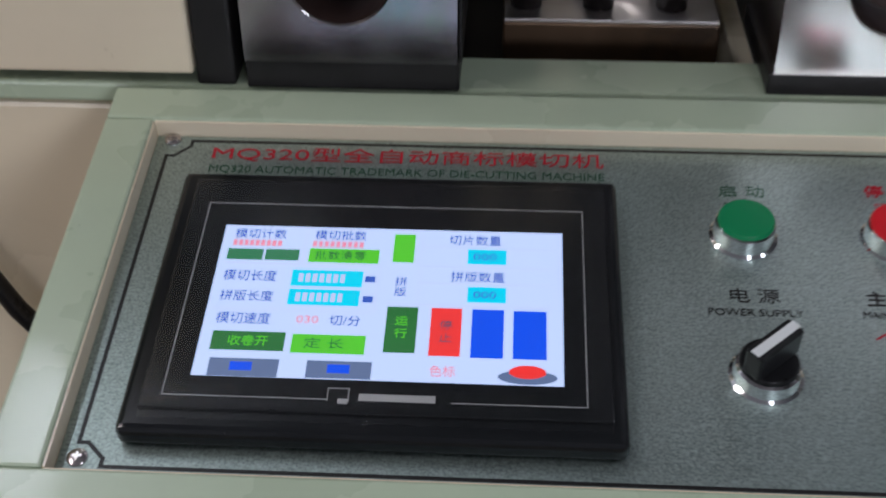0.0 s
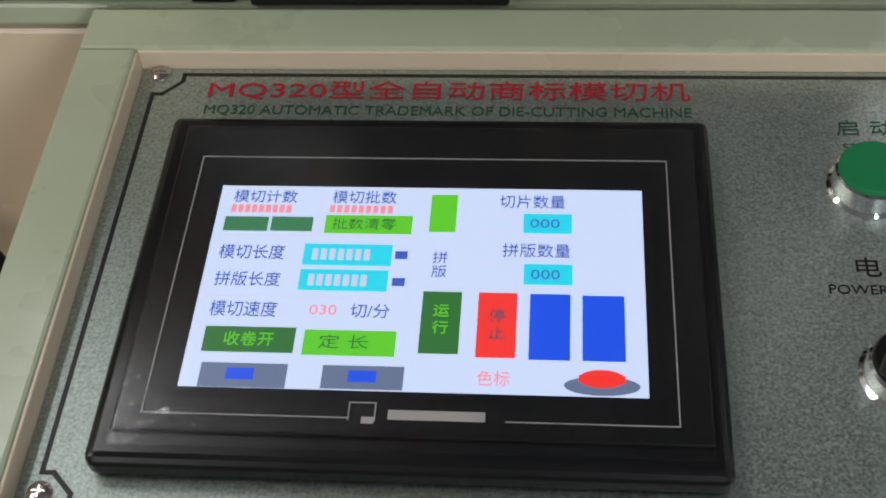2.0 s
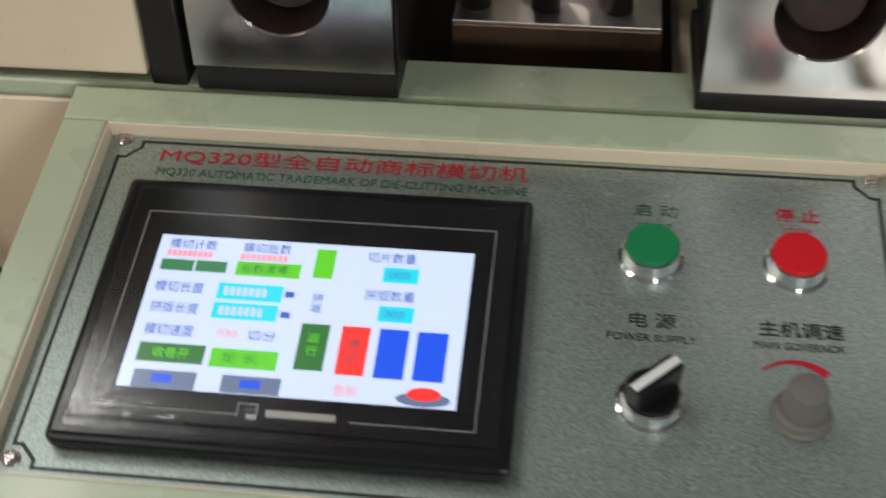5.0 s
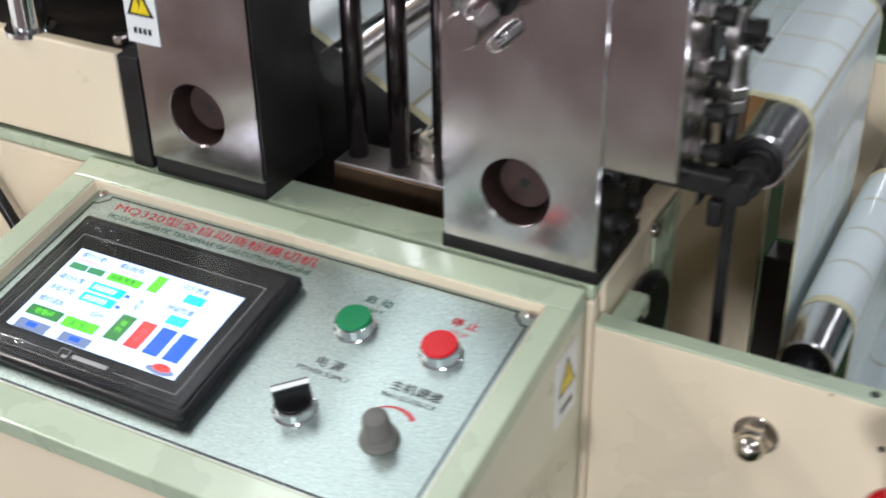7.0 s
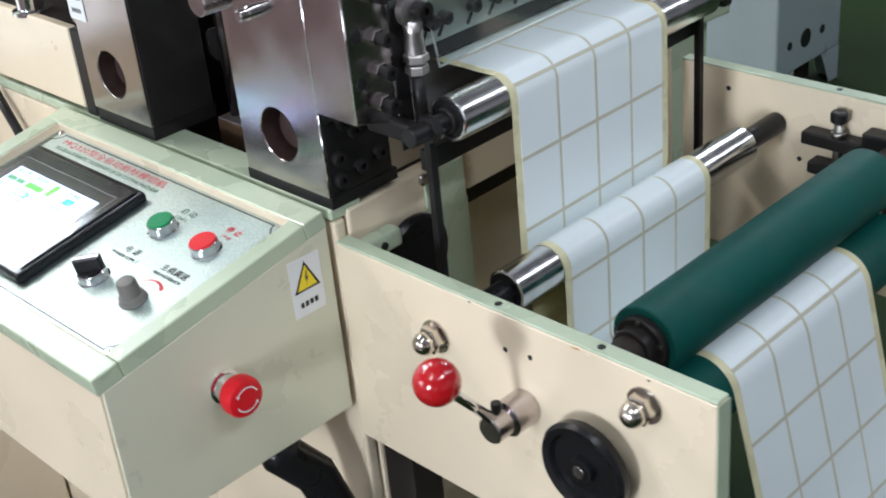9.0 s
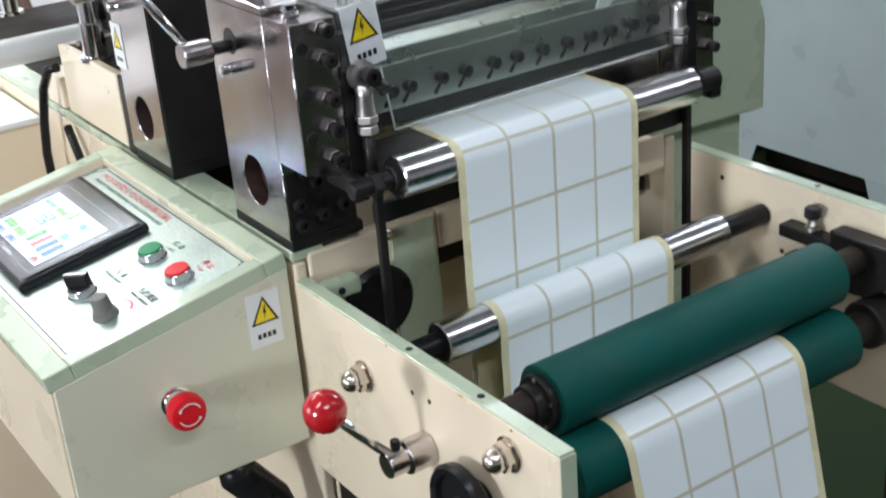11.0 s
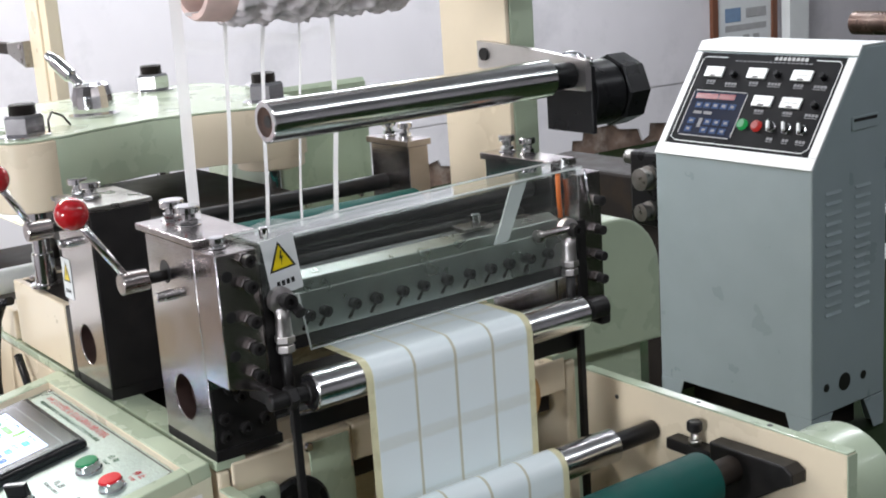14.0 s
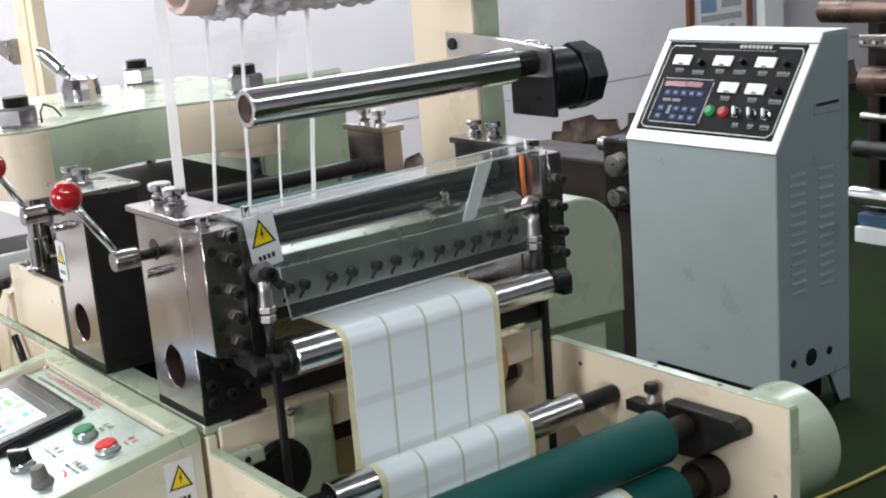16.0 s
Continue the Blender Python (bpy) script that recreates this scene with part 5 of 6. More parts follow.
        bm_lathe(bm, (0.49, y, 1.2), (1, 0, 0), [(0, 0.009), (0.001, 0.0145), (0.009, 0.0145), (0.01, 0.009)], 28)
        link = part("rod_end", bm, BRACKET, t, "bright rod-end link")
        bm = B()
        bm_lathe(bm, (0.496, y, 1.192), (0, 0, -1), [(0, 0.0095), (0.012, 0.0082), (0.03, 0.0092), (0.032, 0.0092)], 20)
        part("shank", bm, BRACKET, link)
        bm = B()
        bm_hex(bm, (0.496, y, 1.161), (0.496, y, 1.153), 0.0115)
        bm_hex(bm, (0.496, y, 1.151), (0.496, y, 1.142), 0.0105)
        part("lock_nut", bm, BRACKET, link)
        bm = B()
        bm_lathe(bm, (0.498, y + 0.003, 1.2), (1, 0, 0), [(0, 0.0085), (0.014, 0.0085), (0.0145, 0.007), (0.0145, 0.004), (0.01, 0.004)], 20)
        part("link_screw", bm, BLACK, link, "black socket screw")
        bm = B()
        bm_cyl(bm, (0.496, y, 1.142), (0.496, y, 1.095), 0.006, 16)
        part("pull_rod", bm, BLACK, link)
    bm = B()
    bm_cyl(bm, (0.5, 0.113, 1.19), (0.512, 0.113, 1.185), 0.0065, 16, 0.001)
    part("socket_screw", bm, BLACK, t)
    bm = B()
    bm_cyl(bm, (0.5, 0.455, 1.202), (0.5, 0.505, 1.202), 0.005, 18, 0.001)
    bm_lathe(bm, (0.5, 0.452, 1.202), (0, 1, 0), [(0, 0.004), (0.001, 0.0085), (0.007, 0.0085), (0.008, 0.005)], 20)
    part("link_pin", bm, CHROME, t, "bright link pin")
    bm = B()
    bm_tube(bm, [(0.45, 0.535, 1.262), (0.452, 0.533, 1.24), (0.452, 0.535, 1.205)], 0.0032)
    part("wire", bm, ORANGE, t, "orange wire")
    bm = B()
    bm_cyl(bm, (0.4865, 0.5475, 1.2685), (0.4865, 0.5565, 1.207), 0.0014, 10)
    part("pin", bm, POLISH, t, "thin bright pin")
    return t


knife_unit()


def acrylic_cover():
    t = thing("safety_cover", (0.44, 0.3, 1.27), "clear bent acrylic safety cover over the knife", "safety cover")
    bm = B()
    bm_prism(bm, [(0.084, 1.2605), (0.543, 1.269), (0.508, 1.1385), (0.136, 1.1345), (0.126, 1.2), (0.084, 1.204)], 0, 0.4842, 0.4872)
    part("front_sheet", bm, ACRYLIC, t)
    bm = B()
    v = [bm.verts.new((x, y, z + d)) for d in (0, 0.003) for x, y, z in ((0.43, 0.084, 1.261), (0.4872, 0.084, 1.261), (0.4872, 0.543, 1.2695), (0.43, 0.543, 1.2695))]
    for f in ((0, 3, 2, 1), (4, 5, 6, 7), (0, 1, 5, 4), (1, 2, 6, 5), (2, 3, 7, 6), (3, 0, 4, 7)):
        bm.faces.new([v[k] for k in f])
    part("top_sheet", bm, ACRYLIC, t)
    edge = clear_mat("acrylic_edge", (0.8, 0.9, 0.86), 0.15, 1.5, alpha=0.5)
    for p, q in (((0.4857, 0.136, 1.134), (0.4857, 0.508, 1.138)), ((0.4857, 0.136, 1.134), (0.4857, 0.126, 1.2)), ((0.4865, 0.084, 1.2645), (0.4865, 0.543, 1.273)), ((0.431, 0.084, 1.2645), (0.431, 0.543, 1.273))):
        bm = B()
        bm_cyl(bm, p, q, 0.0012, 8)
        part("edge", bm, edge, t, "bright cut acrylic edge")
    for y in (0.1, 0.53):
        bm = B()
        bm_cyl(bm, (0.47, y, 1.258), (0.47, y, 1.262 + y * 0.018 + 0.012), 0.005, 14, 0.001)
        part("screw", bm, POLISH, t)
    for o in t.children:
        o.visible_shadow = False
    return t


acrylic_cover()
warning_sticker("warning_sticker", Matrix.Translation((0.4876, 0.0935, 1.2015)) @ FACE_X @ pose(0, 0, 0, 0, 0, 7.5), "white cut-hazard warning sticker on the acrylic cover", w=0.0395, h=0.063)


# ---- far cheeks ----
def far_cheek(x0, x1, y0, y1, label):
    t = thing("far_cheek", ((x0 + x1) / 2, 0.54, 1.0135), label, "cheek block", "cheek blocks")
    bm = B()
    bm_box(bm, x0, x1, y0, y1, 1.0135, 1.2638, 0.001)
    part("block", bm, CHROME, t)
    bm = B()
    bm_box(bm, x0 - 0.006, x1 + 0.004, y0 - 0.004, y1 + 0.004, 1.2642, 1.2735, 0.001)
    part("cap_plate", bm, CHROME, t)
    for x in (x0 + 0.022, x0 + 0.065):
        part("bolt", bolt(x, (y0 + y1) / 2 + 0.003, 1.2735, r=0.0105, h=0.012, neck=0.012, wr=0.0115), POLISH, t, "bright hexagon bolt")
    return t


far_cheek(0.012, 0.112, 0.54, 0.576, "plated steel far cheek block with bright bolts")
far_cheek(0.293, 0.428, 0.542, 0.58, "plated steel far cheek block with bright bolts")


def cross_shaft(x, z, r, mat_, label, y0=0.115):
    bm = B()
    bm_cyl(bm, (x, y0, z), (x, 0.541, z), r, 36, 0.001)
    return solo("cross_shaft", bm, mat_, label, "shaft", "cross shafts")


cross_shaft(0.045, 1.207, 0.012, BLACK, "black steel cross shaft between the cheeks")
cross_shaft(0.12, 1.174, 0.03, RUBBER, "dark green rubber feed roller between the cheeks")
cross_shaft(0.165, 1.1, 0.018, CHROME, "chrome feed roller between the cheeks")
cross_shaft(0.233, 1.037, 0.0085, POLISH, "thin chrome guide bar in the dip of the label web", 0.135)


# ---- press head ----
BEAM_TOP = 1.34
# press head and guard behind, scaled 1.05 about the camera to fit its view
HEAD_FIT = Matrix.Translation((-0.085, 0.0275, -0.078)) @ Matrix.Scale(1.05, 4)


def press_head():
    t = thing("die_press", (-0.18, 0.2, 1.25), "heavy cream and green die press head with large chrome nuts", "die press")
    out = []
    for k in range(13):  # near boss
        a = radians(180 + k * 15)
        out.append((-0.012 + 0.048 * math.cos(a) + 0.0, 0.02 + 0.048 * math.sin(a)))
    out += [(0.03, 0.06), (0.005, 0.12), (-0.012, 0.2), (0.005, 0.28), (0.03, 0.34)]
    for k in range(13):
        a = radians(0 + k * 7.5)
        out.append((-0.012 + 0.05 * math.cos(a), 0.378 + 0.055 * math.sin(a)))
    out += [(-0.2, 0.47)]
    for k in range(7):
        a = radians(90 + k * 15)
        out.append((-0.355 + 0.05 * math.cos(a), 0.42 + 0.05 * math.sin(a)))
    for k in range(7):
        a = radians(180 + k * 15)
        out.append((-0.355 + 0.05 * math.cos(a), 0.02 + 0.048 * math.sin(a)))
    out += [(-0.18, 0.02)]
    clean = [p for j, p in enumerate(out) if j == 0 or math.hypot(p[0] - out[j - 1][0], p[1] - out[j - 1][1]) > 0.002]
    # The side's green colour stands for a green reflection on cream paint.
    bm = B()
    bm_prism(bm, clean, 2, BEAM_TOP - 0.078, BEAM_TOP - 0.003, 0.003)
    smooth_sides(bm)
    part("casting", bm, GREEN, t, "casting in pale green for a green reflection on cream paint")
    bm = B()
    bm_prism(bm, clean, 2, BEAM_TOP - 0.0028, BEAM_TOP, 0.001)
    part("top_face", bm, GREEN, t, "glossy pale green top face")
    bm = B()
    far_end = [(-0.003, 0.238), (0.0065, 0.28), (0.0315, 0.34)] + [(-0.012 + 0.0512 * math.cos(radians(k * 7.5)), 0.378 + 0.0562 * math.sin(radians(k * 7.5))) for k in range(13)] + [(-0.1, 0.452), (-0.1, 0.238)]
    bm_prism(bm, far_end, 2, BEAM_TOP - 0.0785, BEAM_TOP - 0.0035, 0.002)
    smooth_sides(bm)
    part("end_block", bm, CREAM, t, "cream painted end of the casting")
    for x, y in ((-0.012, 0.02), (-0.012, 0.378), (-0.355, 0.355), (-0.355, 0.02)):
        bm = B()
        bm_cyl(bm, (x, y, BEAM_TOP - 0.095), (x, y, BEAM_TOP - 0.0035), 0.0502, 40, 0.002)
        part("boss", bm, CREAM, t, "cream boss")
        bm = B()
        bm_cyl(bm, (x, y, BEAM_TOP), (x, y, BEAM_TOP + 0.003), 0.034, 30, 0.0006)
        w = part("washer", bm, POLISH, t)
        bm = B()
        bm_hex(bm, (x, y, BEAM_TOP + 0.003), (x, y, BEAM_TOP + 0.03), 0.0285)
        part("nut", bm, POLISH, t, "large chrome hexagon nut")
        bm = B()
        bm_lathe(bm, (x, y, BEAM_TOP + 0.029), (0, 0, 1), [(0, 0.018)] + [(0.001 + k * 0.0012, 0.018 - 0.0012 * (k % 2)) for k in range(11)] + [(0.0145, 0.0155)], 28)
        part("stud", bm, DARK, t, "dark threaded stud")
        bm = B()
        bm_lathe(bm, (x, y, 1.1372), (0, 0, 1), [(0, 0.021), (0.004, 0.021), (0.0045, 0.0145), (0.046, 0.0145), (0.047, 0.0118), (BEAM_TOP - 0.09 - 1.1372, 0.0118)], 32)
        part("guide_post", bm, POLISH, t, "chrome guide post")
    hx, hy = -0.14, 0.166
    bm = B()
    bm_lathe(bm, (hx, hy, BEAM_TOP), (0, 0, 1), [(0, 0.037), (0.0025, 0.037), (0.003, 0.029), (0.012, 0.0305), (0.03, 0.03), (0.044, 0.0265), (0.048, 0.02)], 16)
    for f in bm.faces:
        f.smooth = False
    part("clamp_nut", bm, POLISH, t, "faceted chrome clamp nut")
    p, q = Vector((hx - 0.005, hy - 0.005, BEAM_TOP + 0.036)), Vector((hx - 0.05, hy - 0.035, BEAM_TOP + 0.085))
    bm = B()
    n = (q - p).length
    bm_lathe(bm, p, q - p, [(0, 0.006), (n * 0.4, 0.007), (n * 0.45, 0.011), (n * 0.9, 0.0105), (n * 0.93, 0.008), (n, 0.0085), (n + 0.008, 0.006)], 20)
    part("clamp_handle", bm, POLISH, t, "chrome clamp handle")
    bm = B()
    bm_tube(bm, [(-0.005, 0.05, BEAM_TOP + 0.001), (-0.02, 0.055, BEAM_TOP + 0.016), (-0.045, 0.07, BEAM_TOP + 0.024), (-0.06, 0.09, BEAM_TOP + 0.015), (-0.062, 0.1, BEAM_TOP + 0.001)], 0.0016, 8)
    part("wire_loop", bm, DARK, t, "thin dark wire loop")
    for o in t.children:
        o.data.transform(HEAD_FIT)
    return t


HEAD = press_head()
def gear_guard():
    t = thing("gear_guard", (-0.28, 0.56, 0.95), "pale green gear guard behind the press head", "gear guard")
    bm = B()
    bm_prism(bm, [(-0.42, 0.979), (-0.15, 0.979), (-0.15, 1.338), (-0.157, 1.345), (-0.24, 1.333), (-0.33, 1.302), (-0.42, 1.262)], 1, 0.47, 0.645, 0.004)
    part("shell", bm, GREEN, t)
    bm = B()
    bm_prism(bm, [(0.5, 1.0), (0.625, 1.0), (0.625, 1.3), (0.5, 1.3)], 0, -0.1495, -0.1475, 0.0008)
    part("cover_plate", bm, GREEN, t, "pale green screwed cover plate")
    for y, z in ((0.51, 1.29), (0.615, 1.29), (0.51, 1.15), (0.615, 1.15)):
        bm = B()
        bm_cyl(bm, (-0.1478, y, z), (-0.144, y, z), 0.005, 14, 0.001)
        part("screw", bm, CHROME, t)
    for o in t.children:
        o.data.transform(HEAD_FIT)
    return t


gear_guard()


def press_bed():
    t = thing("press_bed", (-0.18, 0.2, 0.951), "dark steel bed and die plates of the press", "press bed")
    bm = B()
    bm_box(bm, -0.4, 0.02, 0.13, 0.45, 1.03, 1.1, 0.003)
    part("lower_plate", bm, DARK, t)
    bm = B()
    bm_box(bm, -0.38, -0.02, 0.13, 0.43, 1.145, 1.2, 0.003)
    part("die_holder", bm, DARK, t)
    bm = B()
    bm_box(bm, -0.3, -0.1, 0.18, 0.4, 0.951, 1.03, 0.003)
    part("plinth", bm, DARK, t)
    for x, y in ((-0.36, 0.15), (-0.36, 0.41), (-0.04, 0.15), (-0.04, 0.41)):
        bm = B()
        bm_cyl(bm, (x, y, 1.1), (x, y, 1.145), 0.012, 18)
        part("pillar", bm, STEEL, t)
    return t


press_bed()


# ---- uprights, shaft and motor ----
def upright_far():
    t = thing("rewind_upright", (0.18, 0.64, 1.0), "cream and green square upright carrying the rewind shaft", "upright", "uprights")
    bm = B()
    bm_box(bm, 0.104, 0.257, 0.62, 0.6275, FLOOR, 2.0, 0.002)
    part("front_plate", bm, CREAM, t)
    bm = B()
    bm_box(bm, 0.104, 0.257, 0.628, 0.672, FLOOR, 2.0, 0.002)
    part("post", bm, GREEN, t, "pale green side of the upright")
    return t


def rewind():
    t = thing("rewind_shaft", (0.4, 0.36, 1.375), "polished chrome rewind shaft on a bracket with a black motor", "rewind shaft")
    X, Z = 0.40, 1.376
    bm = B()
    n = 0.568 - 0.152
    bm_lathe(bm, (X, 0.152, Z), (0, 1, 0), [(0.012, 0.0165), (0.0, 0.017), (0.0, 0.0225), (0.0015, 0.024), (n - 0.001, 0.024), (n, 0.023), (n, 0.012)], 56)
    part("tube", bm, SHAFTM, t)
    bm = B()
    bm_cyl(bm, (X, 0.157, Z), (X, 0.17, Z), 0.0168, 24)
    part("bore_plug", bm, BORE, t)
    bm = B()
    bm_cyl(bm, (X, 0.155, Z), (X, 0.158, Z), 0.007, 18)
    part("bore_centre", bm, INK, t)
    bm = B()
    bm_cyl(bm, (X, 0.566, Z), (X, 0.608, Z), 0.0175, 28, 0.001)
    part("journal", bm, PLASTIC, t, "black journal")
    bm = B()
    bm_prism(bm, [(0.205, Z + 0.04), (0.3, Z + 0.034), (0.43, Z + 0.02), (0.43, Z - 0.02), (0.34, Z - 0.02), (0.205, Z + 0.003)], 1, 0.608, 0.618)
    part("bracket", bm, BRACKET, t, "brushed grey bracket plate")
    bm = B()
    bm_cyl(bm, (0.222, 0.6085, Z + 0.022), (0.222, 0.604, Z + 0.022), 0.009, 18)
    part("bracket_screw", bm, BLACK, t)
    bm = B()
    bm_box(bm, X - 0.062, X + 0.03, 0.6185, 0.626, Z - 0.078, Z + 0.012, 0.002)
    part("motor_flange", bm, PLASTIC, t, "black motor flange")
    bm = B()
    bm_lathe(bm, (X - 0.01, 0.626, Z - 0.03), (0, 1, 0), [(0, 0.044), (0.05, 0.044), (0.051, 0.039), (0.056, 0.039)], 40)
    motor = part("motor", bm, PLASTIC, t, "black gear motor")
    bm = B()
    bm_lathe(bm, (X - 0.01, 0.681, Z - 0.03), (0, 1, 0), [(0, 0.046), (0.003, 0.0485), (0.036, 0.0485), (0.043, 0.042), (0.043, 0)], 8, True, False)
    for f in bm.faces:
        f.smooth = False
    part("end_cap", bm, PLASTIC, motor, "black eight-sided end cap")
    bm = B()
    bm_tube(bm, [(X - 0.02, 0.612, Z + 0.02), (X - 0.015, 0.618, Z + 0.026), (X + 0.0, 0.624, Z + 0.024), (X + 0.012, 0.63, Z + 0.016)], 0.0045, 10)
    part("cable_gland", bm, POLISH, t, "bright cable gland")
    for dx, dz in ((-0.03, 0.018), (0.03, 0.018)):
        bm = B()
        bm_cyl(bm, (X + dx, 0.617, Z + dz), (X + dx, 0.612, Z + dz), 0.006, 14)
        part("screw", bm, POLISH, t)
    return t


upright_far()
rewind()


def upright_infeed():
    t = thing("infeed_upright", (-1.65, 0.64, 1.0), "cream square upright at the infeed end with a steel bracket", "upright", "uprights")
    bm = B()
    bm_box(bm, -1.7, -1.615, 0.62, 0.66, FLOOR, 2.2, 0.003)
    part("post", bm, CREAM, t)
    bm = B()
    bm_box(bm, -1.6145, -1.57, 0.625, 0.66, FLOOR, 2.2, 0.003)
    part("side", bm, CREAM, t, "cream side of the upright")
    bm = B()
    bm_prism(bm, [(-1.83, 1.335), (-1.703, 1.303), (-1.703, 1.372), (-1.83, 1.365)], 1, 0.6, 0.64, 0.003)
    bracket = part("bracket", bm, STEEL, t, "grey steel bracket")
    for z in (1.322, 1.356):
        bm = B()
        bm_cyl(bm, (-1.725, 0.6, z), (-1.725, 0.596, z), 0.006, 14, 0.001)
        part("screw", bm, CHROME, bracket)
    bm = B()
    bm_box(bm, -2.1, -1.829, 0.605, 0.63, 1.333, 1.363, 0.004)
    part("arm", bm, DARK, t)
    return t


upright_infeed()


def waste_roll():
    t = thing("waste_roll", (0.335, 0.24, 1.52), "crumpled roll of waste label matrix on a pink card core", "waste roll")
    bm = B()
    rng = random.Random(3)
    n, seg = 90, 110
    rings = []
    for i in range(n + 1):
        y = 0.148 + 0.247 * i / n
        ring = []
        for k in range(seg):
            a = 2 * math.pi * k / seg
            v = noise.noise(Vector((math.cos(a) * 1.6, math.sin(a) * 1.6, y * 60)))
            w = noise.noise(Vector((math.cos(a) * 5, math.sin(a) * 5, y * 150)))
            fold = abs(noise.noise(Vector((math.cos(a) * 4, math.sin(a) * 4, y * 30 + 7))))
            r = 0.051 + 0.007 * v + 0.0035 * w + 0.012 * (0.35 - fold) - (0.003 if i in (0, n) else 0)
            ring.append(bm.verts.new((0.335 + r * math.cos(a), y + 0.002 * w, 1.535 + r * math.sin(a))))
        rings.append(ring)
    for a, b in zip(rings, rings[1:]):
        for k in range(seg):
            bm.faces.new((a[k], a[(k + 1) % seg], b[(k + 1) % seg], b[k])).smooth = True
    bm.faces.new(rings[0])
    bm.faces.new(list(reversed(rings[-1])))
    part("winding", bm, WASTE, t)
    bm = B()
    bm_lathe(bm, (0.335, 0.112, 1.535), (0, 1, 0), [(0.036, 0.036), (0, 0.037), (0, 0.0435), (0.004, 0.0455), (0.036, 0.049)], 40, False, False)
    part("core", bm, CORE, t, "pink card core")
    bm = B()
    bm_cyl(bm, (0.335, 0.1, 1.535), (0.335, 0.62, 1.535), 0.018, 24)
    part("shaft", bm, STEEL, t, "steel shaft")
    return t


waste_roll()


def film_strip(bm, points, across, half):
    """A thin film along points, half its width each way along across."""
    d, n = Vector(across) * half, Vector((0.0003, 0, 0))
    rows = [[bm.verts.new(c) for c in (p - d + n, p + d + n, p + d - n, p - d - n)] for p in map(Vector, points)]
    for a, b in zip(rows, rows[1:]):
        for j in range(4):
            bm.faces.new((a[j], a[(j + 1) % 4], b[(j + 1) % 4], b[j]))
    bm.faces.new(rows[0])
    bm.faces.new(list(reversed(rows[-1])))


def waste_strips():
    t = thing("waste_strips", (0.335, 0.2, 1.26), "translucent white waste strips rising from the knife to the waste roll", "waste strips")
    for yb, yt, w, top in ((0.091, 0.0945, 0.0142, 1.75), (0.133, 0.151, 0.0048, 1.495), (0.181, 0.198, 0.0048, 1.495), (0.229, 0.246, 0.0032, 1.495), (0.279, 0.293, 0.0068, 1.495)):
        bm = B()
        pts = []
        for k in range(25):
            f = k / 24
            pts.append((0.325 + 0.01 * f + 0.002 * math.sin(f * 6 + yb * 40), yb + (yt - yb) * f + 0.0003 * math.sin(f * 17 + yb * 90), 1.225 + (top - 1.225) * f))
        film_strip(bm, pts, (0, 1, 0), w / 2)
        wide = top > 1.6
        part("strip", bm, WIDETAPE if wide else TAPE, t, "wide see-through edge strip" if wide else "")
    return t


def cross_strip(parent):
    """A wavy cross piece of the waste matrix, at the height where it rests."""
    bm = B()
    film_strip(bm, [(0.3285 + 0.003 * math.sin(k * 0.5), 0.097 + 0.18 * k / 18, 1.2965 + 0.0035 * math.sin(k * 0.62 + 2.6)) for k in range(19)], (0, 0.15, 0.98), 0.0021)
    return part("cross_strip", bm, TAPE, parent)


STRIPS = waste_strips()
CROSS = [cross_strip(STRIPS) for k in range(9)]


# ---- guard behind ----
def belt_guard():
    t = thing("belt_guard", (0.3, 0.75, FLOOR), "pale green rounded belt guard behind the machine", "belt guard")
    out = [(0.6, 0.96), (0.825, 0.95)] + [(0.825 - 0.09 + 0.09 * math.cos(a), 1.06 + 0.09 * math.sin(a)) for a in np.linspace(0, math.pi / 2, 10)] + [(0.6, 1.15)]
    bm = B()
    bm_prism(bm, out, 0, 0.2, 0.34, 0.004)
    part("shell", bm, GREEN, t)
    bm = B()
    bm_box(bm, 0.22, 0.32, 0.66, 0.8, FLOOR, 0.955, 0.003)
    part("foot", bm, GREEN, t)
    return t


belt_guard()
bm = B()
bm_lathe(bm, (0.436, 0.43, 0.985), (1, 0, 0), [(0, 0.045), (0.03, 0.045), (0.03, 0.012), (0.005, 0.012)], 40)
solo("card_roll", bm, BROWN, "brown card roll behind the web", "card roll")


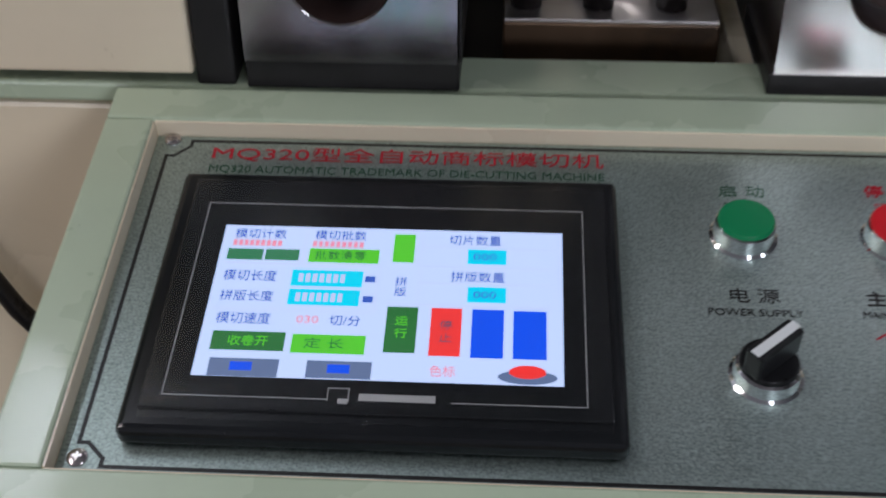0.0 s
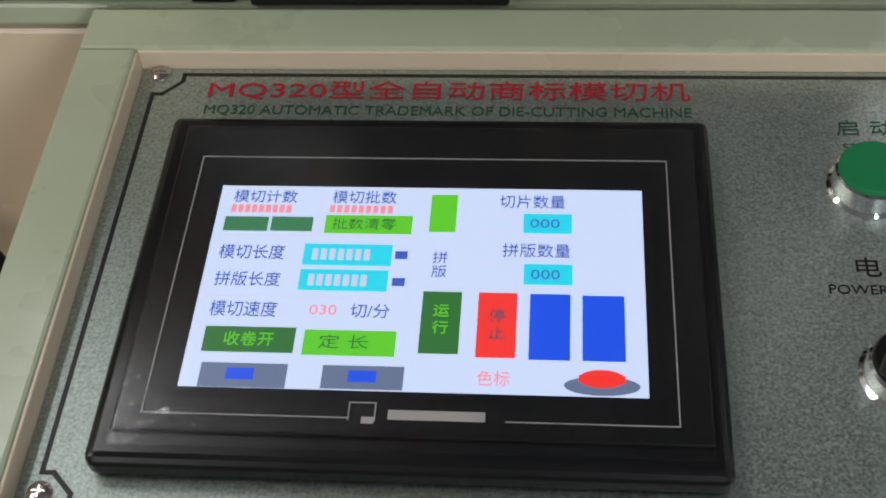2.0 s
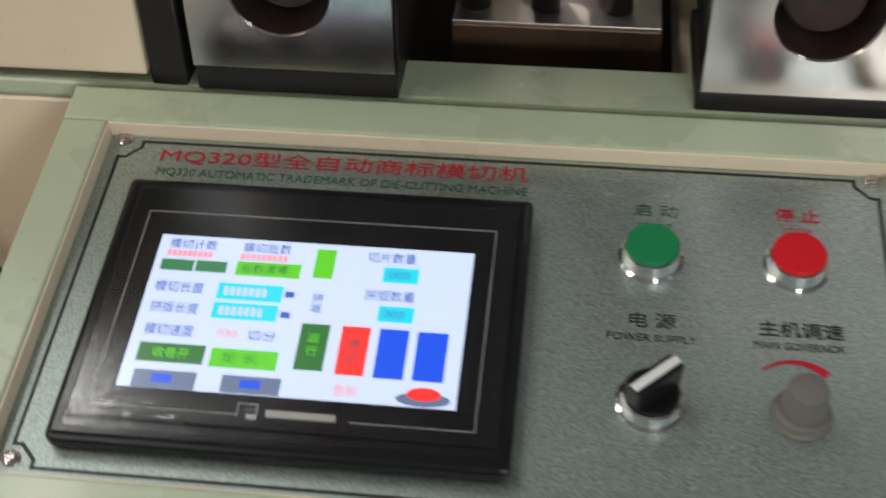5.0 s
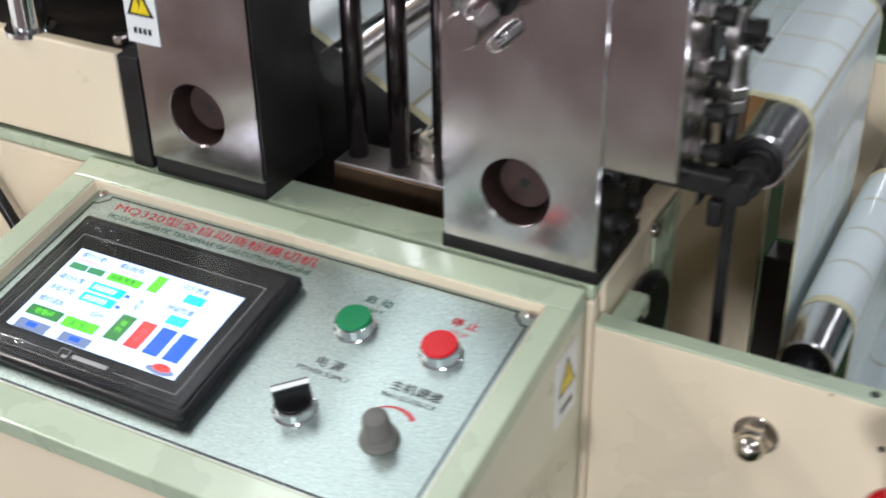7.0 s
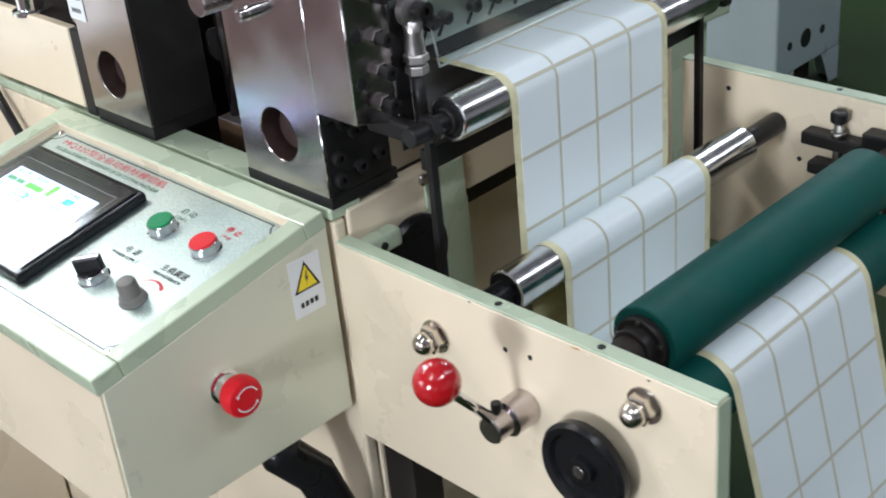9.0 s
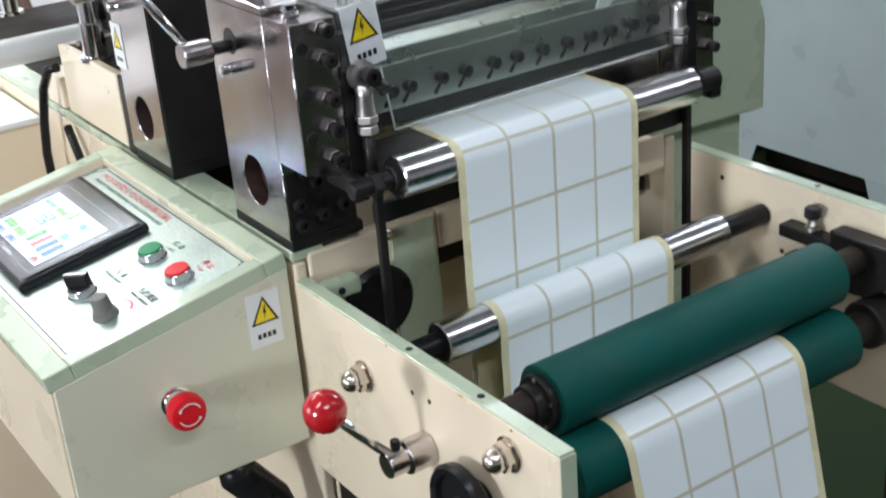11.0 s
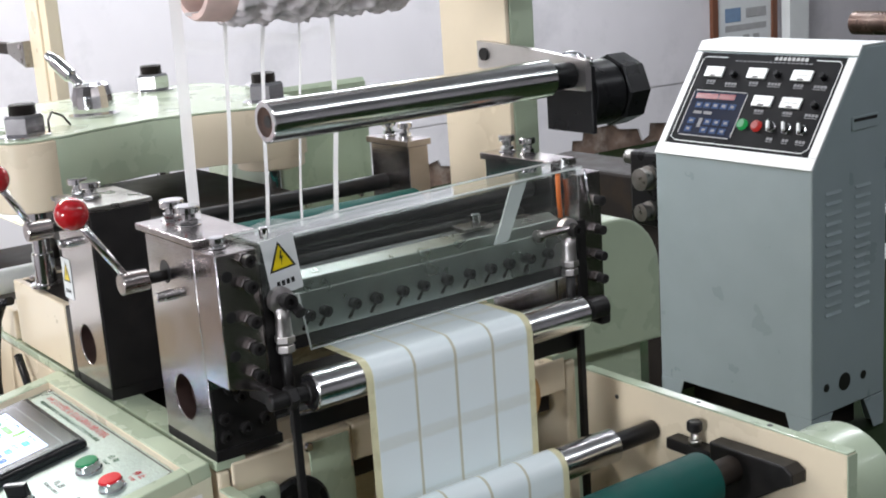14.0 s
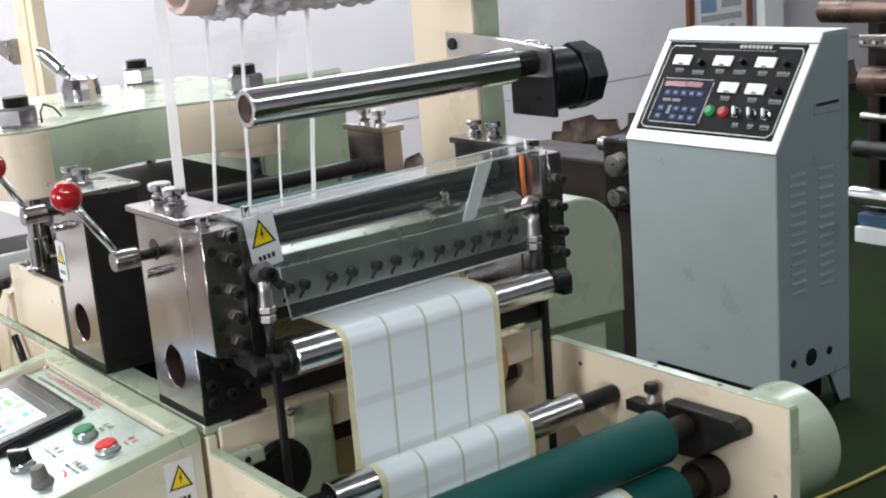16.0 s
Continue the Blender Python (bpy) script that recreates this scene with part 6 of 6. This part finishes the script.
# ---- the control cabinet ----
def cabinet():
    x0, x1, yf, yb = -0.817, -0.293, 1.997, 2.296
    zb, zf, zt, yt = 0.31, 0.95, 1.233, 2.195
    t = thing("control_cabinet", ((x0 + x1) / 2, 2.18, FLOOR), "grey steel control cabinet with a white framed sloping instrument panel", "control cabinet")
    bm = B()
    bm_prism(bm, [(yf, zb), (yf, zf), (yt, zt), (yb, zt), (yb, zb)], 0, x0, x1, 0.005)
    body = part("body", bm, GREY, t)
    for x in (x0, x1 - 0.075):
        for y in (yf, yb - 0.05):
            bm = B()
            s = 1 if x == x0 else -1
            o = x if s > 0 else x + 0.075
            front, w = (y, 0.05) if y == yf else (yb, -0.05)
            bm_prism(bm, [(o, zb - 0.001), (o + s * 0.085, zb - 0.001), (o + s * 0.055, FLOOR), (o, FLOOR)], 1, min(front, front + w * 0.08), max(front, front + w * 0.08), 0.0008)
            bm_prism(bm, [(front, zb - 0.001), (front + w * 1.7, zb - 0.001), (front + w * 0.8, FLOOR), (front, FLOOR)], 0, min(o + s * 0.0003, o + s * 0.004), max(o + s * 0.0003, o + s * 0.004), 0.0008)
            part("foot", bm, GREY, t)
    # sloping face: u along x, v up the slope
    d = Vector((0, yt - yf, zt - zf))
    n = Vector((0, -d.z, d.y)).normalized()
    W, H = x1 - x0, d.length
    d.normalize()
    face = Matrix(((1, 0, 0, x0), (0, d.y, n.y, yf), (0, d.z, n.z, zf), (0, 0, 0, 1)))
    for a in ((0, W, 0, 0.034), (0, W, H - 0.03, H), (0, 0.022, 0.0342, H - 0.0342), (W - 0.026, W, 0.0342, H - 0.0342)):
        bm = B()
        bm_box(bm, *a, 0.0005, 0.006, 0.0015)
        bm.transform(face)
        part("white_frame", bm, WHITE, t, "white enamelled frame")
    bm = B()
    bm_box(bm, x0 + 0.001, x1 - 0.001, yt - 0.004, yb, zt + 0.0003, zt + 0.004, 0.001)
    part("top_cover", bm, WHITE, t, "white top cover")
    px, py, PW, PH = 0.0225, 0.0346, W - 0.049, H - 0.0692
    bm = B()
    bm_box(bm, px, px + PW, py, py + PH, 0.0005, 0.0035, 0.0006)
    bm.transform(face)
    pan = part("instrument_panel", bm, PANELBLK, t, "black instrument panel with meters and buttons")

    def tile(name, u0, u1, v0, v1, z0, z1, mat_, parent=pan, label="", bev=0.0):
        bm = B()
        bm_box(bm, px + u0 * PW, px + u1 * PW, py + (1 - v1) * PH, py + (1 - v0) * PH, z0, z1, bev)
        bm.transform(face)
        return part(name, bm, mat_, parent, label)

    for u0, u1, v0, v1 in ((0.04, 0.2, 0.043, 0.051), (0.81, 0.96, 0.037, 0.045), (0.018, 0.0225, 0.085, 0.93), (0.978, 0.9825, 0.08, 0.92), (0.06, 0.945, 0.962, 0.97)):
        tile("border_line", u0, u1, v0, v1, 0.0035, 0.0038, PAPER)

    def slant(u0, v0, u1, v1):
        p, q = (face @ Vector((px + u * PW, py + (1 - v) * PH, 0.0036)) for u, v in ((u0, v0), (u1, v1)))
        bm = B()
        bm_cyl(bm, p, q, 0.001, 6)
        part("border_line", bm, PAPER, pan)

    for a in ((0.04, 0.047, 0.0202, 0.085), (0.96, 0.041, 0.98, 0.08), (0.0202, 0.93, 0.06, 0.966), (0.98, 0.92, 0.945, 0.966)):
        slant(*a)
    for k in range(8):
        tile("title_mark", 0.531 + k * 0.029, 0.551 + k * 0.029, 0.02, 0.055, 0.0035, 0.0038, GREYINK)
    for k in range(18):
        tile("title_mark", 0.26 + k * 0.03, 0.282 + k * 0.03, 0.074, 0.084, 0.0035, 0.0038, DIMINK)

    def caption(u, v, n):
        """Unreadable caption: a row of signs over a thin row."""
        for k in range(n):
            tile("caption_mark", u + (k - n / 2) * 0.022, u + (k - n / 2) * 0.022 + 0.017, v - 0.016, v + 0.012, 0.0035, 0.0038, DIMINK)
        tile("caption_mark", u - n * 0.011, u + n * 0.011 - 0.005, v + 0.022, v + 0.029, 0.0035, 0.0038, DIMINK)

    for u, v in ((0.15, 0.212), (0.455, 0.206), (0.76, 0.206), (0.569, 0.489), (0.761, 0.489)):
        m = tile("meter", u - 0.066, u + 0.066, v - 0.055, v + 0.055, 0.0035, 0.009, WHITE, t, "small white panel meter", 0.001)
        tile("meter_cover", u - 0.02, u + 0.02, v + 0.037, v + 0.051, 0.009, 0.0096, INK, m)
        tile("meter_scale", u - 0.045, u + 0.045, v + 0.0, v + 0.006, 0.009, 0.0093, GREYINK, m)
        bm = B()
        p = face @ Vector((px + u * PW, py + (1 - v - 0.04) * PH, 0.0095))
        q = face @ Vector((px + (u - 0.03) * PW, py + (1 - v + 0.03) * PH, 0.0095))
        bm_cyl(bm, p, q, 0.0005, 6)
        part("needle", bm, GREYINK, m)
        caption(u, v + 0.1, 3)

    def knob(u, v, r, h, mat_, name, label):
        bm = B()
        bm_lathe(bm, face @ Vector((px + u * PW, py + (1 - v) * PH, 0.0035)), n, [(0, r), (h * 0.8, r * 0.9), (h, r * 0.7)], 20)
        return part(name, bm, mat_, t, label)

    for u, v in ((0.3, 0.235), (0.598, 0.21), (0.9, 0.211), (0.918, 0.498)):
        knob(u, v, 0.0085, 0.016, PLASTIC, "knob", "small black knob")
        caption(u, v + 0.095, 4)
    knob(0.499, 0.743, 0.0155, 0.012, glow_mat("lit_green", (0.03, 0.5, 0.12), 0.5), "green_button", "lit green push button")
    knob(0.597, 0.745, 0.0155, 0.012, glow_mat("lit_red", (0.7, 0.04, 0.03), 0.5), "red_button", "lit red push button")
    for u in (0.689, 0.792, 0.891):
        k = knob(u, 0.74, 0.0155, 0.004, POLISH, "selector", "chrome ringed black selector")
        bm = B()
        bm_lathe(bm, face @ Vector((px + u * PW, py + 0.26 * PH, 0.007)), n, [(0, 0.0125), (0.006, 0.012), (0.0065, 0.0)], 20)
        part("dial", bm, PLASTIC, k)
        bm = B()
        bm_box(bm, -0.012, 0.012, -0.0035, 0.0035, 0.0137, 0.022, 0.001)
        bm.transform(face @ pose(px + u * PW, py + 0.26 * PH, 0, 0, 0, 115))
        part("grip", bm, PAPER, k)
        caption(u + 0.025, 0.86, 3 if u > 0.8 else 2)
    kp = tile("keypad", 0.064, 0.448, 0.418, 0.9, 0.0035, 0.005, KEYPAD, t, "dark blue keypad with dim keys", 0.0005)
    for a in ((0.075, 0.437, 0.413, 0.42), (0.075, 0.437, 0.898, 0.905), (0.06, 0.0645, 0.435, 0.885), (0.447, 0.4515, 0.435, 0.885)):
        tile("border_line", *a, 0.0036, 0.0053, GREYINK, kp)
    lit = glow_mat("lit_digits", (0.5, 0.02, 0.03), 0.45)
    tile("digits", 0.088, 0.248, 0.448, 0.505, 0.005, 0.0055, lit, kp, "red digit display")
    tile("digits", 0.256, 0.372, 0.445, 0.503, 0.005, 0.0055, lit, kp, "red digit display")
    for v, us in ((0.575, (0.135, 0.196, 0.258, 0.319, 0.38)), (0.748, (0.128, 0.248, 0.313, 0.379)), (0.837, (0.128, 0.243, 0.31, 0.377))):
        for u in us:
            key = tile("key", u - 0.024, u + 0.024, v - 0.03, v + 0.03, 0.005, 0.0062, KEYBLUE, kp)
            tile("key_mark", u - 0.012, u + 0.012, v - 0.014, v + 0.012, 0.0062, 0.0065, DIMINK, key)
    for u in (0.118, 0.192):
        tile("key", u, u + 0.06, 0.64, 0.67, 0.005, 0.006, DIMINK, kp)
    tile("key", 0.182, 0.206, 0.715, 0.81, 0.005, 0.0062, DIMINK, kp)
    # side: handle, louvres, holes
    bm = B()
    bm_box(bm, x1 + 0.0003, x1 + 0.004, 2.147, 2.253, 1.03, 1.064, 0.0012)
    part("handle", bm, GREY, t, "recessed side handle")
    bm = B()
    bm_box(bm, x1 + 0.0041, x1 + 0.0045, 2.153, 2.247, 1.051, 1.059)
    part("handle_slot", bm, INK, t)
    for col in (2.048, 2.165):
        for k in range(13):
            z = 0.885 - k * 0.026
            bm = B()
            bm_prism(bm, [(x1 + 0.0002, z), (x1 + 0.0035, z - 0.001), (x1 + 0.0037, z - 0.003), (x1 + 0.0002, z + 0.006)], 1, col, col + 0.062)
            part("louvre", bm, GREY, t)
    for y, z, r in ((2.054, 0.382, 0.011), (2.128, 0.381, 0.024), (2.206, 0.38, 0.012)):
        bm = B()
        bm_cyl(bm, (x1 - 0.002, y, z), (x1 + 0.0006, y, z), r, 28)
        part("cable_hole", bm, INK, t, "dark cable hole")
    # Dark block standing in for the shade under the cabinet.
    bm = B()
    bm_box(bm, x0 + 0.05, x1 - 0.05, yf + 0.08, yb - 0.06, FLOOR + 0.012, zb - 0.002)
    part("under_shade", bm, DARK, t)
    return t


cabinet()


# ---- things behind ----
def back_machine():
    t = thing("slitting_machine", (0.0, 4.3, FLOOR), "dark old slitting machine with oily rollers standing by the cabinet", "machine")
    for x in (-1.36, 0.505):
        bm = B()
        bm_box(bm, x, x + 0.06, 3.9, 4.8, FLOOR, 1.25, 0.01)
        part("side_frame", bm, DARK, t)
    for x0, y, z, r, m_ in ((-1.46, 3.75, 1.135, 0.045, BROWNIRON), (-1.3, 3.85, 1.0, 0.03, STEEL), (-1.3, 3.8, 0.86, 0.06, BROWNIRON), (-1.3, 3.78, 0.72, 0.02, STEEL), (-1.3, 3.74, 0.6, 0.035, BLACK), (-1.3, 3.72, 0.415, 0.04, POLISH), (-1.3, 3.95, 0.95, 0.09, DARK), (-1.3, 4.1, 0.7, 0.15, BLACK)):
        bm = B()
        bm_cyl(bm, (x0, y, z), (0.5, y, z), r, 28, 0.004)
        part("roller", bm, m_, t, "long machine roller")
    for k in range(30):
        bm = B()
        x = -1.26 + k * 0.055
        bm_hex(bm, (x, 3.74, 1.02), (x, 3.72, 1.02), 0.011)
        part("nut", bm, POLISH, t)
    bm = B()
    bm_box(bm, -1.3, 0.5, 3.76, 3.8, 0.995, 1.045, 0.004)
    part("nut_rail", bm, STEEL, t)
    bm = B()
    bm_box(bm, -1.3, 0.5, 3.75, 3.8, 0.29, 0.335, 0.005)
    part("blue_tray", bm, node_mat("blue_tray_paint", (0.05, 0.12, 0.22), 0.4), t)
    bm = B()
    bm_box(bm, -1.3, 0.5, 3.73, 3.79, FLOOR, 0.285, 0.005)
    part("base_rail", bm, WHITE, t)
    bm = B()
    bm_box(bm, -1.3, 0.5, 4.4, 4.5, 0.4, 1.2)
    part("back_plate", bm, DARK, t)
    return t


BROWNIRON = node_mat("oily_brown_roller", (0.11, 0.07, 0.055), 0.3, 0.6, 0.3, 8, 0.15, 120, stain=(0.22, 0.17, 0.14), stain_amount=0.5)
back_machine()


def drive_unit():
    t = thing("drive_unit", (-0.9, 2.15, FLOOR), "black drive unit with pulleys standing beside the cabinet", "drive unit")
    bm = B()
    bm_box(bm, -0.975, -0.83, 2.05, 2.32, 0.72, 0.935, 0.01)
    part("gearbox", bm, PLASTIC, t)
    bm = B()
    bm_box(bm, -0.955, -0.85, 2.08, 2.28, FLOOR, 0.719, 0.006)
    part("stand", bm, DARK, t)
    for z, r in ((0.865, 0.035), (0.77, 0.028)):
        bm = B()
        bm_lathe(bm, (-0.89, 2.05, z), (0, -1, 0), [(0, r), (0.012, r), (0.014, r * 0.7), (0.03, r * 0.65), (0.032, r * 0.9), (0.045, r * 0.9), (0.046, r * 0.3)], 32)
        part("pulley", bm, STEEL, t, "steel belt pulley")
    bm = B()
    bm_cyl(bm, (-1.05, 2.12, 0.9), (-0.974, 2.12, 0.9), 0.022, 24, 0.002)
    part("shaft_end", bm, STEEL, t)
    # Dark box added to cover the bright floor behind; no known motor.
    bm = B()
    bm_box(bm, -1.5, -0.976, 2.1, 2.3, 0.62, 0.85, 0.01)
    part("motor", bm, DARK, t, "dark box added to cover the bright floor")
    return t


drive_unit()


def poster():
    t = thing("framed_notice", (-4.05, 6.1, 0.9), "printed notice in a brown wooden frame on the wall", "notice")
    bm = B()
    bm_box(bm, -4.068, -4.055, 5.87, 6.4, 0.74, 1.5)
    part("sheet", bm, PAPER, t)
    for a in ((5.82, 5.87, 0.72, 1.52), (6.4, 6.45, 0.72, 1.52), (5.87, 6.4, 1.5, 1.52)):
        bm = B()
        bm_box(bm, -4.068, -4.04, *a)
        part("frame_bar", bm, node_mat("brown_wood_frame", (0.16, 0.06, 0.03), 0.5), t)
    for k, (a, b, c, d) in enumerate(((5.95, 6.1, 0.9, 0.99), (6.15, 6.35, 0.92, 0.98), (5.95, 6.35, 0.84, 0.88), (6.12, 6.18, 0.77, 0.81), (6.22, 6.28, 0.77, 0.81))):
        bm = B()
        bm_box(bm, -4.0545, -4.053, a, b, c, d)
        part("print_mark", bm, keyblue if k == 0 else GREYINK, t)
    return t


keyblue = node_mat("blue_print", (0.2, 0.3, 0.45), 0.6)
poster()
bm = B()
bm_box(bm, -4.05, -3.98, 6.5, 6.7, FLOOR, 2.4, 0.004)
solo("wall_post", bm, WHITE, "white painted post on the wall", "post")


def infeed_table():
    t = thing("infeed_table", (-0.7, -0.1, FLOOR), "cream infeed table with a white roller beside the machine", "table")
    bm = B()
    bm_box(bm, -1.2, -0.35, -0.34, 0.032, FLOOR, 0.968, 0.004)
    part("body", bm, CREAM, t)
    bm = B()
    bm_box(bm, -1.2, -0.345, -0.345, 0.0325, 0.969, 0.978, 0.003)
    part("table_top", bm, WHITE, t, "white table top")
    for y in (-0.29, 0.2):
        bm = B()
        bm_box(bm, -0.41, -0.37, y - 0.008, y + 0.008, 0.979 if y < 0 else 1.014, 1.09, 0.003)
        part("roller_stand", bm, CREAM, t)
    bm = B()
    bm_cyl(bm, (-0.39, -0.282, 1.07), (-0.39, 0.192, 1.07), 0.0205, 32, 0.002)
    part("roller", bm, WHITE, t, "white roller")
    bm = B()
    bm_box(bm, -0.3, -0.232, 0.036, 0.5, 1.0138, 1.06, 0.003)
    part("web_guide", bm, CREAM, t, "cream web guide")
    return t


bm = B()
bm_tube(bm, [(-0.196, 0.024, 1.085), (-0.215, 0.018, 1.08), (-0.235, 0.012, 1.05), (-0.25, 0.008, 1.0), (-0.258, 0.005, 0.95), (-0.258, 0.005, 0.9), (-0.25, 0.008, 0.84), (-0.24, 0.012, 0.78)], 0.0065, 12)
infeed_table()
solo("cable", bm, PLASTIC, "black cable loop beside the box", "cable")
bm = B()
bm_tube(bm, [(0.40, -0.05, 0.79), (0.40, -0.05, 0.77), (0.41, -0.02, 0.73), (0.42, 0.0, 0.66), (0.42, 0.0, 0.5), (0.42, 0.01, FLOOR + 0.03)], 0.022, 20)
solo("conduit", bm, PLASTIC, "glossy black conduit under the console", "conduit")

bm = B()
bm_tube(bm, [(-0.2, 0.024, 1.0), (-0.16, 0.022, 0.955), (-0.135, 0.022, 0.91), (-0.115, 0.022, 0.868), (-0.085, 0.024, 0.82), (-0.05, 0.026, 0.78)], 0.006, 12)
solo("cable", bm, PLASTIC, "black cable hanging on the base front", "cable")


def floor_cord():
    t = thing("floor_cord", (0.055, 1.85, FLOOR), "dull yellow power cord lying on the green floor", "cord")
    bm = B()
    bm_tube(bm, [(0.02, 1.5, FLOOR + 0.005), (0.046, 1.68, FLOOR + 0.005), (0.055, 1.82, FLOOR + 0.005), (0.058, 1.95, FLOOR + 0.005), (0.08, 2.15, FLOOR + 0.005), (0.15, 2.45, FLOOR + 0.005), (0.16, 2.8, FLOOR + 0.005)], 0.005, 8)
    part("cord", bm, CORD, t)
    return t


floor_cord()


# ---- movement ----
STEP0, PERIOD, DURATION, ROWS_PER_STEP = 1.65, 2.0, 0.52, 3


def fed(t):
    """Web length fed since the start."""
    total = 0.0
    for k in range(9):
        f = min(max((t - STEP0 - PERIOD * k) / DURATION, 0.0), 1.0)
        total += 0.5 * f + 0.5 * f * f * (3 - 2 * f)
    return total * PITCH * ROWS_PER_STEP


HEAD_KEYS = [(k * 0.25, 0.0048 * math.cos(math.pi * k * 0.25)) for k in range(65)]


def motions():
    times = [0.0]
    for k in range(9):
        a = STEP0 + PERIOD * k
        times += [round(a + j * 0.052, 3) for j in range(11) if a + j * 0.052 < 16.0]
    times = sorted(set(times + [16.0]))
    s_vert = CUM[PATHXZ.index((R1[0] + RW, 0.9))] - (1.037 - 0.9)
    first = s_vert - 29 * PITCH
    for k, ob in enumerate(GAPS):
        ob.parent = WEB
        rows = []
        for t in times:
            x, z, a = on_path(first + k * PITCH + fed(t))
            rows.append((t, pose(x - 0.516, 0, z - 1.12, 0, -math.degrees(a), 0)))
        walk(ob, rows)
    # each feed lifts the next cross piece to the place of the one before
    for k, ob in enumerate(CROSS):
        rows = []
        for t in times:
            dz = fed(t) - fed(12.9) + (k - 2) * PITCH * ROWS_PER_STEP
            rows.append((t, Matrix.Translation((0, 0.02 * max(dz, 0), min(max(dz, -0.1), 0.2)))))
        walk(ob, rows)
    base = HEAD.matrix_basis.copy()
    walk(HEAD, [(t, Matrix.Translation((0, 0, dz)) @ base) for t, dz in HEAD_KEYS])


motions()
